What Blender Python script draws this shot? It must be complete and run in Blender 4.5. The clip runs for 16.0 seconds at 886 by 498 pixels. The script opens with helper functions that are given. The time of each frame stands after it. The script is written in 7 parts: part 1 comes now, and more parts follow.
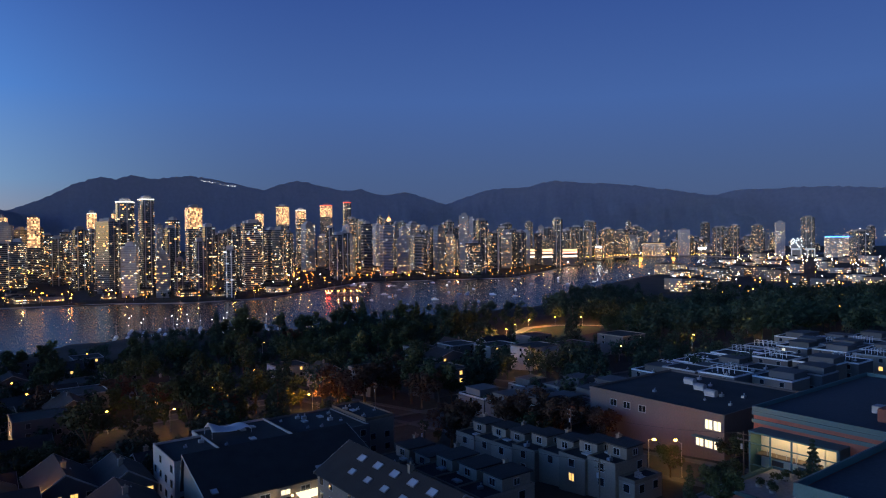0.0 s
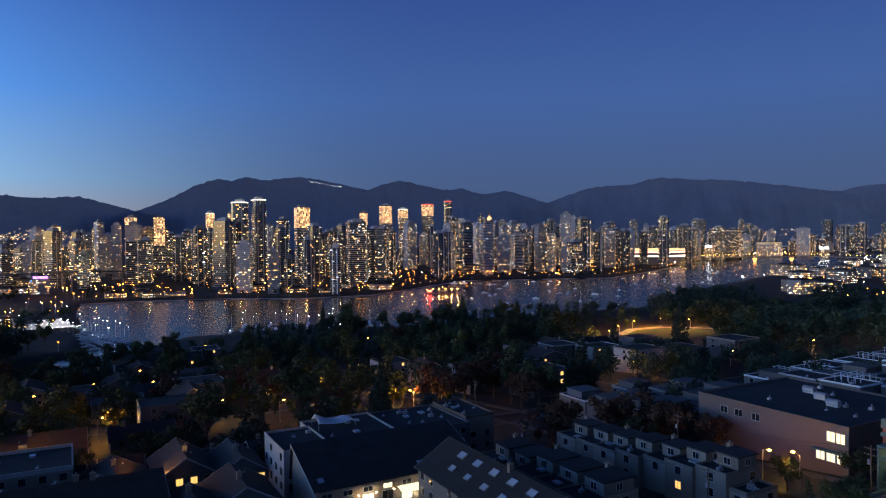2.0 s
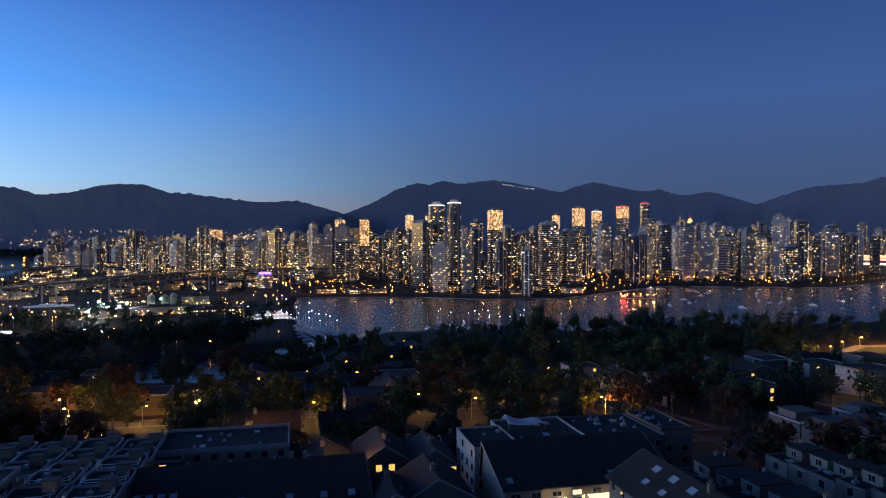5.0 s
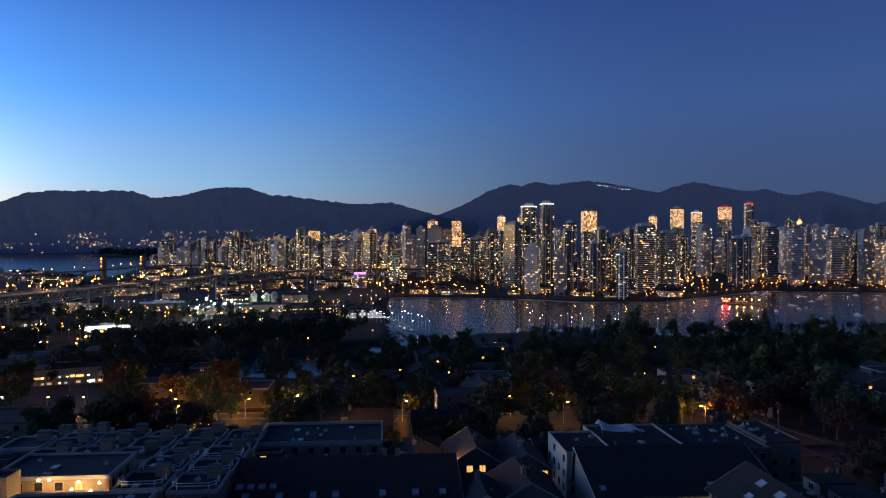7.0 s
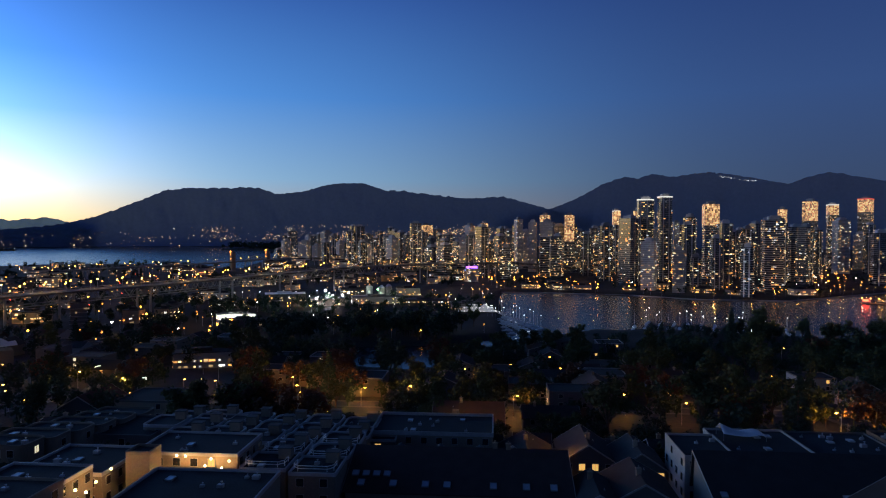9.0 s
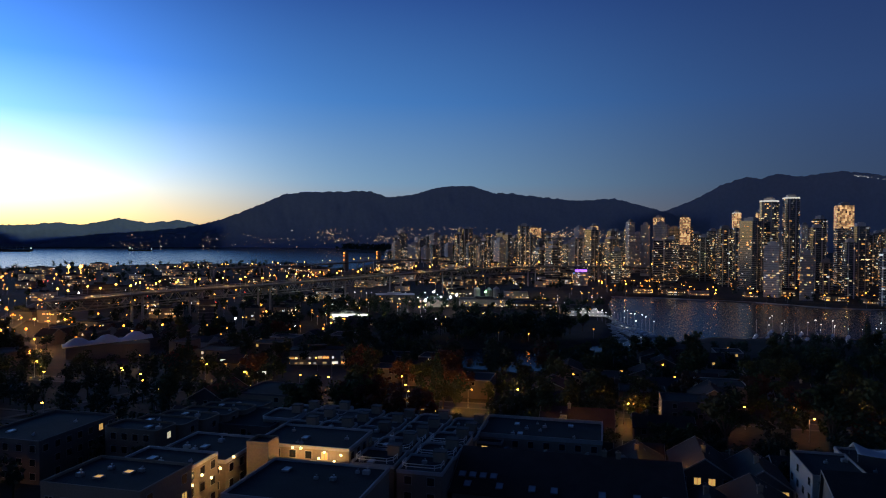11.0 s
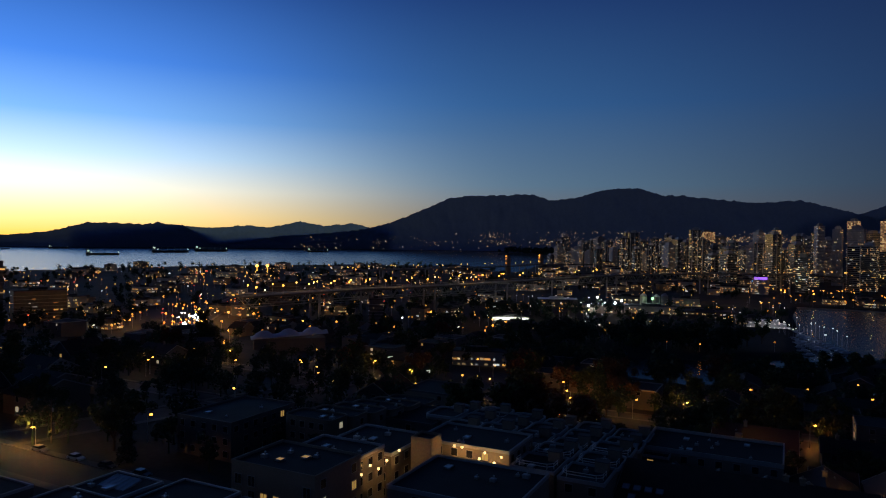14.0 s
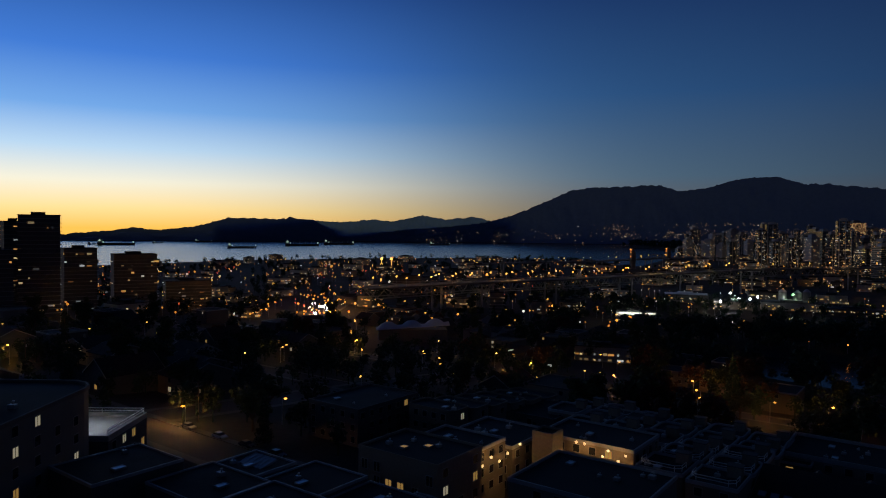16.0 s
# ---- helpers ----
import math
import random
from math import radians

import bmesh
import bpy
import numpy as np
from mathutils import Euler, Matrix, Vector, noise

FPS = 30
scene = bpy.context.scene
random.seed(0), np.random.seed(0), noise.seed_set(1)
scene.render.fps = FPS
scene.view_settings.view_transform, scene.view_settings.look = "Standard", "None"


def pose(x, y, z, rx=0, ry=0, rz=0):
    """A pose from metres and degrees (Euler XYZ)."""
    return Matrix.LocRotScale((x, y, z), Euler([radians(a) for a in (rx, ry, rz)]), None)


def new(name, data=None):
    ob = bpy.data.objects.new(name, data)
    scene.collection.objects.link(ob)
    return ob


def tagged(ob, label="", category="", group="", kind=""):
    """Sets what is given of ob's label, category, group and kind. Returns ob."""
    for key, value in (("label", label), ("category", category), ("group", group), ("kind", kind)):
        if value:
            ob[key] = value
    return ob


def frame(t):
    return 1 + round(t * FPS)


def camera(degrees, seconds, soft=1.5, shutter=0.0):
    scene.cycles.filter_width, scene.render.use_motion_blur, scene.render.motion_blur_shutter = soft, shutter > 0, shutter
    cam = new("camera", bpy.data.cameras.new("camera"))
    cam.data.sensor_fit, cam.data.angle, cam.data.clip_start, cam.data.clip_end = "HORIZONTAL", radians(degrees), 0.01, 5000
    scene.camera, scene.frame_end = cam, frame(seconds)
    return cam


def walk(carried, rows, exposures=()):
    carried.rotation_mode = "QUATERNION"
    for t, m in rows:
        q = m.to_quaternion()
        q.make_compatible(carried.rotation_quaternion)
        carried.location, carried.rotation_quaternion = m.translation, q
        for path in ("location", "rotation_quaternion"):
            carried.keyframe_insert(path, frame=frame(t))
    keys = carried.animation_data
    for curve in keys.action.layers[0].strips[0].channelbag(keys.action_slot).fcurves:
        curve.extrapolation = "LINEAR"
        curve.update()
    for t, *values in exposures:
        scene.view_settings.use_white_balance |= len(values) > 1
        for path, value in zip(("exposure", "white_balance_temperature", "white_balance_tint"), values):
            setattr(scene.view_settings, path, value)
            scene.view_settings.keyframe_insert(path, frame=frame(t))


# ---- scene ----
# One turn on the spot, eighty metres over the water; bearings grow to the left.
EYE = 81.0
cam = camera(65.5, 16.0, soft=1.1)
PATH = [
    (0, -0.00, -0.99, 0.60), (0.5, 2.17, -1.12, 0.69), (1, 4.32, -1.18, 0.78), (1.5, 6.05, -1.25, 0.51), (2, 8.34, -1.01, 0.56),
    (2.5, 10.79, -0.89, 0.36), (3, 13.86, -0.90, 0.37), (3.5, 16.71, -0.88, 0.14), (4, 19.58, -0.86, 0.15), (6.5, 29.80, -0.57, -0.18),
    (7, 31.84, -0.62, -0.14), (7.5, 33.91, -0.80, -0.40), (8, 36.11, -0.94, -0.59), (8.5, 38.71, -1.08, -0.29), (9, 41.11, -1.13, -0.21),
    (11.5, 52.32, -0.78, -0.71), (12, 54.58, -0.56, -0.98), (12.5, 56.70, -0.46, -0.73), (13, 58.78, -0.54, -0.86), (13.5, 61.14, -0.67, -0.86),
    (14, 63.51, -0.82, -0.80), (14.5, 66.36, -1.19, -0.46), (15, 68.70, -1.30, -1.01), (15.5, 71.20, -1.41, -0.78), (16, 73.53, -1.50, -0.54)]
walk(cam, [(t, pose(0, 0, EYE, 90 + p, r, y)) for t, y, p, r in PATH],
     exposures=[(0, 0.0), (2.5, -0.08), (4, -0.2), (7, -0.4), (9, -0.75), (11.5, -1.32), (12.5, -1.68), (15, -2.38), (16, -2.6)])

# ---- light ----
# Clear sky a while after sunset: yellow over the set sun, deep blue away from it. No sun is left to cast shadows.
SUNSET = 112.0
world = bpy.data.worlds.new("dusk")
scene.world = world
world.use_nodes = True
wn = world.node_tree
wn.nodes.clear()


def sky_band(stops):
    """Sky colours by the sine of the height over the horizon."""
    r = wn.nodes.new("ShaderNodeValToRGB")
    while len(r.color_ramp.elements) < len(stops):
        r.color_ramp.elements.new(0.5)
    for e, (deg, colour) in zip(r.color_ramp.elements, stops):
        e.position, e.color = max(0.0, math.sin(radians(deg))), (*colour, 1)
    wn.links.new(up.outputs["Z"], r.inputs[0])
    return r.outputs[0]


def ranged(value, a, b):
    r = wn.nodes.new("ShaderNodeMapRange")
    r.interpolation_type = "SMOOTHSTEP"
    r.inputs["From Min"].default_value, r.inputs["From Max"].default_value = a, b
    wn.links.new(value, r.inputs["Value"])
    return r.outputs[0]


def eased(value, power):
    m = wn.nodes.new("ShaderNodeMath")
    m.operation = "POWER"
    m.inputs[1].default_value = power
    wn.links.new(value, m.inputs[0])
    return m.outputs[0]


def mixed(f, a, b):
    m = wn.nodes.new("ShaderNodeMix")
    m.data_type = "RGBA"
    wn.links.new(f, m.inputs["Factor"])
    wn.links.new(a, m.inputs["A"])
    wn.links.new(b, m.inputs["B"])
    return m.outputs["Result"]


coord, up = wn.nodes.new("ShaderNodeTexCoord"), wn.nodes.new("ShaderNodeSeparateXYZ")
wn.links.new(coord.outputs["Generated"], up.inputs[0])
flat = wn.nodes.new("ShaderNodeVectorMath")
flat.operation = "MULTIPLY"
flat.inputs[1].default_value = (1, 1, 0)
wn.links.new(coord.outputs["Generated"], flat.inputs[0])
level = wn.nodes.new("ShaderNodeVectorMath")
level.operation = "NORMALIZE"
wn.links.new(flat.outputs[0], level.inputs[0])
toward = wn.nodes.new("ShaderNodeVectorMath")
toward.operation = "DOT_PRODUCT"
toward.inputs[1].default_value = (-math.sin(radians(SUNSET)), math.cos(radians(SUNSET)), 0)
wn.links.new(level.outputs[0], toward.inputs[0])
east = sky_band([(0, (0.072, 0.102, 0.195)), (5, (0.066, 0.116, 0.26)), (11, (0.058, 0.128, 0.36)), (20, (0.034, 0.083, 0.3)), (29, (0.007, 0.018, 0.07)), (90, (0.004, 0.01, 0.045))])
north = sky_band([(0, (1.0, 0.76, 0.56)), (2, (0.72, 0.74, 0.78)), (4.5, (0.45, 0.8, 1.2)), (11, (0.145, 0.49, 1.26)), (20, (0.055, 0.183, 0.71)), (29, (0.008, 0.024, 0.09)), (90, (0.004, 0.01, 0.045))])
west = sky_band([(0, (6.6, 3.6, 0.6)), (1.5, (6.5, 4.8, 2.0)), (3.5, (5.8, 5.5, 4.4)), (6, (3.1, 4.3, 5.5)), (9, (1.08, 2.45, 5.0)), (13, (0.34, 1.24, 4.1)), (20, (0.1, 0.42, 1.75)), (29, (0.01, 0.03, 0.12)), (90, (0.004, 0.01, 0.045))])
hue = mixed(eased(ranged(toward.outputs["Value"], 0.34, 1.0), 3.7), mixed(eased(ranged(toward.outputs["Value"], -0.46, 0.72), 2.3), east, north), west)
bg = wn.nodes.new("ShaderNodeBackground")
bg.inputs["Strength"].default_value = 1.0
wo = wn.nodes.new("ShaderNodeOutputWorld")
wn.links.new(hue, bg.inputs[0])
wn.links.new(bg.outputs[0], wo.inputs[0])

# ---- materials ----
def material(name, colour, rough=0.8, metal=0.0, vary=0.25, scale=2.0, bump=0.0, tint=None, spec=0.5, per_object=0.0):
    """A surface with coarse stains and fine grain."""
    m = bpy.data.materials.new(name)
    m.use_nodes = True
    n, l = m.node_tree.nodes, m.node_tree.links
    b = n["Principled BSDF"]
    b.inputs["Roughness"].default_value, b.inputs["Metallic"].default_value = rough, metal
    b.inputs["Specular IOR Level"].default_value = spec
    co = n.new("ShaderNodeTexCoord")
    big, fine = n.new("ShaderNodeTexNoise"), n.new("ShaderNodeTexNoise")
    big.inputs["Scale"].default_value, fine.inputs["Scale"].default_value = scale * 0.12, scale * 2.3
    big.inputs["Detail"].default_value, fine.inputs["Detail"].default_value = 4, 6
    for t in (big, fine):
        l.new(co.outputs["Object"], t.inputs["Vector"])
    add = n.new("ShaderNodeMath")
    add.operation = "ADD"
    l.new(big.outputs[0], add.inputs[0])
    l.new(fine.outputs[0], add.inputs[1])
    ramp = n.new("ShaderNodeMapRange")
    ramp.inputs["From Min"].default_value, ramp.inputs["From Max"].default_value = 0.65, 1.35
    ramp.inputs["To Min"].default_value, ramp.inputs["To Max"].default_value = 1 - vary, 1 + vary
    l.new(add.outputs[0], ramp.inputs["Value"])
    value = ramp.outputs[0]
    if per_object:
        info, pr, mul = n.new("ShaderNodeObjectInfo"), n.new("ShaderNodeMapRange"), n.new("ShaderNodeMath")
        pr.inputs["To Min"].default_value, pr.inputs["To Max"].default_value = 1 - per_object, 1 + per_object
        l.new(info.outputs["Random"], pr.inputs["Value"])
        mul.operation = "MULTIPLY"
        l.new(value, mul.inputs[0])
        l.new(pr.outputs[0], mul.inputs[1])
        value = mul.outputs[0]
    mix = n.new("ShaderNodeMix")
    mix.data_type = "RGBA"
    mix.inputs["A"].default_value = (*colour, 1)
    mix.inputs["B"].default_value = (*(tint or colour), 1)
    l.new(big.outputs[0], mix.inputs["Factor"])
    sc = n.new("ShaderNodeVectorMath")
    sc.operation = "SCALE"
    l.new(mix.outputs["Result"], sc.inputs[0])
    l.new(value, sc.inputs["Scale"])
    l.new(sc.outputs[0], b.inputs["Base Color"])
    if bump:
        bp = n.new("ShaderNodeBump")
        bp.inputs["Strength"].default_value = bump
        bp.inputs["Distance"].default_value = 0.05
        l.new(fine.outputs[0], bp.inputs["Height"])
        l.new(bp.outputs[0], b.inputs["Normal"])
    return m


def glow(name, colour, strength, spread=0.0):
    """Lit glass or a burning lamp; spread varies it from piece to piece."""
    m = bpy.data.materials.new(name)
    m.use_nodes = True
    n, l = m.node_tree.nodes, m.node_tree.links
    b = n["Principled BSDF"]
    b.inputs["Base Color"].default_value = (0.1, 0.1, 0.1, 1)
    b.inputs["Emission Color"].default_value = (*colour, 1)
    b.inputs["Emission Strength"].default_value = strength
    if spread:
        geo, pr = n.new("ShaderNodeNewGeometry"), n.new("ShaderNodeMapRange")
        pr.inputs["To Min"].default_value = strength * (1 - spread)
        pr.inputs["To Max"].default_value = strength * (1 + 2 * spread)
        few = n.new("ShaderNodeMath")   # many dim pieces, few bright ones
        few.operation = "POWER"
        few.inputs[1].default_value = 2.2
        l.new(geo.outputs["Random Per Island"], few.inputs[0])
        l.new(few.outputs[0], pr.inputs["Value"])
        l.new(pr.outputs[0], b.inputs["Emission Strength"])
    return m


STUCCO = material("cream_stucco", (0.25, 0.205, 0.16), 0.9, vary=0.2, scale=1.5, bump=0.3, tint=(0.22, 0.18, 0.145), per_object=0.25)
PINK = material("pinkish_stucco", (0.15, 0.122, 0.11), 0.9, vary=0.2, scale=1.2, bump=0.3, tint=(0.125, 0.1, 0.094))
WHITE = material("white_paint", (0.4, 0.39, 0.38), 0.6, vary=0.3, scale=2.0, tint=(0.3, 0.29, 0.28))
GREYW = material("pale_grey_siding", (0.12, 0.115, 0.112), 0.75, vary=0.15, scale=2.0, bump=0.2, per_object=0.25)
BRICK = material("red_brick", (0.32, 0.11, 0.075), 0.9, vary=0.3, scale=4.0, bump=0.4, tint=(0.24, 0.09, 0.06))
TEAL = material("teal_metal_cladding", (0.06, 0.15, 0.165), 0.5, vary=0.15, scale=1.5, tint=(0.045, 0.115, 0.13))
TAR = material("tar_and_gravel_roof", (0.036, 0.037, 0.04), 0.95, vary=0.45, scale=1.3, bump=0.5, tint=(0.028, 0.028, 0.03), per_object=0.3)
BLUEROOF = material("blue_grey_membrane_roof", (0.085, 0.088, 0.096), 0.8, vary=0.25, scale=0.8, bump=0.2, tint=(0.06, 0.062, 0.07))
SHINGLE = material("dark_shingles", (0.045, 0.042, 0.042), 0.95, vary=0.4, scale=3.0, bump=0.6, tint=(0.03, 0.03, 0.032), per_object=0.3)
BROWNROOF = material("brown_shingles", (0.07, 0.045, 0.036), 0.95, vary=0.4, scale=3.0, bump=0.6, tint=(0.05, 0.032, 0.03))
WOOD = material("weathered_wood", (0.16, 0.11, 0.075), 0.9, vary=0.35, scale=5.0, bump=0.4, tint=(0.1, 0.075, 0.055))
RAILWHITE = material("white_enamelled_pipe", (0.78, 0.78, 0.78), 0.45, vary=0.12, scale=3.0)
# coping colour raised to hold the sky's reflection along roof edges
PALECAP = material("sky_toned_coping", (0.42, 0.43, 0.45), 0.55, vary=0.25, scale=2.0, tint=(0.32, 0.33, 0.35))
METAL = material("galvanised_metal", (0.42, 0.43, 0.45), 0.45, 0.7, vary=0.2, scale=3.0)
DARKGLASS = material("dark_window_glass", (0.02, 0.024, 0.03), 0.08, vary=0.1, scale=1.0, spec=0.8)
PAVING = material("worn_paving", (0.12, 0.118, 0.112), 0.9, vary=0.3, scale=0.8, bump=0.3, tint=(0.09, 0.09, 0.088))
ASPHALT = material("asphalt", (0.05, 0.05, 0.052), 0.9, vary=0.35, scale=1.0, bump=0.4, tint=(0.04, 0.04, 0.042))
CONCRETE = material("concrete", (0.34, 0.33, 0.31), 0.9, vary=0.25, scale=0.7, bump=0.2, tint=(0.26, 0.255, 0.25), per_object=0.2)
GROUND = material("ground", (0.03, 0.033, 0.022), 1.0, vary=0.55, scale=0.25, bump=0.3, tint=(0.038, 0.034, 0.028))
GRASS = material("mown_grass", (0.06, 0.11, 0.03), 1.0, vary=0.3, scale=0.6, bump=0.3, tint=(0.045, 0.085, 0.025))
BARK = material("bark", (0.09, 0.065, 0.045), 0.95, vary=0.3, scale=6.0, bump=0.5)
LEAF = material("green_leaves", (0.04, 0.06, 0.022), 0.9, vary=0.4, scale=0.6, tint=(0.055, 0.068, 0.022), per_object=0.35)
LEAF_DARK = material("conifer_needles", (0.03, 0.055, 0.028), 0.9, vary=0.4, scale=0.6, tint=(0.022, 0.042, 0.025), per_object=0.3)
LEAF_RED = material("autumn_leaves", (0.09, 0.034, 0.022), 0.9, vary=0.4, scale=0.6, tint=(0.085, 0.05, 0.02), per_object=0.35)
# blue-grey air haze is put into both slope colours
HAZED_FAR_FOREST = material("hazy_far_slope", (0.17, 0.19, 0.24), 1.0, vary=0.2, scale=0.02)
HAZED_FOREST = material("hazed_forest_slope", (0.22, 0.26, 0.33), 1.0, vary=0.12, scale=0.02, tint=(0.2, 0.245, 0.32))


def let_light_through(m, share, colour):
    """Translucency stands in for haze: sky light from behind brightens a far slope."""
    n, l = m.node_tree.nodes, m.node_tree.links
    back, mix = n.new("ShaderNodeBsdfTranslucent"), n.new("ShaderNodeMixShader")
    back.inputs["Color"].default_value = (*colour, 1)
    mix.inputs[0].default_value = share
    l.new(n["Principled BSDF"].outputs[0], mix.inputs[1])
    l.new(back.outputs[0], mix.inputs[2])
    l.new(mix.outputs[0], n["Material Output"].inputs["Surface"])


let_light_through(HAZED_FOREST, 0.36, (0.042, 0.088, 0.28))
let_light_through(HAZED_FAR_FOREST, 0.5, (0.07, 0.17, 0.5))
TOWER_GREY = material("tower_concrete", (0.44, 0.43, 0.42), 0.7, vary=0.2, scale=0.15, tint=(0.32, 0.32, 0.34), per_object=0.4)
TOWER_GLASS = material("tower_glass", (0.06, 0.075, 0.085), 0.12, 0.0, vary=0.3, scale=0.3, spec=1.0, per_object=0.3)
HULL = material("white_boat_hull", (0.75, 0.76, 0.78), 0.35, vary=0.1, scale=1.0)
SHIPHULL = material("dark_ship_hull", (0.05, 0.035, 0.035), 0.6, vary=0.3, scale=0.05)
STEEL = material("painted_bridge_steel", (0.2, 0.2, 0.18), 0.6, 0.2, vary=0.3, scale=0.2)
TENT = material("white_canvas", (0.8, 0.8, 0.82), 0.8, vary=0.08, scale=0.8)

WARM = glow("warm_lit_window", (1.0, 0.45, 0.12), 2.2, 0.93)
PALE = glow("pale_lit_window", (1.0, 0.72, 0.36), 2.0, 0.93)
COOL = glow("cool_lit_window", (0.85, 0.94, 1.0), 1.6, 0.9)
# emission that imitates the sunset reflected by upper tower glass
SUNSET_GLARE = glow("sunset_glare_pane", (1.0, 0.55, 0.24), 1.25, 0.7)
SODIUM = glow("sodium_lamp", (1.0, 0.38, 0.05), 26.0)
FAR_SODIUM = glow("far_sodium_lamp", (1.0, 0.3, 0.035), 13.0, 0.7)
STREET_SODIUM = glow("street_sodium_lamp", (1.0, 0.34, 0.04), 15.0)
BRIDGE_LAMP = glow("bridge_lamp", (1.0, 0.38, 0.05), 30.0)
DECKLIGHT = glow("white_deck_light", (1.0, 0.95, 0.9), 14.0)
WARMLAMP = glow("warm_lamp", (1.0, 0.62, 0.25), 16.0)
COOLLAMP = glow("white_lamp", (0.85, 0.95, 1.0), 25.0)
GREENLAMP = glow("green_lamp", (0.3, 1.0, 0.35), 12.0)
REDLAMP = glow("red_lamp", (1.0, 0.06, 0.03), 14.0)
VIOLET = glow("violet_lamp", (0.35, 0.12, 1.0), 6.0)
BLUELAMP = glow("blue_lamp", (0.05, 0.3, 1.0), 5.0)


# ---- building blocks ----
REACH = 1.3   # metres to one unit of the far plan
UNIT = 1.42   # metres to one unit of the street grid


def polar(bearing, distance, z=0.0):
    a = radians(bearing)
    distance = distance * REACH
    return Vector((-distance * math.sin(a), distance * math.cos(a), z))


def city(e, n, z=0.0):
    """A place on the street grid: units along the avenue and down the hill."""
    return Vector((UNIT * (0.8 * e - 0.6 * n), UNIT * (0.6 * e + 0.8 * n), z))


def height_at(plan_height, distance):
    """Height over the sea in metres of a far roof or deck drawn at that height on the plan."""
    return EYE + REACH * (plan_height - 60) - 0.004 * REACH * distance


GRID = 36.87


def land(x, y):
    s = -0.6 * x + 0.8 * y
    z = min(40 - 0.093 * s, 60)
    k = (z - 3) / 2.0
    return 3 + 2.0 * (k if k > 30 else math.log1p(math.exp(k)))


def box(bm, x0, x1, y0, y1, z0, z1, mat=0, bevel=0.0):
    vs = [bm.verts.new(p) for p in ((x0, y0, z0), (x1, y0, z0), (x1, y1, z0), (x0, y1, z0), (x0, y0, z1), (x1, y0, z1), (x1, y1, z1), (x0, y1, z1))]
    for q in ((3, 2, 1, 0), (4, 5, 6, 7), (0, 1, 5, 4), (1, 2, 6, 5), (2, 3, 7, 6), (3, 0, 4, 7)):
        bm.faces.new([vs[i] for i in q]).material_index = mat
    if bevel:
        bmesh.ops.bevel(bm, geom=list({e for v in vs for e in v.link_edges}), offset=bevel, segments=1, affect="EDGES")
    return vs


def prism(bm, ring, z0, z1, mat=0):
    lo, hi = [bm.verts.new((x, y, z0)) for x, y in ring], [bm.verts.new((x, y, z1)) for x, y in ring]
    k = len(ring)
    for i in range(k):
        bm.faces.new((lo[i], lo[(i + 1) % k], hi[(i + 1) % k], hi[i])).material_index = mat
    bm.faces.new(hi).material_index = mat
    bm.faces.new(lo[::-1]).material_index = mat


def rod(bm, a, b, r0, r1=None, sides=6, mat=0):
    a, b = Vector(a), Vector(b)
    r1 = r0 if r1 is None else r1
    d = (b - a).normalized()
    u = d.orthogonal().normalized()
    w = d.cross(u)
    ends = []
    for c, r in ((a, r0), (b, r1)):
        ends.append([bm.verts.new(c + r * (math.cos(t) * u + math.sin(t) * w)) for t in (2 * math.pi * i / sides for i in range(sides))])
    for i in range(sides):
        j = (i + 1) % sides
        bm.faces.new((ends[0][i], ends[0][j], ends[1][j], ends[1][i])).material_index = mat
    bm.faces.new(ends[1]).material_index = mat
    bm.faces.new(ends[0][::-1]).material_index = mat


def ball(bm, c, r, mat=0, flat=1.0):
    made = bmesh.ops.create_icosphere(bm, subdivisions=1, radius=r, matrix=Matrix.Translation(c) @ Matrix.Diagonal((1, 1, flat, 1)))
    for v in made["verts"]:
        for f in v.link_faces:
            f.material_index = mat


def mesh_of(name, bm, mats, smooth=False):
    bmesh.ops.recalc_face_normals(bm, faces=bm.faces)
    me = bpy.data.meshes.new(name)
    bm.to_mesh(me)
    bm.free()
    for m in (mats if isinstance(mats, (list, tuple)) else [mats]):
        me.materials.append(m)
    if smooth:
        me.shade_smooth()
    return me


def part(name, bm, mats, parent=None, label="", kind="", smooth=False):
    me = bm if isinstance(bm, bpy.types.Mesh) else mesh_of(name, bm, mats, smooth)
    ob = new(name, me)
    ob.parent = parent
    return tagged(ob, label, kind=kind)


def thing(name, place, turn, label, category, group="", kind=""):
    ob = new(name)
    ob.matrix_basis = Matrix.Translation(place) @ pose(0, 0, 0, 0, 0, turn)
    return tagged(ob, label, category, group, kind)


rng = random.Random(7)

# ---- ground, water, mountains ----
CREEK = [(-445, 607), (-410, 636), (-322, 670), (-252, 672), (-183, 718), (-160, 790), (-147, 840), (-113, 954), (12, 997), (97, 1024), (155, 1145),
         (355, 1628), (600, 2050), (1150, 2300), (1300, 2150), (760, 1760), (470, 1250), (300, 1030), (139, 749), (96, 610), (22, 560), (-57, 500), (-97, 464), (-180, 440),
         (-222, 400), (-226, 342), (-205, 270), (-215, 225), (-258, 205), (-300, 228), (-296, 246), (-262, 285), (-246, 335), (-300, 410), (-345, 470), (-400, 540)]
BAY = [tuple(polar(b, d)[:2]) for b, d in ((122, 1000), (112, 1050), (100, 1250), (90, 1400), (80, 1500), (70, 1600), (64, 1560), (60, 1350), (57.5, 1300), (56, 1600), (54, 2400), (57, 2900), (59.3, 3050), (57.5, 3250), (56, 3500), (55, 3745), (75, 3745), (95, 3745), (122, 3745))]


CREEK = [(x * REACH, y * REACH) for x, y in CREEK]


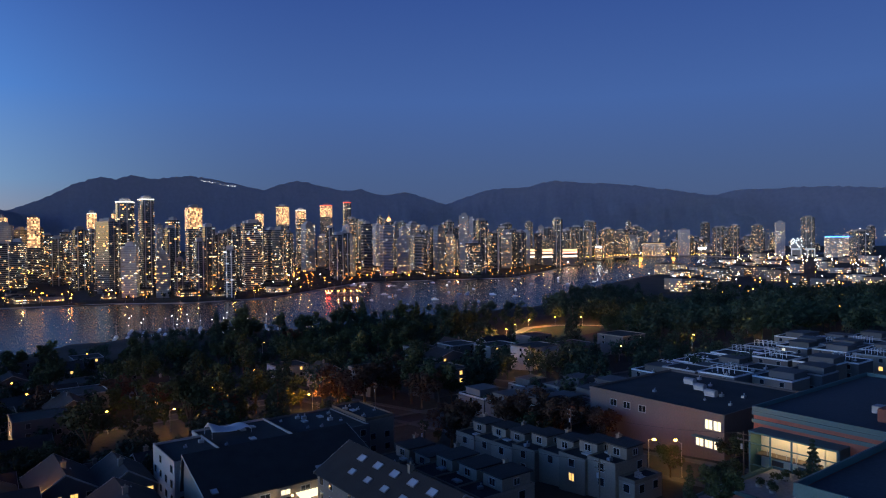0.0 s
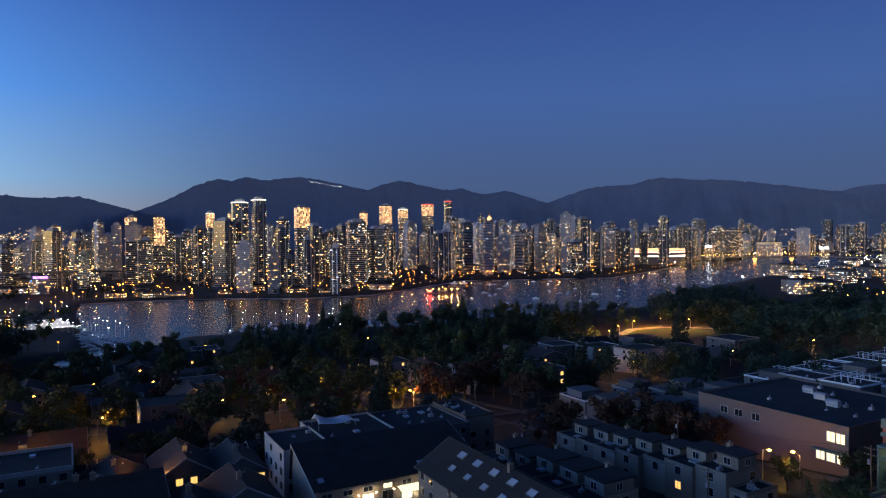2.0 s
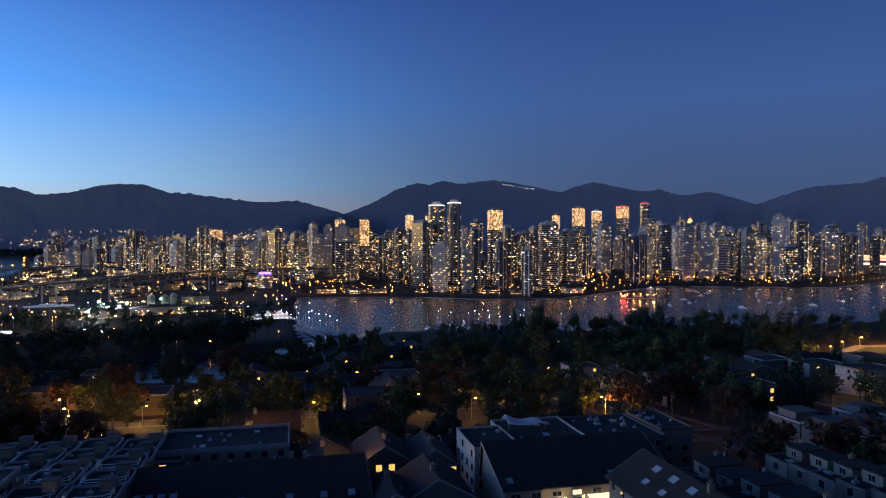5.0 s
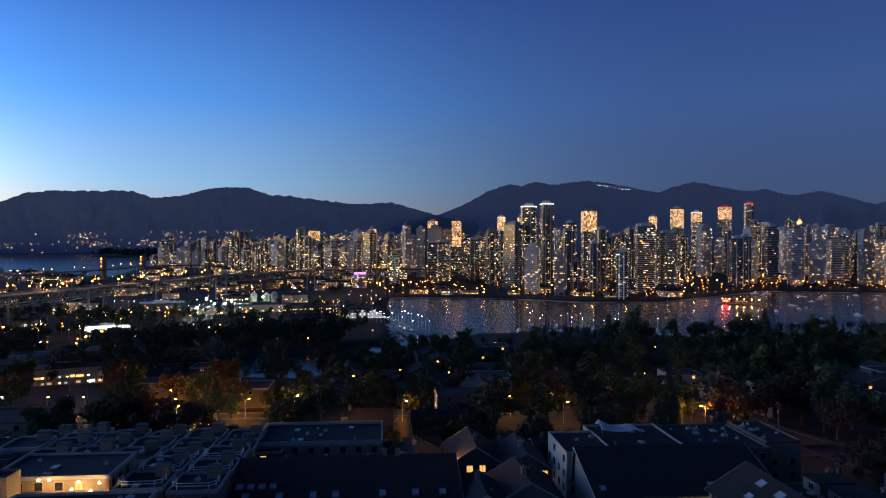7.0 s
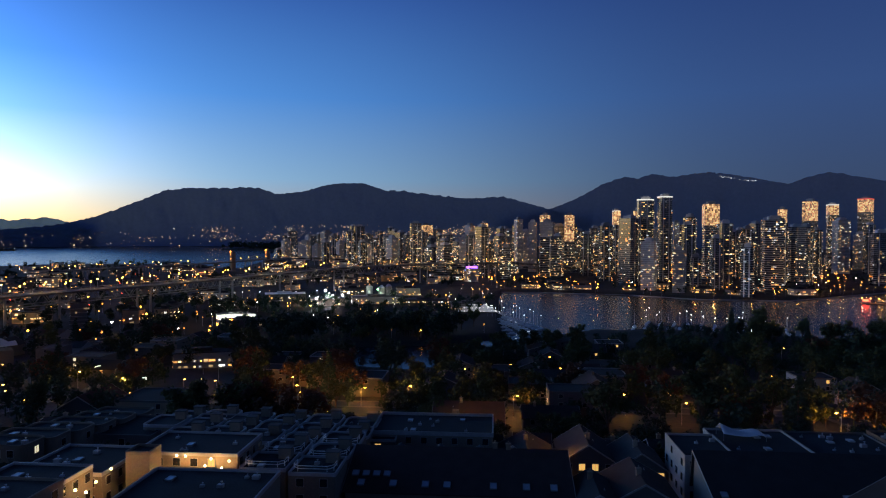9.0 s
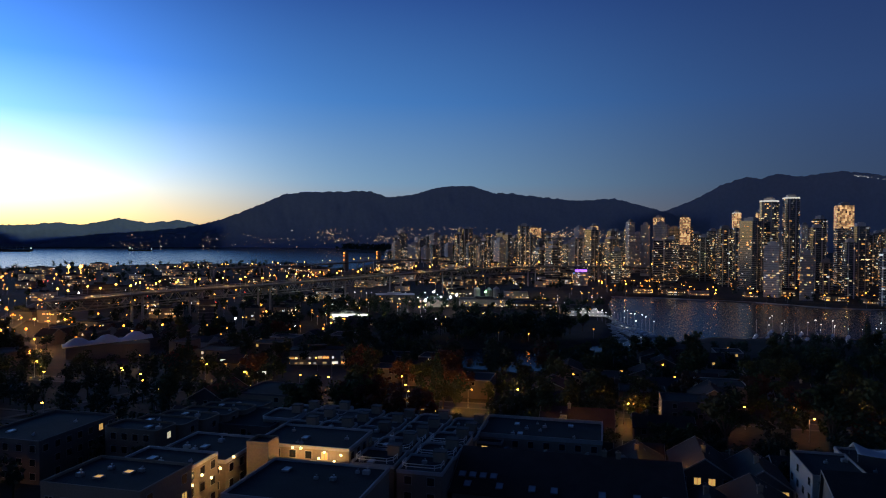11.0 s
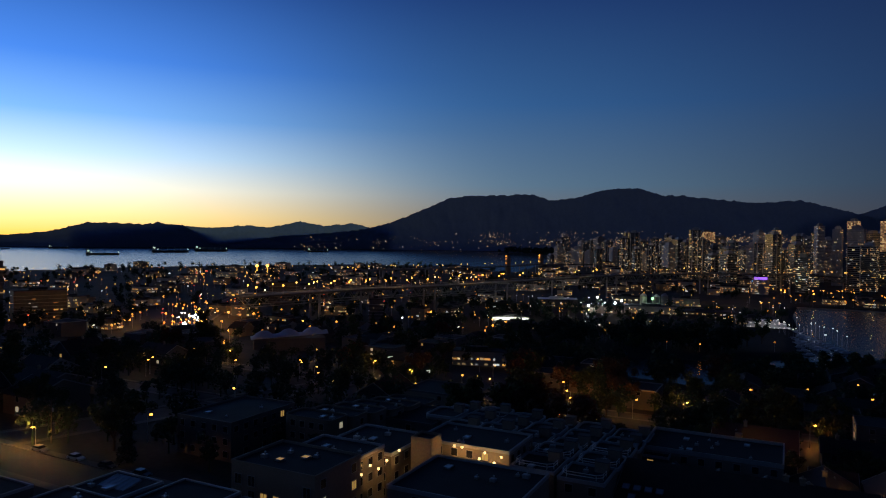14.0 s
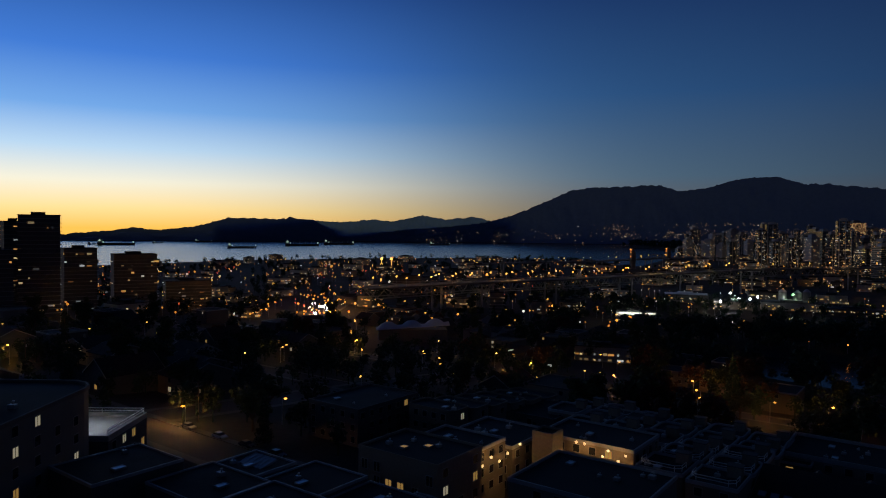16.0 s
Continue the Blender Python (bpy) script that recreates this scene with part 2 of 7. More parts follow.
def shore_distance(px, py, ring):
    """Distance to the shore, negative on the water."""
    best, inside = np.full(px.shape, 1e9), np.zeros(px.shape, bool)
    for (x0, y0), (x1, y1) in zip(ring, ring[1:] + ring[:1]):
        dx, dy = x1 - x0, y1 - y0
        k = np.clip(((px - x0) * dx + (py - y0) * dy) / (dx * dx + dy * dy), 0, 1)
        best = np.minimum(best, np.hypot(px - x0 - k * dx, py - y0 - k * dy))
        if y1 != y0:
            cross = ((y0 > py) != (y1 > py)) & (px < dx * (py - y0) / dy + x0)
            inside ^= cross
    return np.where(inside, -best, best)


def on_land(x, y, margin=0.0):
    a, b = np.array([float(x)]), np.array([float(y)])
    return min(shore_distance(a, b, CREEK)[0], shore_distance(a, b, BAY)[0]) > margin


def ground_sheet():
    bearings = np.radians(np.concatenate([np.arange(-40, 118, 0.4), np.arange(118, 320, 4)]))
    radii = np.concatenate([np.linspace(2, 60, 12), 60 * 1.022 ** np.arange(1, 204)])
    radii = radii[radii < 4985]
    A, R = np.meshgrid(bearings, radii)
    X, Y = -R * np.sin(A), R * np.cos(A)
    s = -0.6 * X + 0.8 * Y
    k = (np.minimum(40 - 0.093 * s, 60) - 3) / 2
    Z = 3 + 2 * np.logaddexp(0, k)
    d = np.minimum(shore_distance(X, Y, CREEK), shore_distance(X, Y, BAY))
    Z = np.where(d > 0, np.minimum(Z, 1.0 + d * 0.35), np.maximum(-4, 0.3 + d * 0.5))
    nb, nr = len(bearings), len(radii)
    verts = np.stack([X.ravel(), Y.ravel(), Z.ravel()], 1)
    faces = []
    for i in range(nr - 1):
        for j in range(nb):
            q = (j + 1) % nb
            faces.append((i * nb + j, i * nb + q, (i + 1) * nb + q, (i + 1) * nb + j))
    me = bpy.data.meshes.new("ground")
    me.from_pydata(verts.tolist(), [], faces + [tuple(range(nb))[::-1]])
    me.materials.append(GROUND)
    me.shade_smooth()
    bm = bmesh.new()
    bm.from_mesh(me)
    bmesh.ops.recalc_face_normals(bm, faces=bm.faces)
    bm.to_mesh(me)
    bm.free()
    return tagged(new("ground", me), "dark sloping ground falling to the water", "ground", kind="structure")


ground_sheet()


def water_sheet():
    m = bpy.data.materials.new("rippled_water")
    m.use_nodes = True
    n, l = m.node_tree.nodes, m.node_tree.links
    b = n["Principled BSDF"]
    b.inputs["Base Color"].default_value = (0.012, 0.02, 0.026, 1)
    b.inputs["Roughness"].default_value = 0.18
    b.inputs["IOR"].default_value = 1.33
    co = n.new("ShaderNodeTexCoord")
    waves, chop, bump = n.new("ShaderNodeTexNoise"), n.new("ShaderNodeTexNoise"), n.new("ShaderNodeBump")
    waves.inputs["Scale"].default_value, chop.inputs["Scale"].default_value = 0.12, 0.9
    add = n.new("ShaderNodeMath")
    add.operation = "ADD"
    for t in (waves, chop):
        l.new(co.outputs["Object"], t.inputs["Vector"])
    l.new(waves.outputs[0], add.inputs[0])
    l.new(chop.outputs[0], add.inputs[1])
    bump.inputs["Strength"].default_value, bump.inputs["Distance"].default_value = 0.4, 0.014
    l.new(add.outputs[0], bump.inputs["Height"])
    l.new(bump.outputs[0], b.inputs["Normal"])
    # the open bay in the west is ruffled by wind, the creek lies calm
    where, wind = n.new("ShaderNodeSeparateXYZ"), n.new("ShaderNodeMapRange")
    wind.inputs["From Min"].default_value, wind.inputs["From Max"].default_value = -800, -1500
    wind.inputs["To Min"].default_value, wind.inputs["To Max"].default_value = 0.25, 0.22
    l.new(co.outputs["Object"], where.inputs[0])
    l.new(where.outputs["X"], wind.inputs["Value"])
    l.new(wind.outputs[0], b.inputs["Roughness"])
    bm = bmesh.new()
    k = 96
    vs = [bm.verts.new(polar(360 * i / k, 4970 / REACH)) for i in range(k)]
    bm.faces.new(vs)
    part("water", bm, m, None, kind="structure", label="calm dark sea water with small ripples")["category"] = "water"


water_sheet()


def mountain(name, ridge, label, base=4855, crest=4940, shift=0.0, cover=None):
    """A massif: its crest runs through peaks and saddles (bearing, degrees of height), its flanks fall in spurs to the shore."""
    bear = np.array([r[0] for r in ridge])
    high = np.array([r[1] for r in ridge])
    cols = np.arange(bear.min(), bear.max() + 0.01, 0.12)
    top = np.interp(cols, bear, high)
    soft = np.convolve(np.pad(top, 2, mode="edge"), [0.03, 0.17, 0.6, 0.17, 0.03], "valid")
    rows, verts, faces = 15, [], []
    for i in range(rows):
        k = i / (rows - 1)
        for j, b in enumerate(cols):
            spur = noise.fractal(Vector((b * 0.55 + shift, k * 2.2, 0.3)), 0.9, 2.1, 5)
            edge = noise.fractal(Vector((b * 2.2 + shift, 5.1, 0.7)), 0.8, 2.0, 4)
            d = base + (crest - base) * k + 22 * spur * math.sin(math.pi * k)
            crest_z = EYE + crest * math.tan(radians(soft[j] - 0.23 + 0.06 * edge + 0.05 * noise.fractal(Vector((b * 7 + shift, 2.2, 0.1)), 0.8, 2.0, 3)))
            z = -3 + (crest_z + 3) * (k ** 0.82) + 22 * spur * math.sin(math.pi * k) * min(1, crest_z / 300)
            verts.append(polar(b, d / REACH, z))
    w = len(cols)
    for i in range(rows - 1):
        lo, hi = i * w, (i + 1) * w
        for j in range(w - 1):
            faces.append((lo + j, lo + j + 1, hi + j + 1, hi + j))
    me = bpy.data.meshes.new(name)
    me.from_pydata([tuple(v) for v in verts], [], faces)
    me.materials.append(cover or HAZED_FOREST)
    me.shade_smooth()
    ob = new(name, me)
    return tagged(ob, label, "mountain", kind="structure")


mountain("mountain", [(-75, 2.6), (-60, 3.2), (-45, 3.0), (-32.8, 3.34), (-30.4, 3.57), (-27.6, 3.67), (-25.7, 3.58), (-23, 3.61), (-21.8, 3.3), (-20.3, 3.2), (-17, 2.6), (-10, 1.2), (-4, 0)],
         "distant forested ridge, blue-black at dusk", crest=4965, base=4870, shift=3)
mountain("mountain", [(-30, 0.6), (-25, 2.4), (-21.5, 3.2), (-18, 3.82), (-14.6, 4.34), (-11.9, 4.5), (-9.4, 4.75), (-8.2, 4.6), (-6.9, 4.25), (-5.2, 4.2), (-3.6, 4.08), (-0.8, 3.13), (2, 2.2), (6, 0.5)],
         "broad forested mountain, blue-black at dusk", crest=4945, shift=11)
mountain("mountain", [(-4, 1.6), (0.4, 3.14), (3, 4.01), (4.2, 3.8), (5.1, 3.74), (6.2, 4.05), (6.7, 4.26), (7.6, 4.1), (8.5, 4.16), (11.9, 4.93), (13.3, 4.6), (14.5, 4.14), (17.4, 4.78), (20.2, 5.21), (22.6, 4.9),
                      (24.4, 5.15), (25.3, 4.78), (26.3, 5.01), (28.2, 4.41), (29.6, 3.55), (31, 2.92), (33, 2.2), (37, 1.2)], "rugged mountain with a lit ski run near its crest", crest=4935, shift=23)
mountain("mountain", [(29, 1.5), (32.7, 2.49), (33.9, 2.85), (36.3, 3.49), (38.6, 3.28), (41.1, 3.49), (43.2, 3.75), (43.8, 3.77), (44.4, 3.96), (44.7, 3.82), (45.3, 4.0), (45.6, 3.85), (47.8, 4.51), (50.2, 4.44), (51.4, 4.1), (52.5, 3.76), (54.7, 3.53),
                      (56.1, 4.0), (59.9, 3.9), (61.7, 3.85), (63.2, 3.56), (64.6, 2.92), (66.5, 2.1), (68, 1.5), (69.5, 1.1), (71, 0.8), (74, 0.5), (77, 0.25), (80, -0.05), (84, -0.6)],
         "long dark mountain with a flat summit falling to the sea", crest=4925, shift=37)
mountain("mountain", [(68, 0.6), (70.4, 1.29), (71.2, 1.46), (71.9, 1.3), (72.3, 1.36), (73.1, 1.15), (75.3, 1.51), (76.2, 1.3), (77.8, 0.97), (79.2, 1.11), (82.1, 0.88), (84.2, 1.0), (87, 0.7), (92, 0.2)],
         "hazy far mountain range beyond the bay", crest=4970, base=4880, shift=51, cover=HAZED_FAR_FOREST)
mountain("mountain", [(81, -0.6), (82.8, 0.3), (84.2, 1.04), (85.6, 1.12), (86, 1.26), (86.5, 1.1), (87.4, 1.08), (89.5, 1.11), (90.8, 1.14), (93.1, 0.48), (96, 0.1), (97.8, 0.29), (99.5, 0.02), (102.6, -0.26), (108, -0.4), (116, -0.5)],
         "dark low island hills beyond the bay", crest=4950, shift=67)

# ---- downtown ----
def lit_windows(bm, w, l, h, share, rnd, z0=4.0, crown=0.0):
    """Lit panes on the four sides of a tower, a hand's width proud of the glass."""
    floors = int((h - z0) / 3.1)
    for side in range(4):
        span = w if side % 2 == 0 else l
        depth = (l if side % 2 == 0 else w) / 2 + 0.25
        bays = max(3, int(span / 2.5))
        turn = Matrix.Rotation(side * math.pi / 2, 4, "Z")
        column = [rnd.random() for _ in range(bays)]
        level_share = [rnd.choice((0.5, 0.8, 1.0, 1.0, 1.7)) for _ in range(floors + 1)]
        for f in range(floors):
            # crown floors: glowing panes in place of sunset mirrored by the glass
            busy = crown and f > floors * (1 - crown)
            for c in range(bays):
                if rnd.random() > (0.95 if busy else 1.15 * share * (0.2 + 1.6 * column[c]) * level_share[f]):
                    continue
                x0 = -span / 2 + (c + 0.12) * span / bays
                x1 = x0 + span / bays * (0.96 if busy else rnd.choice((0.35, 0.5, 0.8, 1.3)))
                tall = 2.7 if busy else rnd.choice((0.8, 1.0, 1.3))
                zz = z0 + f * 3.1 + 0.5
                vs = [bm.verts.new(turn @ Vector(p)) for p in ((x0, -depth, zz), (x1, -depth, zz), (x1, -depth, zz + tall), (x0, -depth, zz + tall))]
                pick = rnd.random()
                bm.faces.new(vs).material_index = (3 if busy else (0 if pick < 0.32 else 1 if pick < 0.82 else 2))


REDBAND, WHITEBAND = glow("red_roof_band", (1.0, 0.08, 0.04), 1.6), glow("white_roof_band", (1.0, 0.95, 0.85), 1.6)
TOWER_KINDS = {
    "glass": ("slender glass residential tower with concrete floor slabs", TOWER_GLASS, TOWER_GREY, 0.16),
    "concrete": ("pale concrete apartment tower with dark window bands", TOWER_GREY, TOWER_GREY, 0.25),
    "office": ("dark office tower with many lit floors", TOWER_GLASS, CONCRETE, 0.3)}


def tower(place, turn, w, l, h, kind, rnd, roof="plain", crown=0.0, share=None):
    label, skin, slab, lit = TOWER_KINDS[kind]
    t = thing("tower", place, turn, label + {"plain": "", "red": ", red roof light", "spire": ", golden spire", "white": ", white roof light"}[roof], "tower", "downtown towers")
    bm = bmesh.new()
    cut = min(w, l) * 0.16
    ring = [(-w / 2 + cut, -l / 2), (w / 2 - cut, -l / 2), (w / 2, -l / 2 + cut), (w / 2, l / 2 - cut), (w / 2 - cut, l / 2), (-w / 2 + cut, l / 2), (-w / 2, l / 2 - cut), (-w / 2, -l / 2 + cut)] if kind == "glass" else \
        [(-w / 2, -l / 2), (w / 2, -l / 2), (w / 2, l / 2), (-w / 2, l / 2)]
    prism(bm, ring, -6, h)
    part("core", bm, skin, t)
    bm = bmesh.new()
    grow = 0.18 if kind != "concrete" else 0.12
    for f in range(1, int(h / 3.1) + 1):
        z = f * 3.1 + 0.6
        thick = 0.35 if kind == "glass" else 1.0
        if z + thick < h:
            prism(bm, [(x * (1 + 2 * grow / w), y * (1 + 2 * grow / l)) for x, y in ring], z, z + thick)
    if kind == "glass":
        for sx in (-1, 1):
            box(bm, sx * w * 0.22 - 0.8, sx * w * 0.22 + 0.8, -l / 2 - 0.22, l / 2 + 0.22, 0, h - 1)
    part("floor_slab", bm, slab, t, kind="stuff")
    bm = bmesh.new()
    box(bm, -w * 0.28, w * 0.28, -l * 0.28, l * 0.28, h, h + 4.5)
    box(bm, -w * 0.15, w * 0.2, -l * 0.2, l * 0.1, h + 4.5, h + 6)
    part("plant_room", bm, TOWER_GREY, t)
    bm = bmesh.new()
    lit_windows(bm, w, l, h, share or lit, rnd, crown=crown)
    part("lit_window", bm, [WARM, PALE, COOL, SUNSET_GLARE], t, kind="stuff")
    if roof in ("red", "white"):
        bm = bmesh.new()
        prism(bm, [(x * 1.04, y * 1.04) for x, y in ring], h - 1.6, h + 0.3)
        part("roof_light", bm, REDBAND if roof == "red" else WHITEBAND, t)
    if roof == "spire":
        bm = bmesh.new()
        rod(bm, (0, 0, h + 5), (0, 0, h + 13), 7, 5, 10)
        rod(bm, (0, 0, h + 13), (0, 0, h + 18), 4, 2.5, 8)
        rod(bm, (0, 0, h + 18), (0, 0, h + 32), 1.2, 0.2, 6)
        part("spire", bm, WARM, t)
    return t


# bearing, distance, width, height, kind, roof, crown of panes glowing like mirrored sunset
LANDMARKS = [
    (30.72, 1150, 21, 103, "office", "plain", 0.5), (27.0, 1100, 14, 108, "glass", "white", 0.25), (27.84, 950, 23, 82, "glass", "plain", 0), (25.38, 980, 11, 104, "glass", "plain", 0.2),
    (24.75, 900, 25, 114, "glass", "white", 0), (23.29, 930, 22, 119, "glass", "white", 0), (24.45, 800, 20, 62, "concrete", "plain", 0), (22.2, 775, 17, 53, "concrete", "plain", 0),
    (19.89, 1000, 25, 112, "office", "plain", 0.3), (18.87, 860, 20, 83, "glass", "plain", 0), (17.2, 750, 15, 57, "glass", "plain", 0), (20.94, 800, 16, 45, "glass", "plain", 0),
    (14.9, 1500, 19, 125, "office", "plain", 0.4), (13.08, 1450, 30, 137, "office", "plain", 0.3), (11.65, 1400, 22, 127, "office", "white", 0.15), (9.6, 1500, 30, 141, "office", "red", 0.2),
    (7.9, 1550, 24, 150, "glass", "red", 0), (4.48, 1600, 18, 105, "office", "spire", 0), (15.96, 1200, 22, 96, "glass", "plain", 0)]
MORE = [
    (13.99, 1000, 25, 81), (11.08, 1300, 26, 97), (6.72, 1350, 24, 102), (2.52, 1300, 26, 96), (-1.7, 1250, 24, 101), (-0.5, 1230, 20, 96), (-3.12, 1150, 28, 96), (-2.54, 1080, 27, 59), (-4.98, 1400, 30, 87),
    (-9.43, 1350, 24, 102), (-10.97, 1500, 32, 89), (-13.44, 1700, 31, 87), (-14.54, 1800, 38, 84), (-24.53, 2200, 36, 98), (-26.07, 2100, 31, 104), (-27.9, 2000, 39, 114), (-21.75, 2100, 38, 92),
    (-22.95, 2150, 32, 98), (-19.27, 2200, 40, 88), (-31.13, 1900, 47, 76), (32.7, 1150, 17, 103), (34.86, 1250, 16, 99), (37.7, 1400, 18, 96), (42.67, 1500, 37, 93), (45.45, 1600, 21, 88),
    (47.39, 1700, 31, 73), (46.38, 1800, 21, 81)]
for i, (b, d, w, h, kind, roof, crown) in enumerate(LANDMARKS):
    tower(polar(b, d, 3), b + rng.choice((-12, 0, 15)), w * 0.95, w * rng.uniform(0.75, 1.1), height_at(h, d) - 9, kind, rng, roof, crown)
for i, (b, d, w, h) in enumerate(MORE):
    tower(polar(b, d, 3), b + rng.choice((-20, 10, 25)), w * 0.95, w * rng.uniform(0.75, 1.1), height_at(h, d) - 9, rng.choice(("glass", "glass", "concrete", "office")), rng, "plain", 0.3 if i in (20, 22, 23) else 0)


def skyline(b):
    """Mean height of the towers in degrees over the horizon, along the bearing."""
    return float(np.interp(b, [-36, -28, -18, -12, -6, 2, 10, 16, 24, 30, 36, 42, 48, 54, 58], [0.2, 0.7, 0.5, 0.9, 1.3, 1.5, 1.6, 1.5, 1.5, 1.3, 0.9, 0.7, 0.5, 0.1, -0.2]))


def fill_downtown():
    placed = [polar(r[0], r[1]) for r in LANDMARKS + MORE]
    tries = 0
    made = 0
    while made < 290 and tries < 9000:
        tries += 1
        b = rng.choice((rng.uniform(-33, 57), rng.uniform(-33, 57), rng.uniform(-33, 57), rng.uniform(-32, 10), rng.uniform(-32, 10), rng.uniform(40, 55)))
        near = float(np.interp(b, [-33, -20, -12, -5, 5, 10, 14, 20, 33, 40, 48, 57], [2150, 2250, 1700, 1150, 1080, 960, 830, 800, 830, 1000, 1350, 1900]))
        d = near + abs(rng.gauss(0, 1)) * (430 if b < 45 else 300)
        if d > 2900:
            continue
        p = polar(b, d, 3)
        if not on_land(p.x, p.y, 30) or any((p - q).length < 27 for q in placed):
            continue
        h = 60 + d * math.tan(radians(skyline(b) + rng.gauss(-0.35, 0.48))) 
        h = height_at(h, d) - 9
        if h < 14:
            continue
        h = min(h, 165)
        w = rng.uniform(15, 25) * (1.25 if d > 1700 else 1)
        tower(p, 36.87 + rng.choice((0, 45, 45, -12)), w, w * rng.uniform(0.75, 1.3), h, rng.choice(("glass", "glass", "concrete", "office")), rng, share=0.09 + 0.3 * rng.random() ** 1.8)
        placed.append(p)
        made += 1


fill_downtown()
infill = random.Random(3)
for b, d, w, h in ((29.3, 1060, 22, 72), (28.7, 1260, 20, 84), (31.7, 1000, 20, 68), (29.9, 1350, 22, 80)):
    tower(polar(b, d, 3), b + infill.choice((-12, 10)), w, w, height_at(h, d) - 9, infill.choice(("glass", "office")), infill)

# ---- kinds of near things ----
near = random.Random(21)
WINDOW_MESHES = {}


def window_meshes(w, h, bars):
    if (w, h, bars) not in WINDOW_MESHES:
        bm = bmesh.new()
        for x0, x1, z0, z1 in [(-w / 2 - 0.1, w / 2 + 0.1, -0.1, 0), (-w / 2 - 0.1, w / 2 + 0.1, h, h + 0.1), (-w / 2 - 0.1, -w / 2, 0, h), (w / 2, w / 2 + 0.1, 0, h)] + \
                [(-w / 2 + w * (i + 1) / (bars + 1) - 0.03, -w / 2 + w * (i + 1) / (bars + 1) + 0.03, 0, h) for i in range(bars)]:
            box(bm, x0, x1, -0.12, 0.05, z0, z1)
        bp = bmesh.new()
        box(bp, -w / 2, w / 2, -0.05, 0.04, 0, h)
        WINDOW_MESHES[w, h, bars] = mesh_of("window", bm, WHITE), bp
        panes = {}
        for m in (DARKGLASS, WARM_NEAR, PALE_NEAR):
            panes[m.name] = mesh_of("pane", bp.copy(), m)
        bp.free()
        WINDOW_MESHES[w, h, bars] = WINDOW_MESHES[w, h, bars][0], panes
    return WINDOW_MESHES[w, h, bars]


WARM_NEAR = glow("warm_room_behind_glass", (1.0, 0.56, 0.15), 2.2, 0.5)
PALE_NEAR = glow("bright_room_behind_glass", (1.0, 0.88, 0.6), 2.2, 0.5)


SIMPLE = {}


def far_window(parent, x, y, z, facing, w, h, glass):
    """A window of a farther house: frame and glass in one mesh."""
    m = glass or DARKGLASS
    if (w, h, m.name) not in SIMPLE:
        bm = bmesh.new()
        box(bm, -w / 2 - 0.1, w / 2 + 0.1, -0.06, 0.05, -0.1, h + 0.1, 0)
        box(bm, -w / 2, w / 2, -0.09, 0.02, 0, h, 1)
        SIMPLE[w, h, m.name] = mesh_of("window", bm, [WHITE, m])
    ob = part("window", SIMPLE[w, h, m.name], None, parent)
    ob.matrix_basis = pose(x, y, z, 0, 0, 90 * facing)


def window(parent, x, y, z, facing, w=1.2, h=1.4, glass=None, bars=1):
    """facing: 0 uphill, 1 along the avenue, 2 downhill, 3 back along the avenue."""
    frame_mesh, panes = window_meshes(w, h, bars)
    ob = part("window", frame_mesh, None, parent)
    ob.matrix_basis = pose(x, y, z, 0, 0, 90 * facing)
    part("pane", panes[(glass or DARKGLASS).name], None, ob, "lit window pane" if glass else "")
    return ob


def window_rows(parent, x0, x1, y0, y1, h, facings, lit, rnd, storey=2.9, gap=3.2, w=1.3, wh=1.4, floors=2):
    for facing in facings:
        a, b = (x0, x1) if facing in (0, 2) else (y0, y1)
        bays = max(1, int((b - a) / gap))
        for f in range(min(floors if rnd is not near else 6, max(1, int((h - 0.4) / storey)))):
            for c in range(bays):
                if rnd.random() < 0.12:
                    continue
                p = a + (c + 0.5) * (b - a) / bays
                glass = (WARM_NEAR if rnd.random() < 0.6 else PALE_NEAR) if rnd.random() < lit else None
                x, y = {0: (p, y0), 1: (x1, p), 2: (p, y1), 3: (x0, p)}[facing]
                (window if rnd is near and glass else far_window)(parent, x, y, h - (f + 1) * storey + 0.9, facing, w, wh, glass)


def parapet_mesh(ring, z, tall, thick):
    bm = bmesh.new()
    cx, cy = sum(p[0] for p in ring) / len(ring), sum(p[1] for p in ring) / len(ring)
    inner = []
    for x, y in ring:
        d = math.hypot(x - cx, y - cy)
        inner.append((x - (x - cx) / d * thick * 1.4, y - (y - cy) / d * thick * 1.4))
    k = len(ring)
    rows = [[bm.verts.new((x, y, zz)) for x, y in r] for r, zz in ((ring, z - 0.15), (ring, z + tall), (inner, z + tall), (inner, z - 0.15))]
    for a, b in zip(rows, rows[1:] + rows[:1]):
        for i in range(k):
            bm.faces.new((a[i], a[(i + 1) % k], b[(i + 1) % k], b[i]))
    return bm


def rounded(x0, x1, y0, y1, r, steps=4):
    ring = []
    for cx, cy, a0 in ((x1 - r, y1 - r, 0), (x0 + r, y1 - r, 90), (x0 + r, y0 + r, 180), (x1 - r, y0 + r, 270)):
        for i in range(steps + 1):
            a = radians(a0 + 90 * i / steps)
            ring.append((cx + r * math.cos(a), cy + r * math.sin(a)))
    return ring


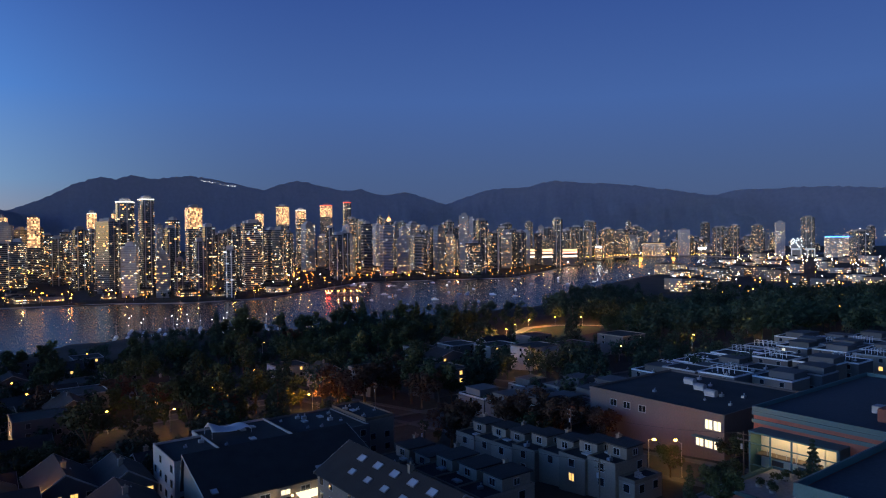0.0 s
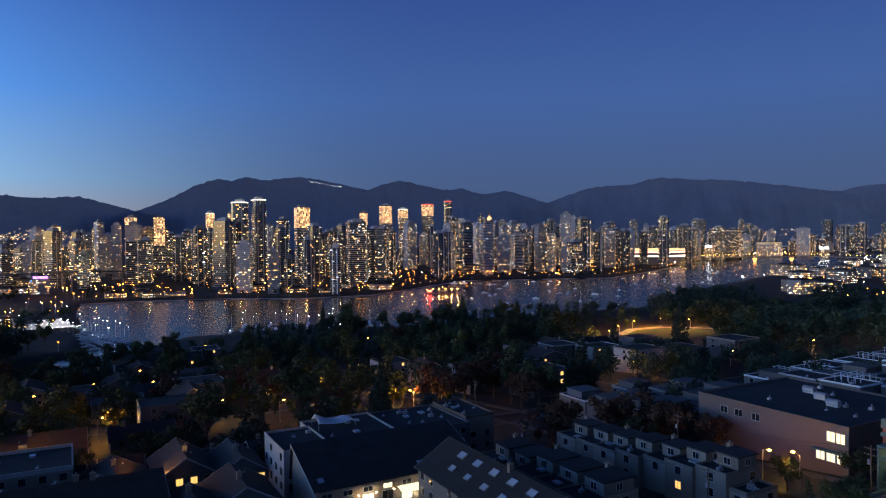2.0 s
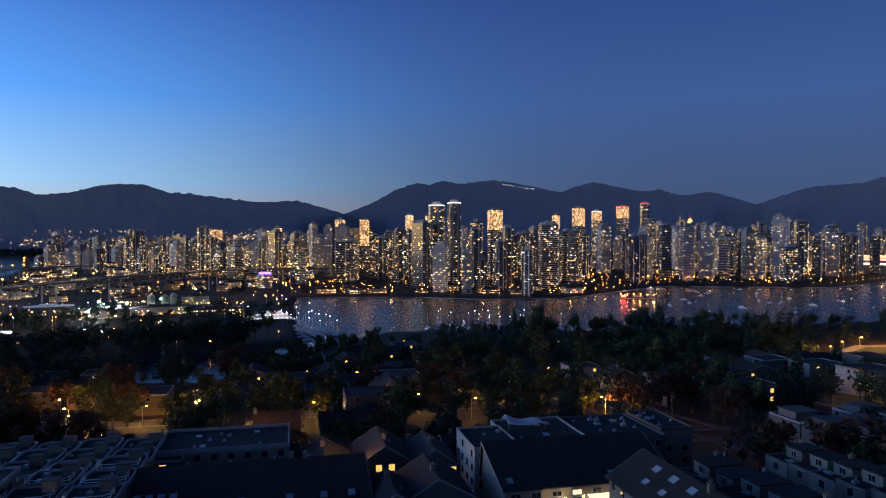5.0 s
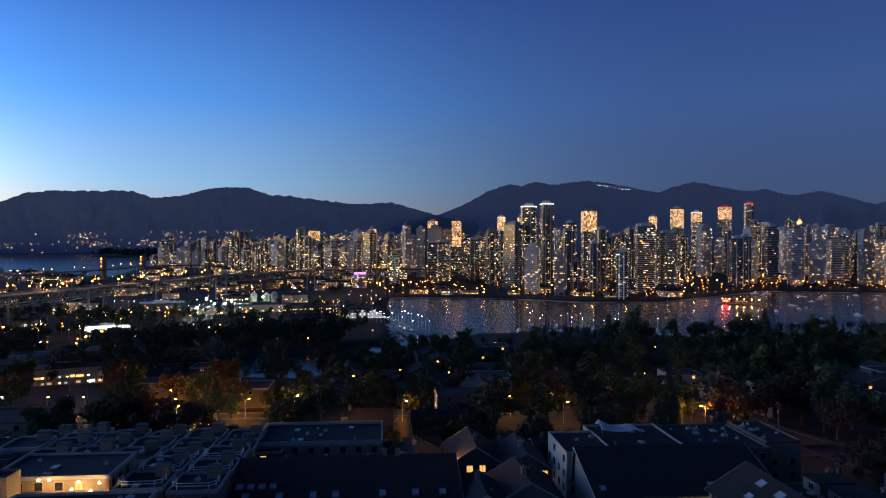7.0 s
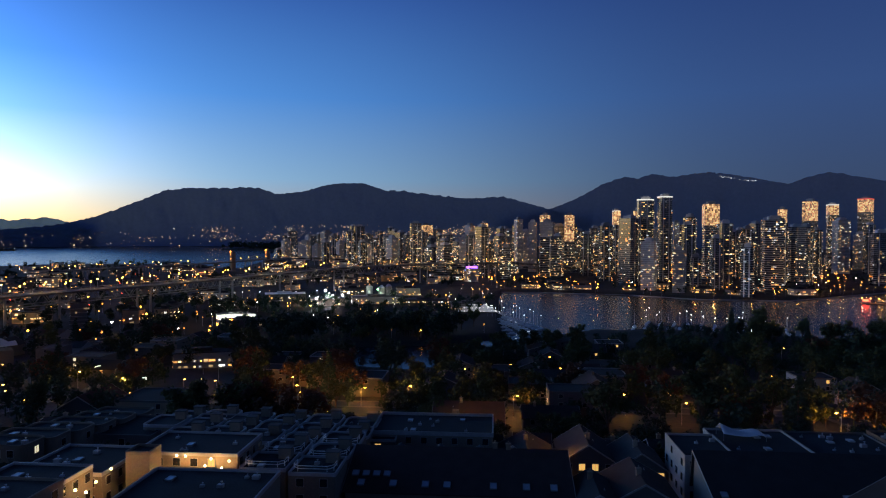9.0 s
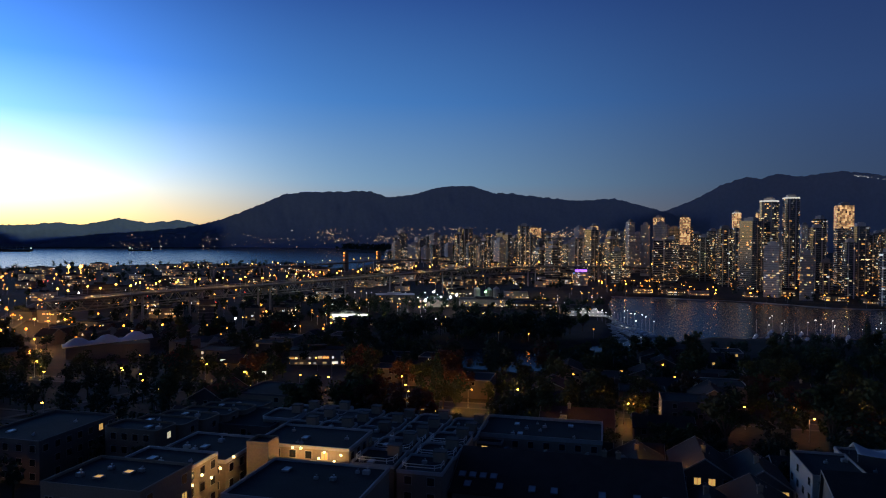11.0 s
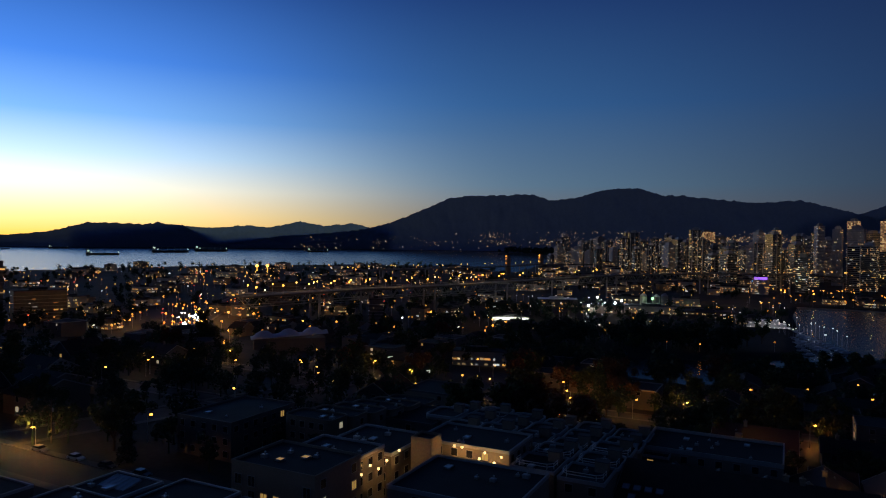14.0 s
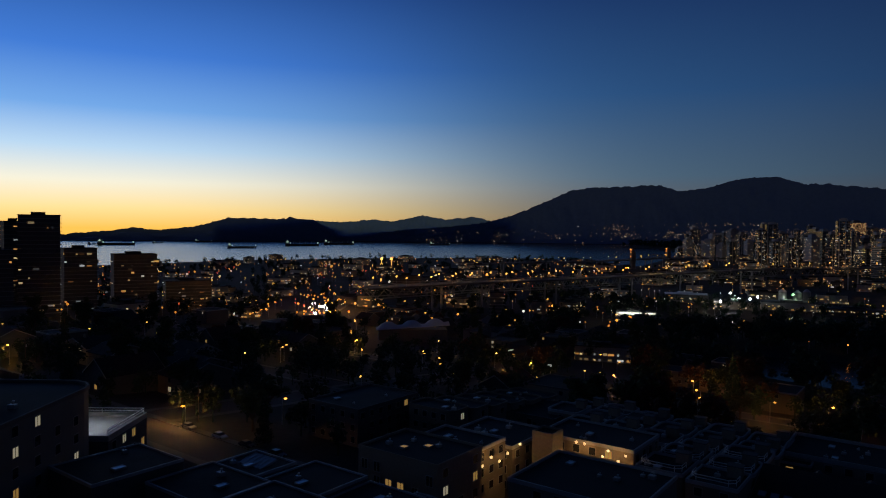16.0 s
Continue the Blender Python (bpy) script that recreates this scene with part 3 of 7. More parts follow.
def skylight(parent, x, y, z, w=1.2, l=1.8, tilt=(0, 0), glass=None):
    bm = bmesh.new()
    for a, b, c, d in ((-w / 2, w / 2, -l / 2, -l / 2 + 0.12), (-w / 2, w / 2, l / 2 - 0.12, l / 2), (-w / 2, -w / 2 + 0.12, -l / 2, l / 2), (w / 2 - 0.12, w / 2, -l / 2, l / 2)):
        box(bm, a, b, c, d, -0.1, 0.22)
    s = part("skylight", bm, METAL, parent)
    s.matrix_basis = pose(x, y, z, tilt[0], tilt[1], 0)
    bm = bmesh.new()
    box(bm, -w / 2 + 0.1, w / 2 - 0.1, -l / 2 + 0.1, l / 2 - 0.1, 0.05, 0.17)
    part("pane", bm, glass or SKYPANE, s)
    return s


# reflected sky is put into the pale blue pane colour
SKYPANE = material("sky_toned_skylight_glazing", (0.5, 0.56, 0.62), 0.18, vary=0.1, scale=1.0, spec=0.8)


def roof_vent(parent, x, y, z, s=0.5):
    bm = bmesh.new()
    box(bm, -s, s, -s * 0.8, s * 0.8, -0.05, s * 1.1, bevel=0.06)
    rod(bm, (s * 0.3, 0, s * 1.1), (s * 0.3, 0, s * 1.9), s * 0.22, s * 0.22, 8)
    rod(bm, (s * 0.3, 0, s * 1.9), (s * 0.3, 0, s * 2.05), s * 0.4, s * 0.3, 8)
    part("roof_vent", bm, METAL, parent).matrix_basis = pose(x, y, z)


def chimney(parent, x, y, z0, z1, s=0.45, mat=None):
    bm = bmesh.new()
    box(bm, -s, s, -s * 0.8, s * 0.8, z0, z1)
    box(bm, -s - 0.1, s + 0.1, -s * 0.8 - 0.1, s * 0.8 + 0.1, z1, z1 + 0.18)
    rod(bm, (0, 0, z1 + 0.18), (0, 0, z1 + 0.6), 0.16, 0.14, 8)
    part("chimney", bm, mat or STUCCO, parent).matrix_basis = pose(x, y, 0)


def spot_on_grid(e0, e1, n0, n1, top):
    c = city((e0 + e1) / 2, (n0 + n1) / 2)
    if top is None:
        return c + Vector((0, 0, land(c.x, c.y))), 0.0
    return Vector((c.x, c.y, land(c.x, c.y))), top - land(c.x, c.y)


def flat_building(e0, e1, n0, n1, h=8.0, top=None, label="", wall=None, roof=None, cap=None, facings=(0, 3), lit=0.08, rnd=rng, corner=0.0,
                  name="house", category="house", group="", vents=2, skylights=1, storey=2.9, gap=3.2, tall=0.5, turn=0.0):
    """A flat-roofed house; top is the height of its roof over the sea where the storeys don't fix it."""
    place, dh = spot_on_grid(e0, e1, n0, n1, top)
    h = dh if top is not None else h * 1.2
    t = thing(name, place, GRID + turn, label, category, group)
    w, l = (e1 - e0) * UNIT, (n1 - n0) * UNIT
    x0, x1, y0, y1 = -w / 2, w / 2, -l / 2, l / 2
    ring = rounded(x0, x1, y0, y1, corner) if corner else [(x1, y1), (x0, y1), (x0, y0), (x1, y0)]
    bm = bmesh.new()
    prism(bm, ring, -4.5, h - 0.05)
    part("wall", bm, wall or STUCCO, t)
    bm = bmesh.new()
    prism(bm, [(x * 0.985, y * 0.985) for x, y in ring], h - 0.04, h + 0.06)
    part("roof", bm, roof or TAR, t)
    part("parapet", parapet_mesh([(x * 1.008, y * 1.008) for x, y in ring], h, tall, 0.28), cap or GREYW, t)
    inset = corner
    for f in facings:
        if f in (0, 2):
            window_rows(t, x0 + inset, x1 - inset, y0, y1, h, [f], lit, rnd, storey, gap)
        else:
            window_rows(t, x0, x1, y0 + inset, y1 - inset, h, [f], lit, rnd, storey, gap)
    for _ in range(vents):
        roof_vent(t, rnd.uniform(x0 * 0.75, x1 * 0.75), rnd.uniform(y0 * 0.75, y1 * 0.75), h + 0.06, rnd.uniform(0.3, 0.6))
    for _ in range(skylights):
        skylight(t, rnd.uniform(x0 * 0.6, x1 * 0.6), rnd.uniform(y0 * 0.6, y1 * 0.6), h + 0.16)
    return t, (x0, x1, y0, y1, h)


def gable_building(e0, e1, n0, n1, eave=5.5, ridge=8.5, along="e", label="", wall=None, roof=None, trim=None, facings=(0, 3), lit=0.08, rnd=rng, ridge_at=0.5,
                   name="house", category="house", group="", storey=2.8, chimneys=1, gap=3.2, turn=0.0, base=None, vents=1):
    c = city((e0 + e1) / 2, (n0 + n1) / 2)
    t = thing(name, Vector((c.x, c.y, land(c.x, c.y) if base is None else base)), GRID + turn, label, category, group)
    w, l = (e1 - e0) * UNIT, (n1 - n0) * UNIT
    eave, ridge = eave * 1.2, ridge * 1.2
    swap = along == "n"
    a, b = (l, w) if swap else (w, l)   # a along the ridge, b across

    def at(p, q, z):
        return (-q, p, z) if swap else (p, q, z)

    rq = -b / 2 + b * ridge_at
    bm = bmesh.new()
    ends = []
    for p in (-a / 2, a / 2):
        ends.append([bm.verts.new(at(p, q, z)) for q, z in ((-b / 2, -4.5), (b / 2, -4.5), (b / 2, eave), (rq, ridge), (-b / 2, eave))])
    for i in range(5):
        bm.faces.new((ends[0][i], ends[0][(i + 1) % 5], ends[1][(i + 1) % 5], ends[1][i]))
    bm.faces.new(ends[0])
    bm.faces.new(ends[1][::-1])
    part("wall", bm, wall or GREYW, t)
    over = 0.55
    for q in (-b / 2, b / 2):
        run = abs(rq - q)
        if run < 0.3:
            continue
        slope = (ridge - eave) / run
        s = 1 if q > rq else -1
        bm = bmesh.new()
        corners = [(-a / 2 - over, rq, ridge + 0.02), (a / 2 + over, rq, ridge + 0.02), (a / 2 + over, q + s * over, eave - slope * over + 0.02), (-a / 2 - over, q + s * over, eave - slope * over + 0.02)]
        lo = [bm.verts.new(at(*k)) for k in corners]
        hi = [bm.verts.new(at(k[0], k[1], k[2] + 0.22)) for k in corners]
        for i in range(4):
            bm.faces.new((lo[i], lo[(i + 1) % 4], hi[(i + 1) % 4], hi[i]))
        bm.faces.new(hi)
        bm.faces.new(lo[::-1])
        part("roof", bm, roof or SHINGLE, t)
    for p in (-a / 2 - over - 0.09, a / 2 + over + 0.005):
        bm = bmesh.new()
        lines = []
        for q in (-b / 2, b / 2):
            run = abs(rq - q)
            slope, s = (ridge - eave) / max(run, 0.3), (1 if q > rq else -1)
            lines.append((q + s * over, eave - slope * over) if run >= 0.3 else (rq + s * 0.05, ridge - 0.05))
        k = [(lines[0][0], lines[0][1] + 0.27), (rq, ridge + 0.27), (lines[1][0], lines[1][1] + 0.27), (lines[1][0], lines[1][1] - 0.08), (rq, ridge - 0.1), (lines[0][0], lines[0][1] - 0.08)]
        v0, v1 = [bm.verts.new(at(p, *m)) for m in k], [bm.verts.new(at(p + 0.085, *m)) for m in k]
        for i in range(6):
            bm.faces.new((v0[i], v0[(i + 1) % 6], v1[(i + 1) % 6], v1[i]))
        for g in ((0, 1, 4, 5), (1, 2, 3, 4)):
            bm.faces.new([v0[i] for i in g])
            bm.faces.new([v1[i] for i in g[::-1]])
        part("bargeboard", bm, trim or WHITE, t)
    x0, x1, y0, y1 = -w / 2, w / 2, -l / 2, l / 2
    window_rows(t, x0, x1, y0, y1, eave, facings, lit, rnd, storey, gap)
    for _ in range(chimneys):
        p, q = rnd.uniform(-a * 0.3, a * 0.3), rq + rnd.uniform(-0.6, 0.6)
        pt = at(p, q, 0)
        chimney(t, pt[0], pt[1], ridge - 1.2, ridge + 1.1)
    for _ in range(vents):
        p, q = rnd.uniform(-a * 0.4, a * 0.4), rq - b * 0.15
        pt = at(p, q, 0)
        roof_vent(t, pt[0], pt[1], ridge - (ridge - eave) * 0.3, 0.25)
    return t, (x0, x1, y0, y1, eave, ridge)


def leaf_cloud(bm, centres, count, size, rnd):
    for c, r in centres:
        for _ in range(count):
            d = Vector((rnd.gauss(0, 1), rnd.gauss(0, 1), rnd.gauss(0, 1))).normalized()
            p = Vector(c) + d * r * (rnd.random() ** 0.4)
            u = Vector((rnd.gauss(0, 1), rnd.gauss(0, 1), rnd.gauss(0, 0.7))).normalized()
            v = (d + u * 0.3).cross(u).normalized()
            s = size * rnd.uniform(0.6, 1.4)
            bm.faces.new([bm.verts.new(p + u * a * s + v * b * s * 0.7) for a, b in ((-1, 0), (0, -1), (1, 0), (0, 1))])


def tree_meshes(seed, shape, leaf):
    rnd = random.Random(seed)
    bm = bmesh.new()
    if shape == "conifer":
        rod(bm, (0, 0, -1), (0, 0, 13), 0.28, 0.05, 7)
        crown = bmesh.new()
        for k in range(15):
            z = 1.6 + k * 0.85
            r = 2.7 * (1 - k / 15.5)
            n = max(4, int(10 - k * 0.45))
            for i in range(n):
                a = rnd.uniform(0, 6.28)
                tip = Vector((math.cos(a) * r * rnd.uniform(0.75, 1.15), math.sin(a) * r * rnd.uniform(0.75, 1.15), z - 0.25 * r))
                if r > 0.9:
                    rod(bm, (0, 0, z), tip, 0.06, 0.02, 3)
                leaf_cloud(crown, [(tip * 0.55 + Vector((0, 0, z * 0.45)), r * 0.33 + 0.2), (tip, r * 0.24 + 0.15)], 9, 0.3, rnd)
    else:
        rod(bm, (0, 0, -1), (0, 0, 3.2), 0.34, 0.22, 8)
        centres = []
        for i in range(9):
            a = i * 2.4 + rnd.uniform(-0.4, 0.4)
            r = rnd.uniform(1.2, 3.2) * (0.55 if shape == "tall" else 1)
            z = rnd.uniform(4.2, 8.2) * (1.35 if shape == "tall" else 1)
            tip = Vector((math.cos(a) * r, math.sin(a) * r, z))
            rod(bm, (0, 0, rnd.uniform(2.2, 3.2)), tip, 0.14, 0.04, 5)
            centres.append((tip, rnd.uniform(1.1, 1.9)))
            for _ in range(2):
                q = tip + Vector((rnd.gauss(0, 1.0), rnd.gauss(0, 1.0), rnd.gauss(0.2, 0.8)))
                rod(bm, tip, q, 0.04, 0.015, 3)
                centres.append((q, rnd.uniform(0.6, 1.3)))
        crown = bmesh.new()
        leaf_cloud(crown, centres, 78, 0.31, rnd)
    return mesh_of("trunk", bm, BARK), mesh_of("crown", crown, leaf)


TREES = {"round": [tree_meshes(s, "round", LEAF) for s in (1, 2, 3)], "tall": [tree_meshes(s, "tall", LEAF) for s in (4, 5)],
         "red": [tree_meshes(s, "round", LEAF_RED) for s in (6, 7)], "conifer": [tree_meshes(s, "conifer", LEAF_DARK) for s in (8, 9)]}
TREE_LABELS = {"round": "broad leafy green tree with a rounded crown", "tall": "tall narrow leafy green tree", "red": "broad tree with dark red autumn leaves", "conifer": "dark pointed conifer with drooping boughs"}


def tree(kind, x, y, scale, rnd):
    t = thing("tree", (x, y, land(x, y) if on_land(x, y, 12) else 1.2), rnd.uniform(0, 360), TREE_LABELS[kind], "tree", "trees")
    scale *= 1.3
    t.scale = (scale * rnd.uniform(0.9, 1.15), scale * rnd.uniform(0.9, 1.15), scale * rnd.uniform(0.9, 1.1))
    trunk, crown = rnd.choice(TREES[kind])
    part("trunk", trunk, None, t)
    part("crown", crown, None, t)


def lamp_meshes(tall, head, glowing):
    bm = bmesh.new()
    rod(bm, (0, 0, -0.5), (0, 0, tall), 0.11, 0.07, 8)
    rod(bm, (0, 0, -0.2), (0, 0, 0.5), 0.18, 0.16, 8)
    rod(bm, (0, 0, tall - 0.1), (1.3, 0, tall + 0.35), 0.05, 0.04, 6)
    pole = mesh_of("pole", bm, METAL)
    bm = bmesh.new()
    ball(bm, (1.4, 0, tall + 0.25), head, 0, 0.6)
    return pole, mesh_of("lamp_head", bm, glowing, True)


LAMPS = {"sodium": lamp_meshes(7.0, 0.44, SODIUM), "far": lamp_meshes(7.5, 0.55, STREET_SODIUM), "white": lamp_meshes(7.0, 0.45, COOLLAMP), "warm": lamp_meshes(4.2, 0.3, WARMLAMP)}
LAMP_LABELS = {"sodium": "lit street lamp glowing orange on a metal pole", "far": "lit orange street lamp on a metal pole", "white": "lit white floodlight on a metal pole", "warm": "small lit warm path lamp on a pole"}


def street_lamp(kind, x, y, turn=0.0, z=None, watts=0, size=1.0):
    if z is None:
        z = land(x, y) if on_land(x, y, 12) else 1.5
    t = thing("street_lamp", (x, y, z), turn, LAMP_LABELS[kind], "street lamp", "street lamps")
    t.scale = (1, 1, size)
    part("pole", LAMPS[kind][0], None, t)
    part("lamp_head", LAMPS[kind][1], None, t)
    if watts:
        data = bpy.data.lights.new("lamp_light", "POINT")
        data.energy, data.color, data.shadow_soft_size = watts * 3.4, ((1.0, 0.42, 0.08) if kind == "sodium" else (1.0, 0.8, 0.5)), 0.3
        lo = new("lamp_light", data)
        lo.parent = t
        lo.location = (1.4, 0, {"sodium": 6.6, "warm": 3.7, "white": 6.6}[kind])


def car_meshes():
    bm = bmesh.new()
    prof = [(-2.15, 0.35), (2.15, 0.35), (2.2, 0.7), (1.1, 0.9), (-1.9, 0.95), (-2.2, 0.8)]
    v0, v1 = [bm.verts.new((x, -0.86, z)) for x, z in prof], [bm.verts.new((x, 0.86, z)) for x, z in prof]
    for i in range(6):
        bm.faces.new((v0[i], v0[(i + 1) % 6], v1[(i + 1) % 6], v1[i]))
    bm.faces.new(v0)
    bm.faces.new(v1[::-1])
    bmesh.ops.bevel(bm, geom=bm.edges[:], offset=0.08, segments=2, affect="EDGES")
    box(bm, -1.25, 0.35, -0.68, 0.68, 1.36, 1.44)
    body = bm
    bm = bmesh.new()
    lo, hi = [(-1.75, -0.8), (1.05, -0.8), (1.05, 0.8), (-1.75, 0.8)], [(-1.25, -0.66), (0.35, -0.66), (0.35, 0.66), (-1.25, 0.66)]
    a, b = [bm.verts.new((x, y, 0.88)) for x, y in lo], [bm.verts.new((x, y, 1.38)) for x, y in hi]
    for i in range(4):
        bm.faces.new((a[i], a[(i + 1) % 4], b[(i + 1) % 4], b[i]))
    bm.faces.new(b)
    cabin = mesh_of("cabin_glass", bm, DARKGLASS)
    bm = bmesh.new()
    rod(bm, (0, -0.11, 0), (0, 0.11, 0), 0.32, 0.32, 12)
    wheel = mesh_of("wheel", bm, material("tyre_rubber", (0.02, 0.02, 0.02), 0.9))
    bm = bmesh.new()
    box(bm, -0.03, 0.03, -0.2, 0.2, -0.09, 0.09)
    return body, cabin, wheel, bm


CAR_BODY, CAR_CABIN, CAR_WHEEL, CAR_LIGHT = car_meshes()
CAR_PAINT = {c: material(c + "_car_paint", rgb, 0.3, 0.2, vary=0.05, spec=0.6) for c, rgb in (("silver", (0.5, 0.5, 0.5)), ("white", (0.7, 0.7, 0.7)), ("dark", (0.03, 0.035, 0.05)))}
CAR_BODIES = {c: mesh_of("body", CAR_BODY.copy(), m) for c, m in CAR_PAINT.items()}
CAR_HEAD, CAR_TAIL = mesh_of("headlight", CAR_LIGHT.copy(), glow("headlight_beam", (1, 0.95, 0.85), 40)), mesh_of("tail_light", CAR_LIGHT.copy(), REDLAMP)
CAR_OFF = mesh_of("headlight", CAR_LIGHT.copy(), METAL)


def car(x, y, turn, colour, lit, z=None):
    t = thing("car", (x, y, (land(x, y) if z is None else z) + 0.06), turn, colour + (" car on the road with its lights on" if lit else " car parked at the kerb"), "car", "cars")
    part("body", CAR_BODIES[colour], None, t)
    part("cabin_glass", CAR_CABIN, None, t)
    for sx in (-1.35, 1.35):
        for sy in (-0.8, 0.8):
            part("wheel", CAR_WHEEL, None, t).location = (sx, sy, 0.32)
    for sy in (-0.6, 0.6):
        part("headlight", CAR_HEAD if lit else CAR_OFF, None, t).location = (2.2, sy, 0.62)
        if lit:
            part("tail_light", CAR_TAIL, None, t).location = (-2.2, sy, 0.75)

# ---- the near street blocks ----

# long pinkish two-storey warehouse with a flat roof
wh, (x0, x1, y0, y1, h) = flat_building(95, 119, 57, 83, top=42.1, label="long pinkish stucco warehouse with a dark flat roof", wall=PINK, cap=PINK, facings=(), vents=7, skylights=0, rnd=near, name="warehouse", category="warehouse")
for i, y in enumerate((11.0, 7.0, 2.5)):
    window(wh, x0, y, h - 3.0, 3, 1.9, 1.5, None, 1)
for y in (1.6, 3.6):
    window(wh, x0, y0 + y, h - 3.3, 3, 1.7, 2.0, PALE_NEAR, 1)
for y in (1.4, 3.6, 5.8):
    window(wh, x0, y0 + y, h - 7.4, 3, 1.8, 1.7, PALE_NEAR, 1)
bm = bmesh.new()
box(bm, x0 - 1.4, x0 - 0.003, y0 + 0.4, y0 + 7, h - 5.3, h - 5.0)
part("awning", bm, TEAL, wh, "dark blue awning over the lit shop windows")
for k in range(3):
    bm = bmesh.new()
    rod(bm, (0, -1.4, 0.9), (0, 1.4, 0.9), 0.8, 0.8, 12)
    box(bm, -0.7, 0.7, -1.3, 1.3, 0, 0.5)
    part("roof_vent", bm, METAL, wh).matrix_basis = pose(-2 + k * 4, -6 + k * 5.5, h + 0.06)

# teal and brick civic building, upper wing with a lit double-height hall
hall, (x0, x1, y0, y1, h) = flat_building(91.5, 128, 16, 50.5, top=46.3, label="teal and brick building with a lit double-height glazed hall", wall=BRICK, roof=BLUEROOF, cap=TEAL, facings=(), vents=0, skylights=0, rnd=near, tall=0.8,
                                          name="civic_building", category="building")
bm = bmesh.new()
for z0, z1 in ((h - 0.9, h - 0.2), (h - 2.4, h - 1.7)):
    box(bm, x0 - 0.25, x0 + 0.1, y0, y1 + 0.25, z0, z1)
    box(bm, x0, x1, y1 - 0.1, y1 + 0.25, z0, z1)
part("cladding_band", bm, TEAL, hall, kind="stuff")
# the hall: a room behind glass
room = material("pale_interior_wall", (0.75, 0.66, 0.45), 0.8, vary=0.1)
ya, yb, za, zb = y1 - 17.5, y1 - 1.6, h - 11.8, h - 3.4
bm = bmesh.new()
for a, b, c, d, e, f in ((x0 - 4.2, x0 - 0.01, ya - 0.3, ya, za, zb), (x0 - 4.2, x0 - 0.01, yb, yb + 0.3, za, zb), (x0 - 4.3, x0 - 0.01, ya - 0.3, yb + 0.3, zb, zb + 0.35), (x0 - 4.3, x0 - 0.01, ya - 0.3, yb + 0.3, za - 0.6, za)):
    box(bm, a, b, c, d, e, f)
part("hall_shell", bm, TEAL, hall)
bm = bmesh.new()
box(bm, x0 - 0.13, x0 - 0.02, ya, yb, za, zb)
part("back_wall", bm, room, hall)
for i in range(5):
    bm = bmesh.new()
    y = ya + (yb - ya) * i / 4
    box(bm, x0 - 4.36, x0 - 4.12, y - 0.14, y + 0.14, za, zb)
    part("mullion", bm, TEAL, hall)
for z in (za + 2.4, zb - 1.9):
    bm = bmesh.new()
    box(bm, x0 - 4.34, x0 - 4.16, ya, yb, z - 0.1, z + 0.1)
    part("transom", bm, TEAL, hall)
bm = bmesh.new()
box(bm, x0 - 2.4, x0 - 0.14, ya + 0.2, yb - 0.2, za + 3.9, za + 4.2)
part("gallery", bm, WOOD, hall)
for i in range(9):
    bm = bmesh.new()
    rod(bm, (x0 - 2.4, ya + 0.6 + i * (yb - ya - 1.2) / 8, za + 4.2), (x0 - 2.4, ya + 0.6 + i * (yb - ya - 1.2) / 8, za + 5.2), 0.05, 0.05, 5)
    part("baluster", bm, METAL, hall)
for i in range(3):
    bm = bmesh.new()
    rod(bm, (x0 - 2.2, ya + 3 + i * 5, za), (x0 - 2.2, ya + 3 + i * 5, zb), 0.22, 0.22, 10)
    part("column", bm, room, hall)
    bm = bmesh.new()
    box(bm, x0 - 0.3, x0 - 0.14, ya + 1.5 + i * 5, ya + 4.2 + i * 5, za + 0.8, za + 2.8)
    part("notice_board", bm, (BRICK, TEAL, WOOD)[i], hall)
for i in range(4):
    bm = bmesh.new()
    box(bm, x0 - 3.2, x0 - 0.9, ya + (i + 0.5) * (yb - ya) / 4 - 0.15, ya + (i + 0.5) * (yb - ya) / 4 + 0.15, zb - 0.25, zb - 0.1)
    part("ceiling_light", bm, PALE_NEAR, hall)
    bm = bmesh.new()
    box(bm, x0 - 2.6, x0 - 1.6, ya + i * 2.6 + 1, ya + i * 2.6 + 2.4, za, za + 1.1, bevel=0.05)
    part("desk", bm, WOOD, hall)
hl = bpy.data.lights.new("hall_light", "AREA")
hl.energy, hl.color, hl.size, hl.size_y, hl.shape = 420, (1.0, 0.74, 0.36), 2.5, 13, "RECTANGLE"
ho = new("hall_light", hl)
ho.parent = hall
ho.matrix_basis = pose(x0 - 2.1, (ya + yb) / 2, zb - 0.3)
for k, (x, y, s) in enumerate(((2, 4, 2.2), (9, -3, 1.6), (12, 8, 1.3))):
    bm = bmesh.new()
    box(bm, -s, s, -s * 0.8, s * 0.8, 0, s * 1.1, bevel=0.1)
    box(bm, -s * 0.8, s * 0.8, -s * 0.85, -s * 0.8, 0.3, s * 0.9)
    part("roof_plant", bm, METAL if k != 0 else BRICK, hall).matrix_basis = pose(x0 + 10 + x * 0.5, y, h + 0.06)

wing, (x0, x1, y0, y1, h) = flat_building(56.5, 96, -6, 27.6, top=51.2, label="teal and brick lower wing with a blue-grey flat roof", wall=BRICK, roof=BLUEROOF, cap=TEAL, facings=(), vents=3, skylights=2, rnd=near, tall=0.9,
                                          name="civic_building", category="building")
bm = bmesh.new()
for z0, z1 in ((h - 0.8, h - 0.1), (h - 3.2, h - 2.4)):
    box(bm, x0 - 0.25, x0 + 0.1, y0, y1 + 0.25, z0, z1)
    box(bm, x0, x1, y1 - 0.1, y1 + 0.25, z0, z1)
part("cladding_band", bm, TEAL, wing, kind="stuff")

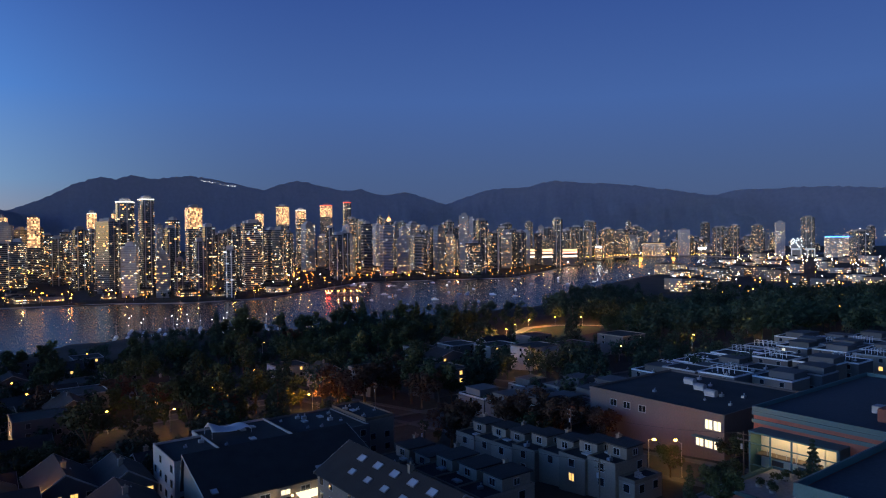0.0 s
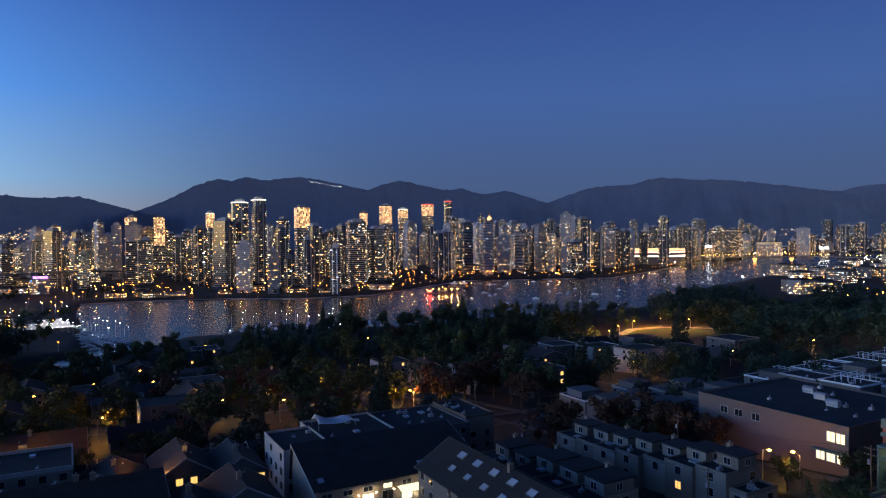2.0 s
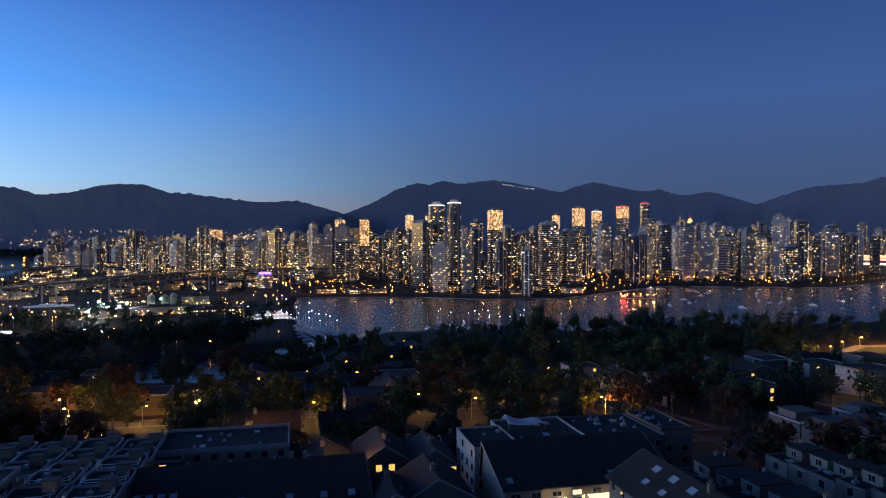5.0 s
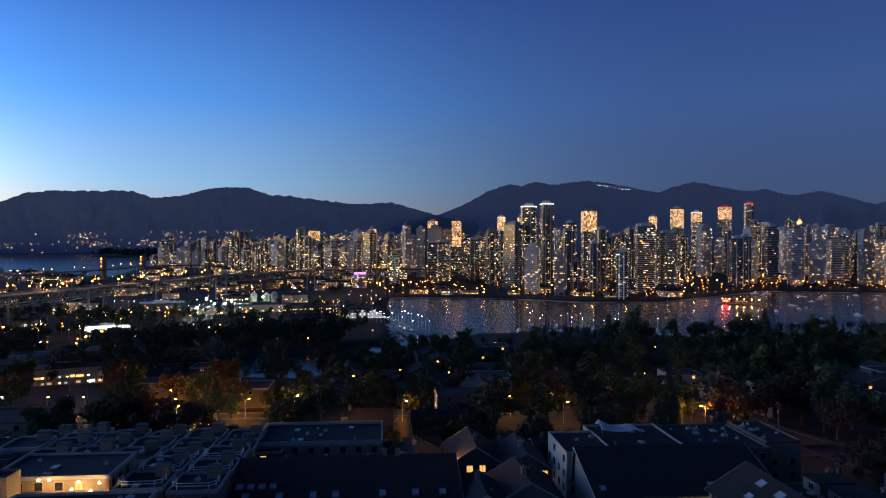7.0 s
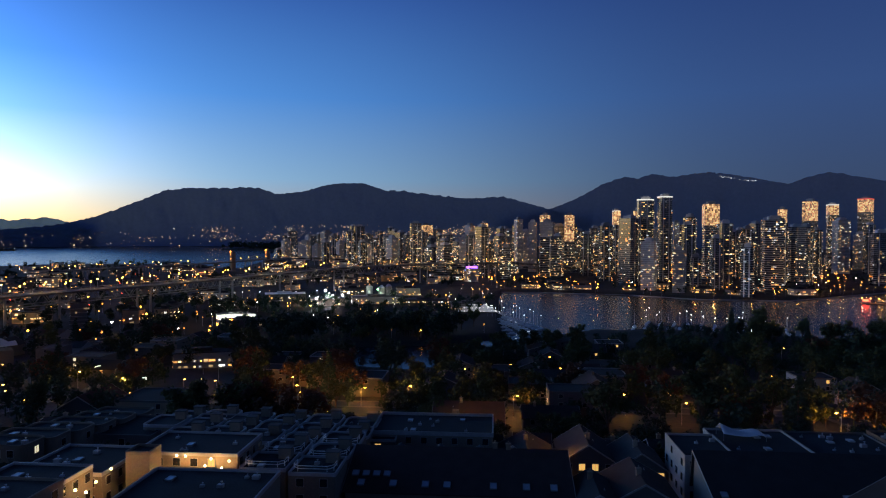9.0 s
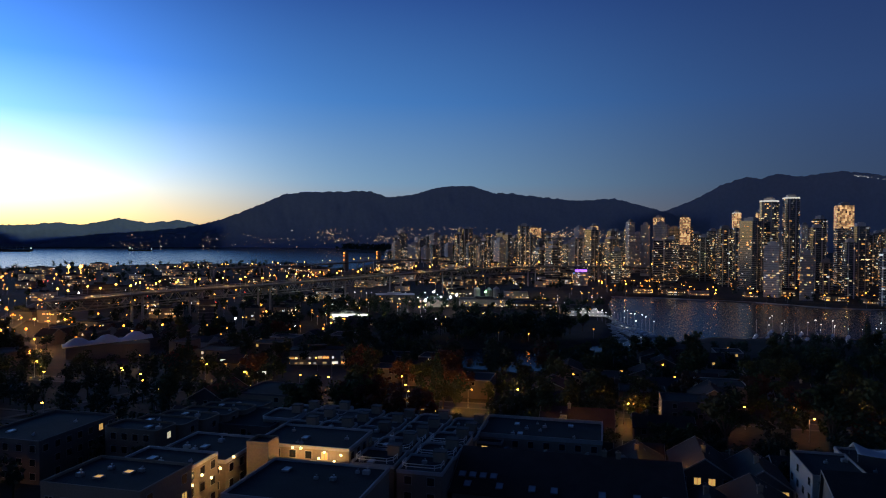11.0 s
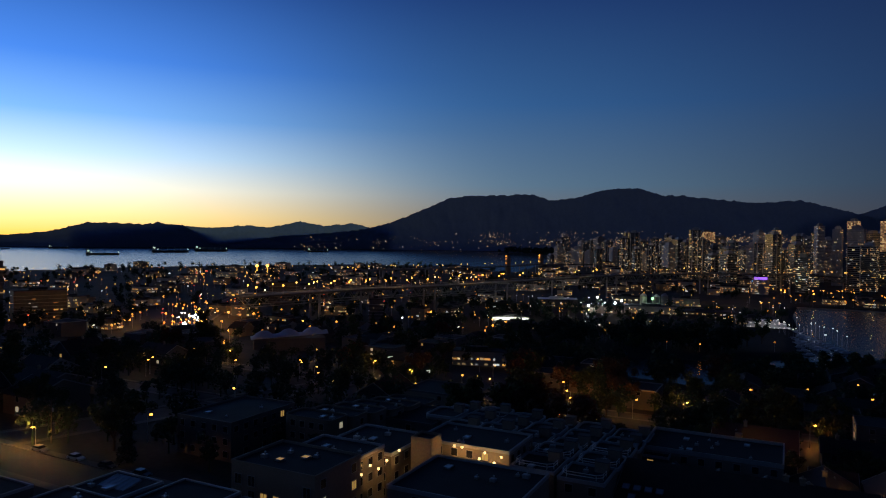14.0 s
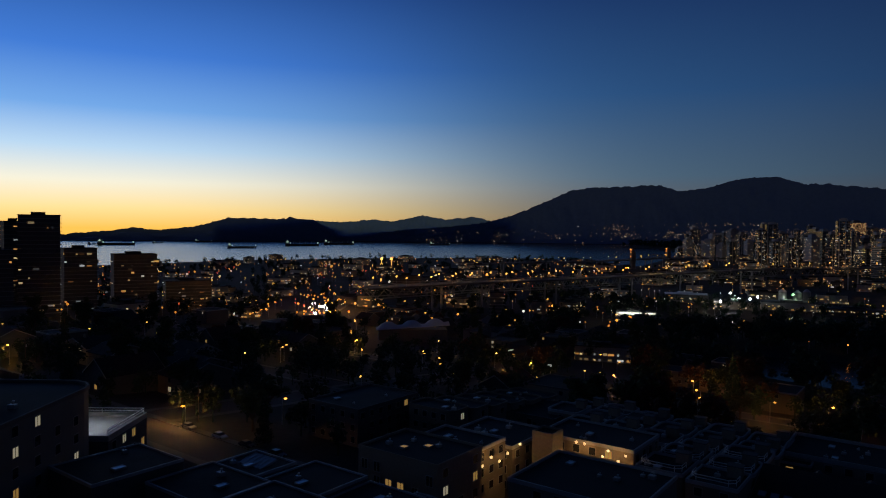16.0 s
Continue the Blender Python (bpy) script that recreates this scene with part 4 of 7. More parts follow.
# planted terraces between the two wings
for e0, e1, n0, n1, z in ((66, 89, 30, 48, 35.9), (60, 75, 29, 40, 37.7), (76, 88, 36, 46, 37.4)):
    tr, b = flat_building(e0, e1, n0, n1, top=z, label="low brick terrace with planted tubs", wall=BRICK, roof=CONCRETE, cap=TEAL, facings=(), vents=0, skylights=0, rnd=near, name="terrace", category="terrace")
    for _ in range(7):
        p = city(near.uniform(e0 + 1, e1 - 1), near.uniform(n0 + 1, n1 - 1))
        bush = thing("shrub", (p.x, p.y, z), near.uniform(0, 360), "dense dark green shrub in a planter", "shrub", "terrace shrubs")
        bm = bmesh.new()
        rod(bm, (0, 0, -0.1), (0, 0, 0.5), 0.5, 0.6, 8)
        part("planter", bm, CONCRETE, bush)
        bm = bmesh.new()
        leaf_cloud(bm, [((near.gauss(0, 0.3), near.gauss(0, 0.3), 1.0), 0.7) for _ in range(4)], 60, 0.16, near)
        part("foliage", bm, LEAF, bush)


# rows of stepped townhouses running down the hill
def town_row(e0, e1, n0, n1, units, label, height=7.6, wall=None, lit=0.1, upper=True):
    step = (n1 - n0) / units
    for i in range(units):
        a, b = n0 + i * step, n0 + (i + 1) * step - 0.06
        t, (x0, x1, y0, y1, h) = flat_building(e0 + near.uniform(-0.6, 0.6), e1, a, b, h=height + near.uniform(-0.5, 0.5), label=label, wall=wall or STUCCO, facings=(3,) if i else (0, 3), lit=lit, rnd=near, vents=1, skylights=1,
                                               name="townhouse", group="rows of townhouses", gap=4.4, tall=0.35, cap=wall or STUCCO, storey=2.7)
        if upper:
            u0, u1 = x0 + (x1 - x0) * 0.42, x1 - 0.5
            bm = bmesh.new()
            box(bm, u0, u1, y0 + 0.5, y1 - 1.6, h, h + 2.3)
            pv = part("roof_pavilion", bm, wall or STUCCO, t)
            bm = bmesh.new()
            box(bm, u0 - 0.35, u1 + 0.35, y0 + 0.2, y1 - 1.3, h + 2.3, h + 2.55)
            part("roof", bm, TAR, pv)
            window(t, u0, (y0 + y1) / 2 - 0.5, h + 0.6, 3, 1.4, 1.2, None)
            window(t, (u0 + u1) / 2, y0 + 0.5, h + 0.7, 0, 1.2, 1.1, None)
        if i % 2 == 0:
            chimney(t, x1 - 1.0, y1 - 0.8, h, h + 2.9)


town_row(69.6, 76.4, 57, 90, 7, "cream stucco townhouse with dark flat roof and rooftop pavilion", height=5.4)
town_row(50.5, 58.5, 60, 85, 5, "cream stucco townhouse with skylights and small lit windows", height=5.8, lit=0.3)
# the stepped end house of the outer row
flat_building(70.4, 76, 54.4, 56.9, h=3.4, label="cream stucco end house with arched doors below", facings=(0, 3), lit=0.1, rnd=near, name="townhouse", group="rows of townhouses", cap=STUCCO)

# the long dark gabled hall below the viewpoint and its lit forecourt
lg, (x0, x1, y0, y1, ev, rd) = gable_building(27, 51, 84, 94.6, 6.0, 10.0, "e", "long building with one great dark shingle roof", wall=STUCCO, roof=SHINGLE, facings=(), ridge_at=0.93, rnd=near, name="apartment_block", category="building", chimneys=0, vents=3)
for i, x in enumerate((-15, -11, -7, -3, 1, 5, 9, 13.5)):
    window(lg, x, y0, 2.6, 0, 2.2, 2.3, PALE_NEAR if i in (2, 4, 5) else WARM_NEAR if i in (6,) else None, 1)
    window(lg, x, y0, 5.4, 0, 1.8, 0.9, PALE_NEAR if i in (3, 7) else None, 1)
# a tilted glass canopy over the lit entrance, its sky-lit brightness given as emission
bm = bmesh.new()
v = [bm.verts.new(p) for p in ((-1.0, y0 - 2.4, 4.7), (4.6, y0 - 2.4, 4.7), (4.6, y0 - 0.02, 5.2), (-1.0, y0 - 0.02, 5.2))]
u = [bm.verts.new(p.co + Vector((0, 0, 0.08))) for p in v]
for i in range(4):
    bm.faces.new((v[i], v[(i + 1) % 4], u[(i + 1) % 4], u[i]))
bm.faces.new(u)
bm.faces.new(v[::-1])
part("entrance_canopy", bm, PALE_NEAR, lg, "glowing tilted glass canopy")
for x in (-7, 2, 9):
    data = bpy.data.lights.new("forecourt_light", "POINT")
    data.energy, data.color, data.shadow_soft_size = 260, (1.0, 0.85, 0.6), 0.25
    lo = new("forecourt_light", data)
    lo.parent = lg
    lo.location = (x, y0 - 1.2, 4.5)
for x in (-15.5, 5, 14):
    skylight(lg, x, y0 + 2.0, ev + 2.0 * (rd - ev) / 14.0 + 0.25, 1.2, 1.4, (19, 0))
bm = bmesh.new()
box(bm, x0, x1, y0 - 2.6, y0 - 0.003, 1.9, 2.15)
part("balcony", bm, CONCRETE, lg)
for i in range(6):
    bm = bmesh.new()
    rod(bm, (0, 0, -0.1), (0, 0, 0.1), 0.16, 0.2, 8)
    part("wall_light", bm, WARMLAMP, lg).matrix_basis = pose(-9 + i * 3.6, y0 - 0.3, 5.0)

# gabled building with a row of skylights beside it
sg, (x0, x1, y0, y1, ev, rd) = gable_building(40.5, 50.5, 57.5, 82, 5.6, 9.2, "n", "gabled stucco building with a row of roof skylights", wall=STUCCO, roof=SHINGLE, facings=(3,), rnd=near, name="apartment_block", category="building", chimneys=1)
for i in range(5):
    skylight(sg, -1.9, -12 + i * 5.4, rd - 1.9 * (rd - ev) / 7.1 + 0.25, 1.4, 2.0, (0, -31.3))
    skylight(sg, -4.6, -13 + i * 5.4, rd - 4.6 * (rd - ev) / 7.1 + 0.25, 1.2, 1.6, (0, -31.3))

# white modern terrace house with a canvas tent on the roof
mod, (x0, x1, y0, y1, h) = flat_building(26, 33, 95.2, 106, h=9.6, label="white three-storey modern house with stepped roof terraces", wall=WHITE, cap=WHITE, facings=(0, 3), lit=0.03, rnd=near, skylights=0)
mo2, b2 = flat_building(33.1, 45, 97, 111, h=9.4, label="white flat-roofed house with a roof deck", wall=WHITE, cap=WHITE, facings=(0,), lit=0.0, rnd=near, skylights=3, vents=2)
flat_building(45.2, 58, 98, 112, h=9.0, label="pale flat-roofed house with a cluttered roof deck", wall=GREYW, cap=GREYW, facings=(0,), lit=0.0, rnd=near, skylights=2, vents=9)
flat_building(58.4, 64, 100, 112, h=9.6, label="pale flat-roofed house with chimneys", wall=STUCCO, cap=WOOD, facings=(0, 3), lit=0.05, rnd=near, skylights=1, vents=5)
p = city(37.5, 107)
tent = thing("canopy_tent", (p.x, p.y, land(p.x, p.y) + 11.6), GRID, "white canvas canopy tent with a peaked corner", "tent")
bm = bmesh.new()
k = 10
grid = [[bm.verts.new((-4.5 + 9 * i / k, -2.6 + 5.2 * j / k, 1.0 + 2.3 * math.exp(-3.2 * (i / k) ** 1.2) * (1 - abs(2 * j / k - 1) * 0.7) + 0.5 * math.exp(-((i / k - 0.85) ** 2) * 40))) for j in range(k + 1)] for i in range(k + 1)]
for i in range(k):
    for j in range(k):
        bm.faces.new((grid[i][j], grid[i + 1][j], grid[i + 1][j + 1], grid[i][j + 1]))
cloth = part("canvas", bm, TENT, tent, smooth=True)
sol = cloth.modifiers.new("thick", "SOLIDIFY")
sol.thickness = 0.04
for x in (-4.4, 4.4):
    for y in (-2.5, 2.5):
        bm = bmesh.new()
        rod(bm, (x, y, 0), (x, y, 1.6), 0.06, 0.06, 6)
        part("pole", bm, METAL, tent)

# houses with white bargeboards
for e, n, w, l, ev, rd, label, lit in ((5.2, 110, 8.2, 10, 5.0, 7.6, "small dark gabled house with white bargeboards", 0.0), (14.6, 111.5, 8.0, 11, 5.6, 8.6, "pale gabled house with white bargeboards and a lit porch", 0.15),
                                       (22.0, 108.5, 7.6, 10, 5.0, 7.9, "blue-grey gabled house with white bargeboards", 0.4), (19, 92, 9, 10, 4.6, 7.6, "dark gabled house with a pale chimney", 0.0),
                                       (13.0, 89, 6.5, 9, 4.4, 6.6, "low dark gabled cottage with white trim", 0.0)):
    gable_building(e - w / 2, e + w / 2, n - l / 2, n + l / 2, ev, rd, "n", label, wall=GREYW, roof=SHINGLE, facings=(0,), lit=lit, rnd=near, gap=2.6)

# long brown-roofed row with dormer lights
br, (x0, x1, y0, y1, ev, rd) = gable_building(-19, 10, 87, 99.5, 5.4, 9.0, "e", "long row house with a brown shingle roof and rooflights", wall=STUCCO, roof=BROWNROOF, facings=(), ridge_at=0.75, rnd=near, name="row_house", chimneys=2)
for i, x in enumerate((-18, -12, -6, -2, 6.5, 12.5, 17.5)):
    skylight(br, x, y0 + 2.0, ev + 2.0 * (rd - ev) / 13.3 + 0.25, 1.3, 1.7, (18, 0))
    window(br, x, y0, 2.6, 0, 1.5, 1.7, WARM_NEAR if i == 1 else None)
for x in (-19.5, -17.5, -15.5, -13.5):
    skylight(br, x, y0 + 4.6, ev + 4.6 * (rd - ev) / 13.3 + 0.25, 1.3, 1.5, (18, 0))


# terraced houses with rounded bays and white roof railings
def bent_rail(name, pts, z, parent, label=""):
    cu = bpy.data.curves.new(name, "CURVE")
    cu.dimensions, cu.bevel_depth, cu.bevel_resolution, cu.use_fill_caps = "3D", 0.07, 1, True
    sp = cu.splines.new("POLY")
    sp.points.add(len(pts) - 1)
    for q, (x, y) in zip(sp.points, pts):
        q.co = (x, y, z, 1)
    cu.materials.append(RAILWHITE)
    ob = new(name, cu)
    ob.parent = parent
    return tagged(ob, label)


def railing(parent, pts, z, tall=1.0):
    rail = bent_rail("railing", pts, z + tall, parent, "white pipe railing")
    bent_rail("mid_rail", pts, z + tall * 0.5, rail)
    for a in pts:
        bm = bmesh.new()
        rod(bm, (*a, z), (*a, z + tall + 0.03), 0.06, 0.06, 5)
        part("post", bm, RAILWHITE, rail)


TERRACE = [(-22.6 - 6.6 * k, n + 0.8 * k, 6.0, 6.8, 8.2 + 0.25 * ((k + r) % 3), 0 if r == 0 else 1.3 + 0.5 * ((k + r) % 2))
           for r, (n, count) in enumerate(((87.5, 2), (95.0, 2), (102.4, 5), (109.8, 6), (117.2, 6))) for k in range(count)]
for i, (e, n, w, l, h, c) in enumerate(TERRACE):
    t, (x0, x1, y0, y1, hh) = flat_building(e - w / 2, e + w / 2, n - l / 2, n + l / 2, h=h, label="stucco terrace house with rounded roof edge and white railings" if c else "stucco terrace house with white roof railings",
                                            corner=c, cap=PALECAP, facings=(0, 3) if i < 4 else (0,), lit=0.05, rnd=near, vents=1, skylights=1 if i % 2 else 0, group="terrace houses", gap=3.4)
    if i < 6:
        railing(t, [(x0 + 0.6, y0 + 4), (x0 + 0.6, y0 + 1.6), (x0 + 1.6, y0 + 0.6), (x1 - 1.6, y0 + 0.6), (x1 - 0.6, y0 + 1.6), (x1 - 0.6, y0 + 4)], hh + 0.5)
    bm = bmesh.new()
    box(bm, -1.2, 1.2, -1.0, 1.0, 0, 2.0)
    st = part("stair_head", bm, STUCCO, t)
    st.matrix_basis = pose(x1 - 2.2, y1 - 2.0, hh)
    bm = bmesh.new()
    box(bm, -1.35, 1.35, -1.15, 1.15, 2.0, 2.15)
    part("roof", bm, BLUEROOF, st)
flat_building(-20, 0, 111, 123, h=8.6, label="long flat-roofed house with a wide white parapet", cap=WHITE, facings=(0,), lit=0.0, rnd=near, skylights=3, vents=6, tall=0.8)
for e in (-14, -8, -2, 3):
    gable_building(e - 1.4, e + 1.4, 100.5, 103.5, 6.2, 7.4, "n", "small gabled roof dormer house with white trim", wall=WHITE, roof=BLUEROOF, facings=(), rnd=near, chimneys=0, vents=0, name="roof_cabin", category="cabin", base=land(*city(-5, 102)[:2]) + 0.4)

# courtyard block lit by wall lamps
cb, (x0, x1, y0, y1, h) = flat_building(-57.5, -45.5, 60.5, 69.5, h=10.2, label="stucco apartment block with lit windows beside the courtyard", facings=(), rnd=near, vents=3, skylights=0, cap=STUCCO, name="apartment_block", category="building")
for i, (x, z, g) in enumerate(((-4.2, 9.0, None), (-7, 9.0, None), (7, 9.0, None), (7, 6.0, WARM_NEAR), (-7, 6, WARM_NEAR), (-4.2, 6.6, None), (-1.6, 6.6, WARM_NEAR), (1.0, 6.6, WARM_NEAR), (4.0, 6.4, None), (-4.2, 3.4, WARM_NEAR), (-1.4, 3.4, PALE_NEAR), (1.2, 3.4, WARM_NEAR), (-4.2, 0.6, None), (-1, 0.6, WARM_NEAR))):
    window(cb, x, y0, z, 0, 1.3, 1.6, g)
window_rows(cb, x0, x1, y0, y1, h, [1], 0.4, near)
skylight(cb, 1, 1, h + 0.16, 1.4, 1.4, (0, 0), WARM_NEAR)
skylight(cb, -2, -2, h + 0.16, 1.3, 1.3, (0, 0), WARM_NEAR)
for e0, e1, n0, n1, hh, label in ((-58, -48, 69.7, 79, 9.2, "stucco courtyard wing with a dark flat roof"), (-58, -47, 79.2, 90, 9.0, "stucco courtyard wing with pale eaves"), (-47, -33, 86.5, 96, 10.2, "stucco courtyard wing with wall lamps"),
                                  (-40, -25, 66.5, 79, 8.9, "flat-roofed stucco house with roof vents and a lit rooflight")):
    wing2, bb = flat_building(e0, e1, n0, n1, h=hh, label=label, facings=(0, 1) if e0 < -46 else (0,), lit=0.12, rnd=near, vents=4, skylights=1, cap=PALECAP, name="apartment_block", category="building")
tw2, (x0, x1, y0, y1, h) = flat_building(-45.7, -42.6, 82.2, 85.3, h=11.0, label="square cream stair tower rising over the courtyard", facings=(), rnd=near, vents=0, skylights=0, cap=STUCCO, name="stair_tower", category="building")
for e, n, z in ((-46.9, 71.5, 39.5), (-46.9, 73.5, 40.3), (-46.9, 75.5, 38.9), (-46.9, 77.5, 39.6), (-46.6, 80.2, 40.5), (-41.2, 86.1, 40.3), (-40, 86.1, 40.3), (-41.6, 85.0, 38.1), (-36.6, 86.1, 39.9), (-37.4, 86.1, 38.6), (-35.2, 86.1, 38.3), (-34.2, 86.1, 39.6)):
    p = city(e + 0.3, n - 0.2)
    wl = thing("wall_lamp", (p.x, p.y, z), GRID, "glowing globe wall lamp on a stucco wall", "wall lamp", "courtyard lamps")
    bm = bmesh.new()
    ball(bm, (0, 0, 0), 0.27)
    part("globe", bm, WARMLAMP, wl, smooth=True)
    bm = bmesh.new()
    rod(bm, (0, 0, -0.1), (-0.45 if e < -46 else 0, 0 if e < -46 else 0.75, -0.3), 0.03, 0.03, 5)
    part("bracket", bm, METAL, wl)
for e, n, z in ((-45.4, 73, 39.3), (-45.4, 78, 39.8), (-39.5, 84.6, 39.5), (-35.5, 84.6, 39.0)):
    p = city(e, n)
    data = bpy.data.lights.new("courtyard_light", "POINT")
    data.energy, data.color, data.shadow_soft_size = 950, (1.0, 0.56, 0.2), 0.5
    new("courtyard_light", data).location = (p.x, p.y, z)

# row with bay fronts behind the courtyard
for i in range(6):
    flat_building(-76 + i * 0.6, -66 + i * 0.6, 92 + i * 5.4, 97.2 + i * 5.4, h=8.8, label="stucco row house with a bowed bay front", corner=1.6, cap=STUCCO, facings=(0, 1), lit=0.15, rnd=near, vents=1, skylights=1, group="bay-fronted row houses", gap=2.6)
flat_building(-92, -80, 84, 100, h=8.2, label="dark stucco house with few lit windows", facings=(0, 1), lit=0.07, rnd=near, wall=GREYW)

# apartment house with a bowed roof edge and a lit corner terrace
ap, (x0, x1, y0, y1, h) = flat_building(-85.2 - 13, -85.2 + 13, 23.6 - 13.5, 23.6 + 13.5, top=54.2, label="dark apartment house with a bowed roof edge", wall=GREYW, corner=6, cap=GREYW, facings=(1,), lit=0.3, rnd=near, vents=4, skylights=0, turn=36.87,
                                         name="apartment_block", category="building", gap=4.6)
bm = bmesh.new()
prism(bm, rounded(-8, 7, -8, 8, 3), h, h + 3)
part("penthouse", bm, GREYW, ap)
bm = bmesh.new()
prism(bm, rounded(-8.6, 7.6, -8.6, 8.6, 3.2), h + 3, h + 3.4)
part("penthouse_roof", bm, TAR, ap)
tc, (x0, x1, y0, y1, h) = flat_building(-90.9 - 6, -90.9 + 6, 43.7 - 5.5, 43.7 + 5.5, top=43.9, label="apartment wing with a lit white corner terrace", wall=GREYW, roof=WHITE, cap=WHITE, facings=(1, 2), lit=0.35, rnd=near, vents=0, skylights=0, tall=0.9, turn=36.87,
                                         name="apartment_block", category="building")
bm = bmesh.new()
ball(bm, (0, 0, 0), 0.28)
part("terrace_lamp", bm, COOLLAMP, tc, smooth=True).matrix_basis = pose(1.0, -0.5, h + 2.2)
data = bpy.data.lights.new("terrace_light", "POINT")
data.energy, data.color = 3200, (0.9, 0.95, 1.0)
tl = new("terrace_light", data)
tl.parent = tc
tl.location = (1.0, -0.5, h + 2.7)

railing(tc, [(x0 + 0.4, y1 - 0.4), (0, y1 - 0.4), (x1 - 0.4, y1 - 0.4), (x1 - 0.4, 0), (x1 - 0.4, y0 + 0.4)], h + 0.8)

# low roofs just below the viewpoint
for e0, e1, n0, n1, z in ((-66, -56, 38, 46, 43.9), (-66, -59, 46.2, 52, 43.6), (-58, -50, 46.5, 54, 43.4), (-55.5, -46, 38, 46, 44.2), (-49.6, -42, 47, 54, 42.8), (-76, -67, 33, 43, 45.1), (-44, -36, 46, 55, 42.5)):
    lr, bb = flat_building(e0, e1, n0, n1, top=z, label="dark flat-roofed townhouse with skylights", wall=GREYW, facings=(), rnd=near, vents=1, skylights=1, cap=PALECAP, tall=0.3)
    if e0 == -66 and n0 > 40:
        for i in range(5):
            skylight(lr, -2.2 + i * 1.1, 0.4, bb[4] + 0.2, 1.0, 3.6, (12, 0))
    if e0 == -55.5:
        skylight(lr, 0, 0.5, bb[4] + 0.2, 4.2, 1.2, (0, 0), SKYPANE)

# gold-lit chapel-like house behind the terraces
gl, bb = gable_building(-12, 2, 137, 148, 5.6, 9.0, "e", "stucco house in warm lamplight with a small tower", wall=STUCCO, roof=BROWNROOF, facings=(0,), lit=0.25, rnd=near)
bm = bmesh.new()
box(bm, -4.6, -2.8, -5.8, -4.0, -3, 9.6)
part("bell_turret", bm, STUCCO, gl)


# wooden utility poles
def utility_pole(e, n, tall=11.0):
    p = city(e, n)
    t = thing("utility_pole", (p.x, p.y, land(p.x, p.y)), GRID + 90, "weathered wooden utility pole with crossarms", "utility pole", "utility poles")
    bm = bmesh.new()
    rod(bm, (0, 0, -1), (0, 0, tall), 0.17, 0.12, 8)
    part("post", bm, WOOD, t)
    for z in (tall - 0.6, tall - 1.7):
        bm = bmesh.new()
        box(bm, -1.2, 1.2, -0.06, 0.06, z - 0.07, z + 0.07)
        ca = part("crossarm", bm, WOOD, t)
        for x in (-1.05, -0.5, 0.5, 1.05):
            bm = bmesh.new()
            rod(bm, (x, 0, z + 0.07), (x, 0, z + 0.25), 0.05, 0.03, 6)
            part("insulator", bm, WHITE, ca)
    bm = bmesh.new()
    rod(bm, (0.35, 0, tall - 3.4), (0.35, 0, tall - 2.5), 0.24, 0.24, 10)
    part("transformer", bm, METAL, t)
    return Vector((p.x, p.y, land(p.x, p.y) + tall - 0.4))


def cable(tops):
    cu = bpy.data.curves.new("power_line", "CURVE")
    cu.dimensions, cu.bevel_depth = "3D", 0.03
    for a, b in zip(tops, tops[1:]):
        sp = cu.splines.new("POLY")
        sp.points.add(10)
        for i in range(11):
            k = i / 10
            q = a.lerp(b, k) - Vector((0, 0, 1.2 * 4 * k * (1 - k)))
            sp.points[i].co = (*q, 1)
    ob = new("power_line", cu)
    cu.materials.append(SHINGLE)
    tagged(ob, "thin black overhead power line between poles", "cable")


cable([utility_pole(84.5, n) for n in (48, 78, 108, 140, 175)])
cable([utility_pole(64.5, n, 10) for n in (55, 92, 130)])
cable([utility_pole(-112, 75), utility_pole(-150, 76), utility_pole(-190, 77)])

# ---- streets, slope houses, trees, lamps ----
def road(name, pts, width, label, material_=None, lift=0.12):
    """A strip laid over the slope along a line on the street grid, with kerbs."""
    bm = bmesh.new()
    line = []
    for (e0, n0), (e1, n1) in zip(pts, pts[1:]):
        k = max(2, int(math.hypot(e1 - e0, n1 - n0) / 8))
        line += [(e0 + (e1 - e0) * i / k, n0 + (n1 - n0) * i / k) for i in range(k)]
    line.append(pts[-1])
    prev = None
    for i, (e, n) in enumerate(line):
        a, b = line[max(0, i - 1)], line[min(len(line) - 1, i + 1)]
        d = Vector((b[0] - a[0], b[1] - a[1])).normalized()
        row = []
        for off, dz in ((-width / 2 - 1.8, lift + 0.15), (-width / 2, lift + 0.15), (-width / 2, lift), (width / 2, lift), (width / 2, lift + 0.15), (width / 2 + 1.8, lift + 0.15)):
            p = city(e - d.y * off, n + d.x * off)
            row.append(bm.verts.new((p.x, p.y, land(p.x, p.y) + dz)))
        if prev:
            for j in range(5):
                bm.faces.new((prev[j], row[j], row[j + 1], prev[j + 1])).material_index = 0 if j == 2 else 1
        prev = row
    part(name, bm, [material_ or ASPHALT, PAVING], None, label, "structure")["category"] = "road"


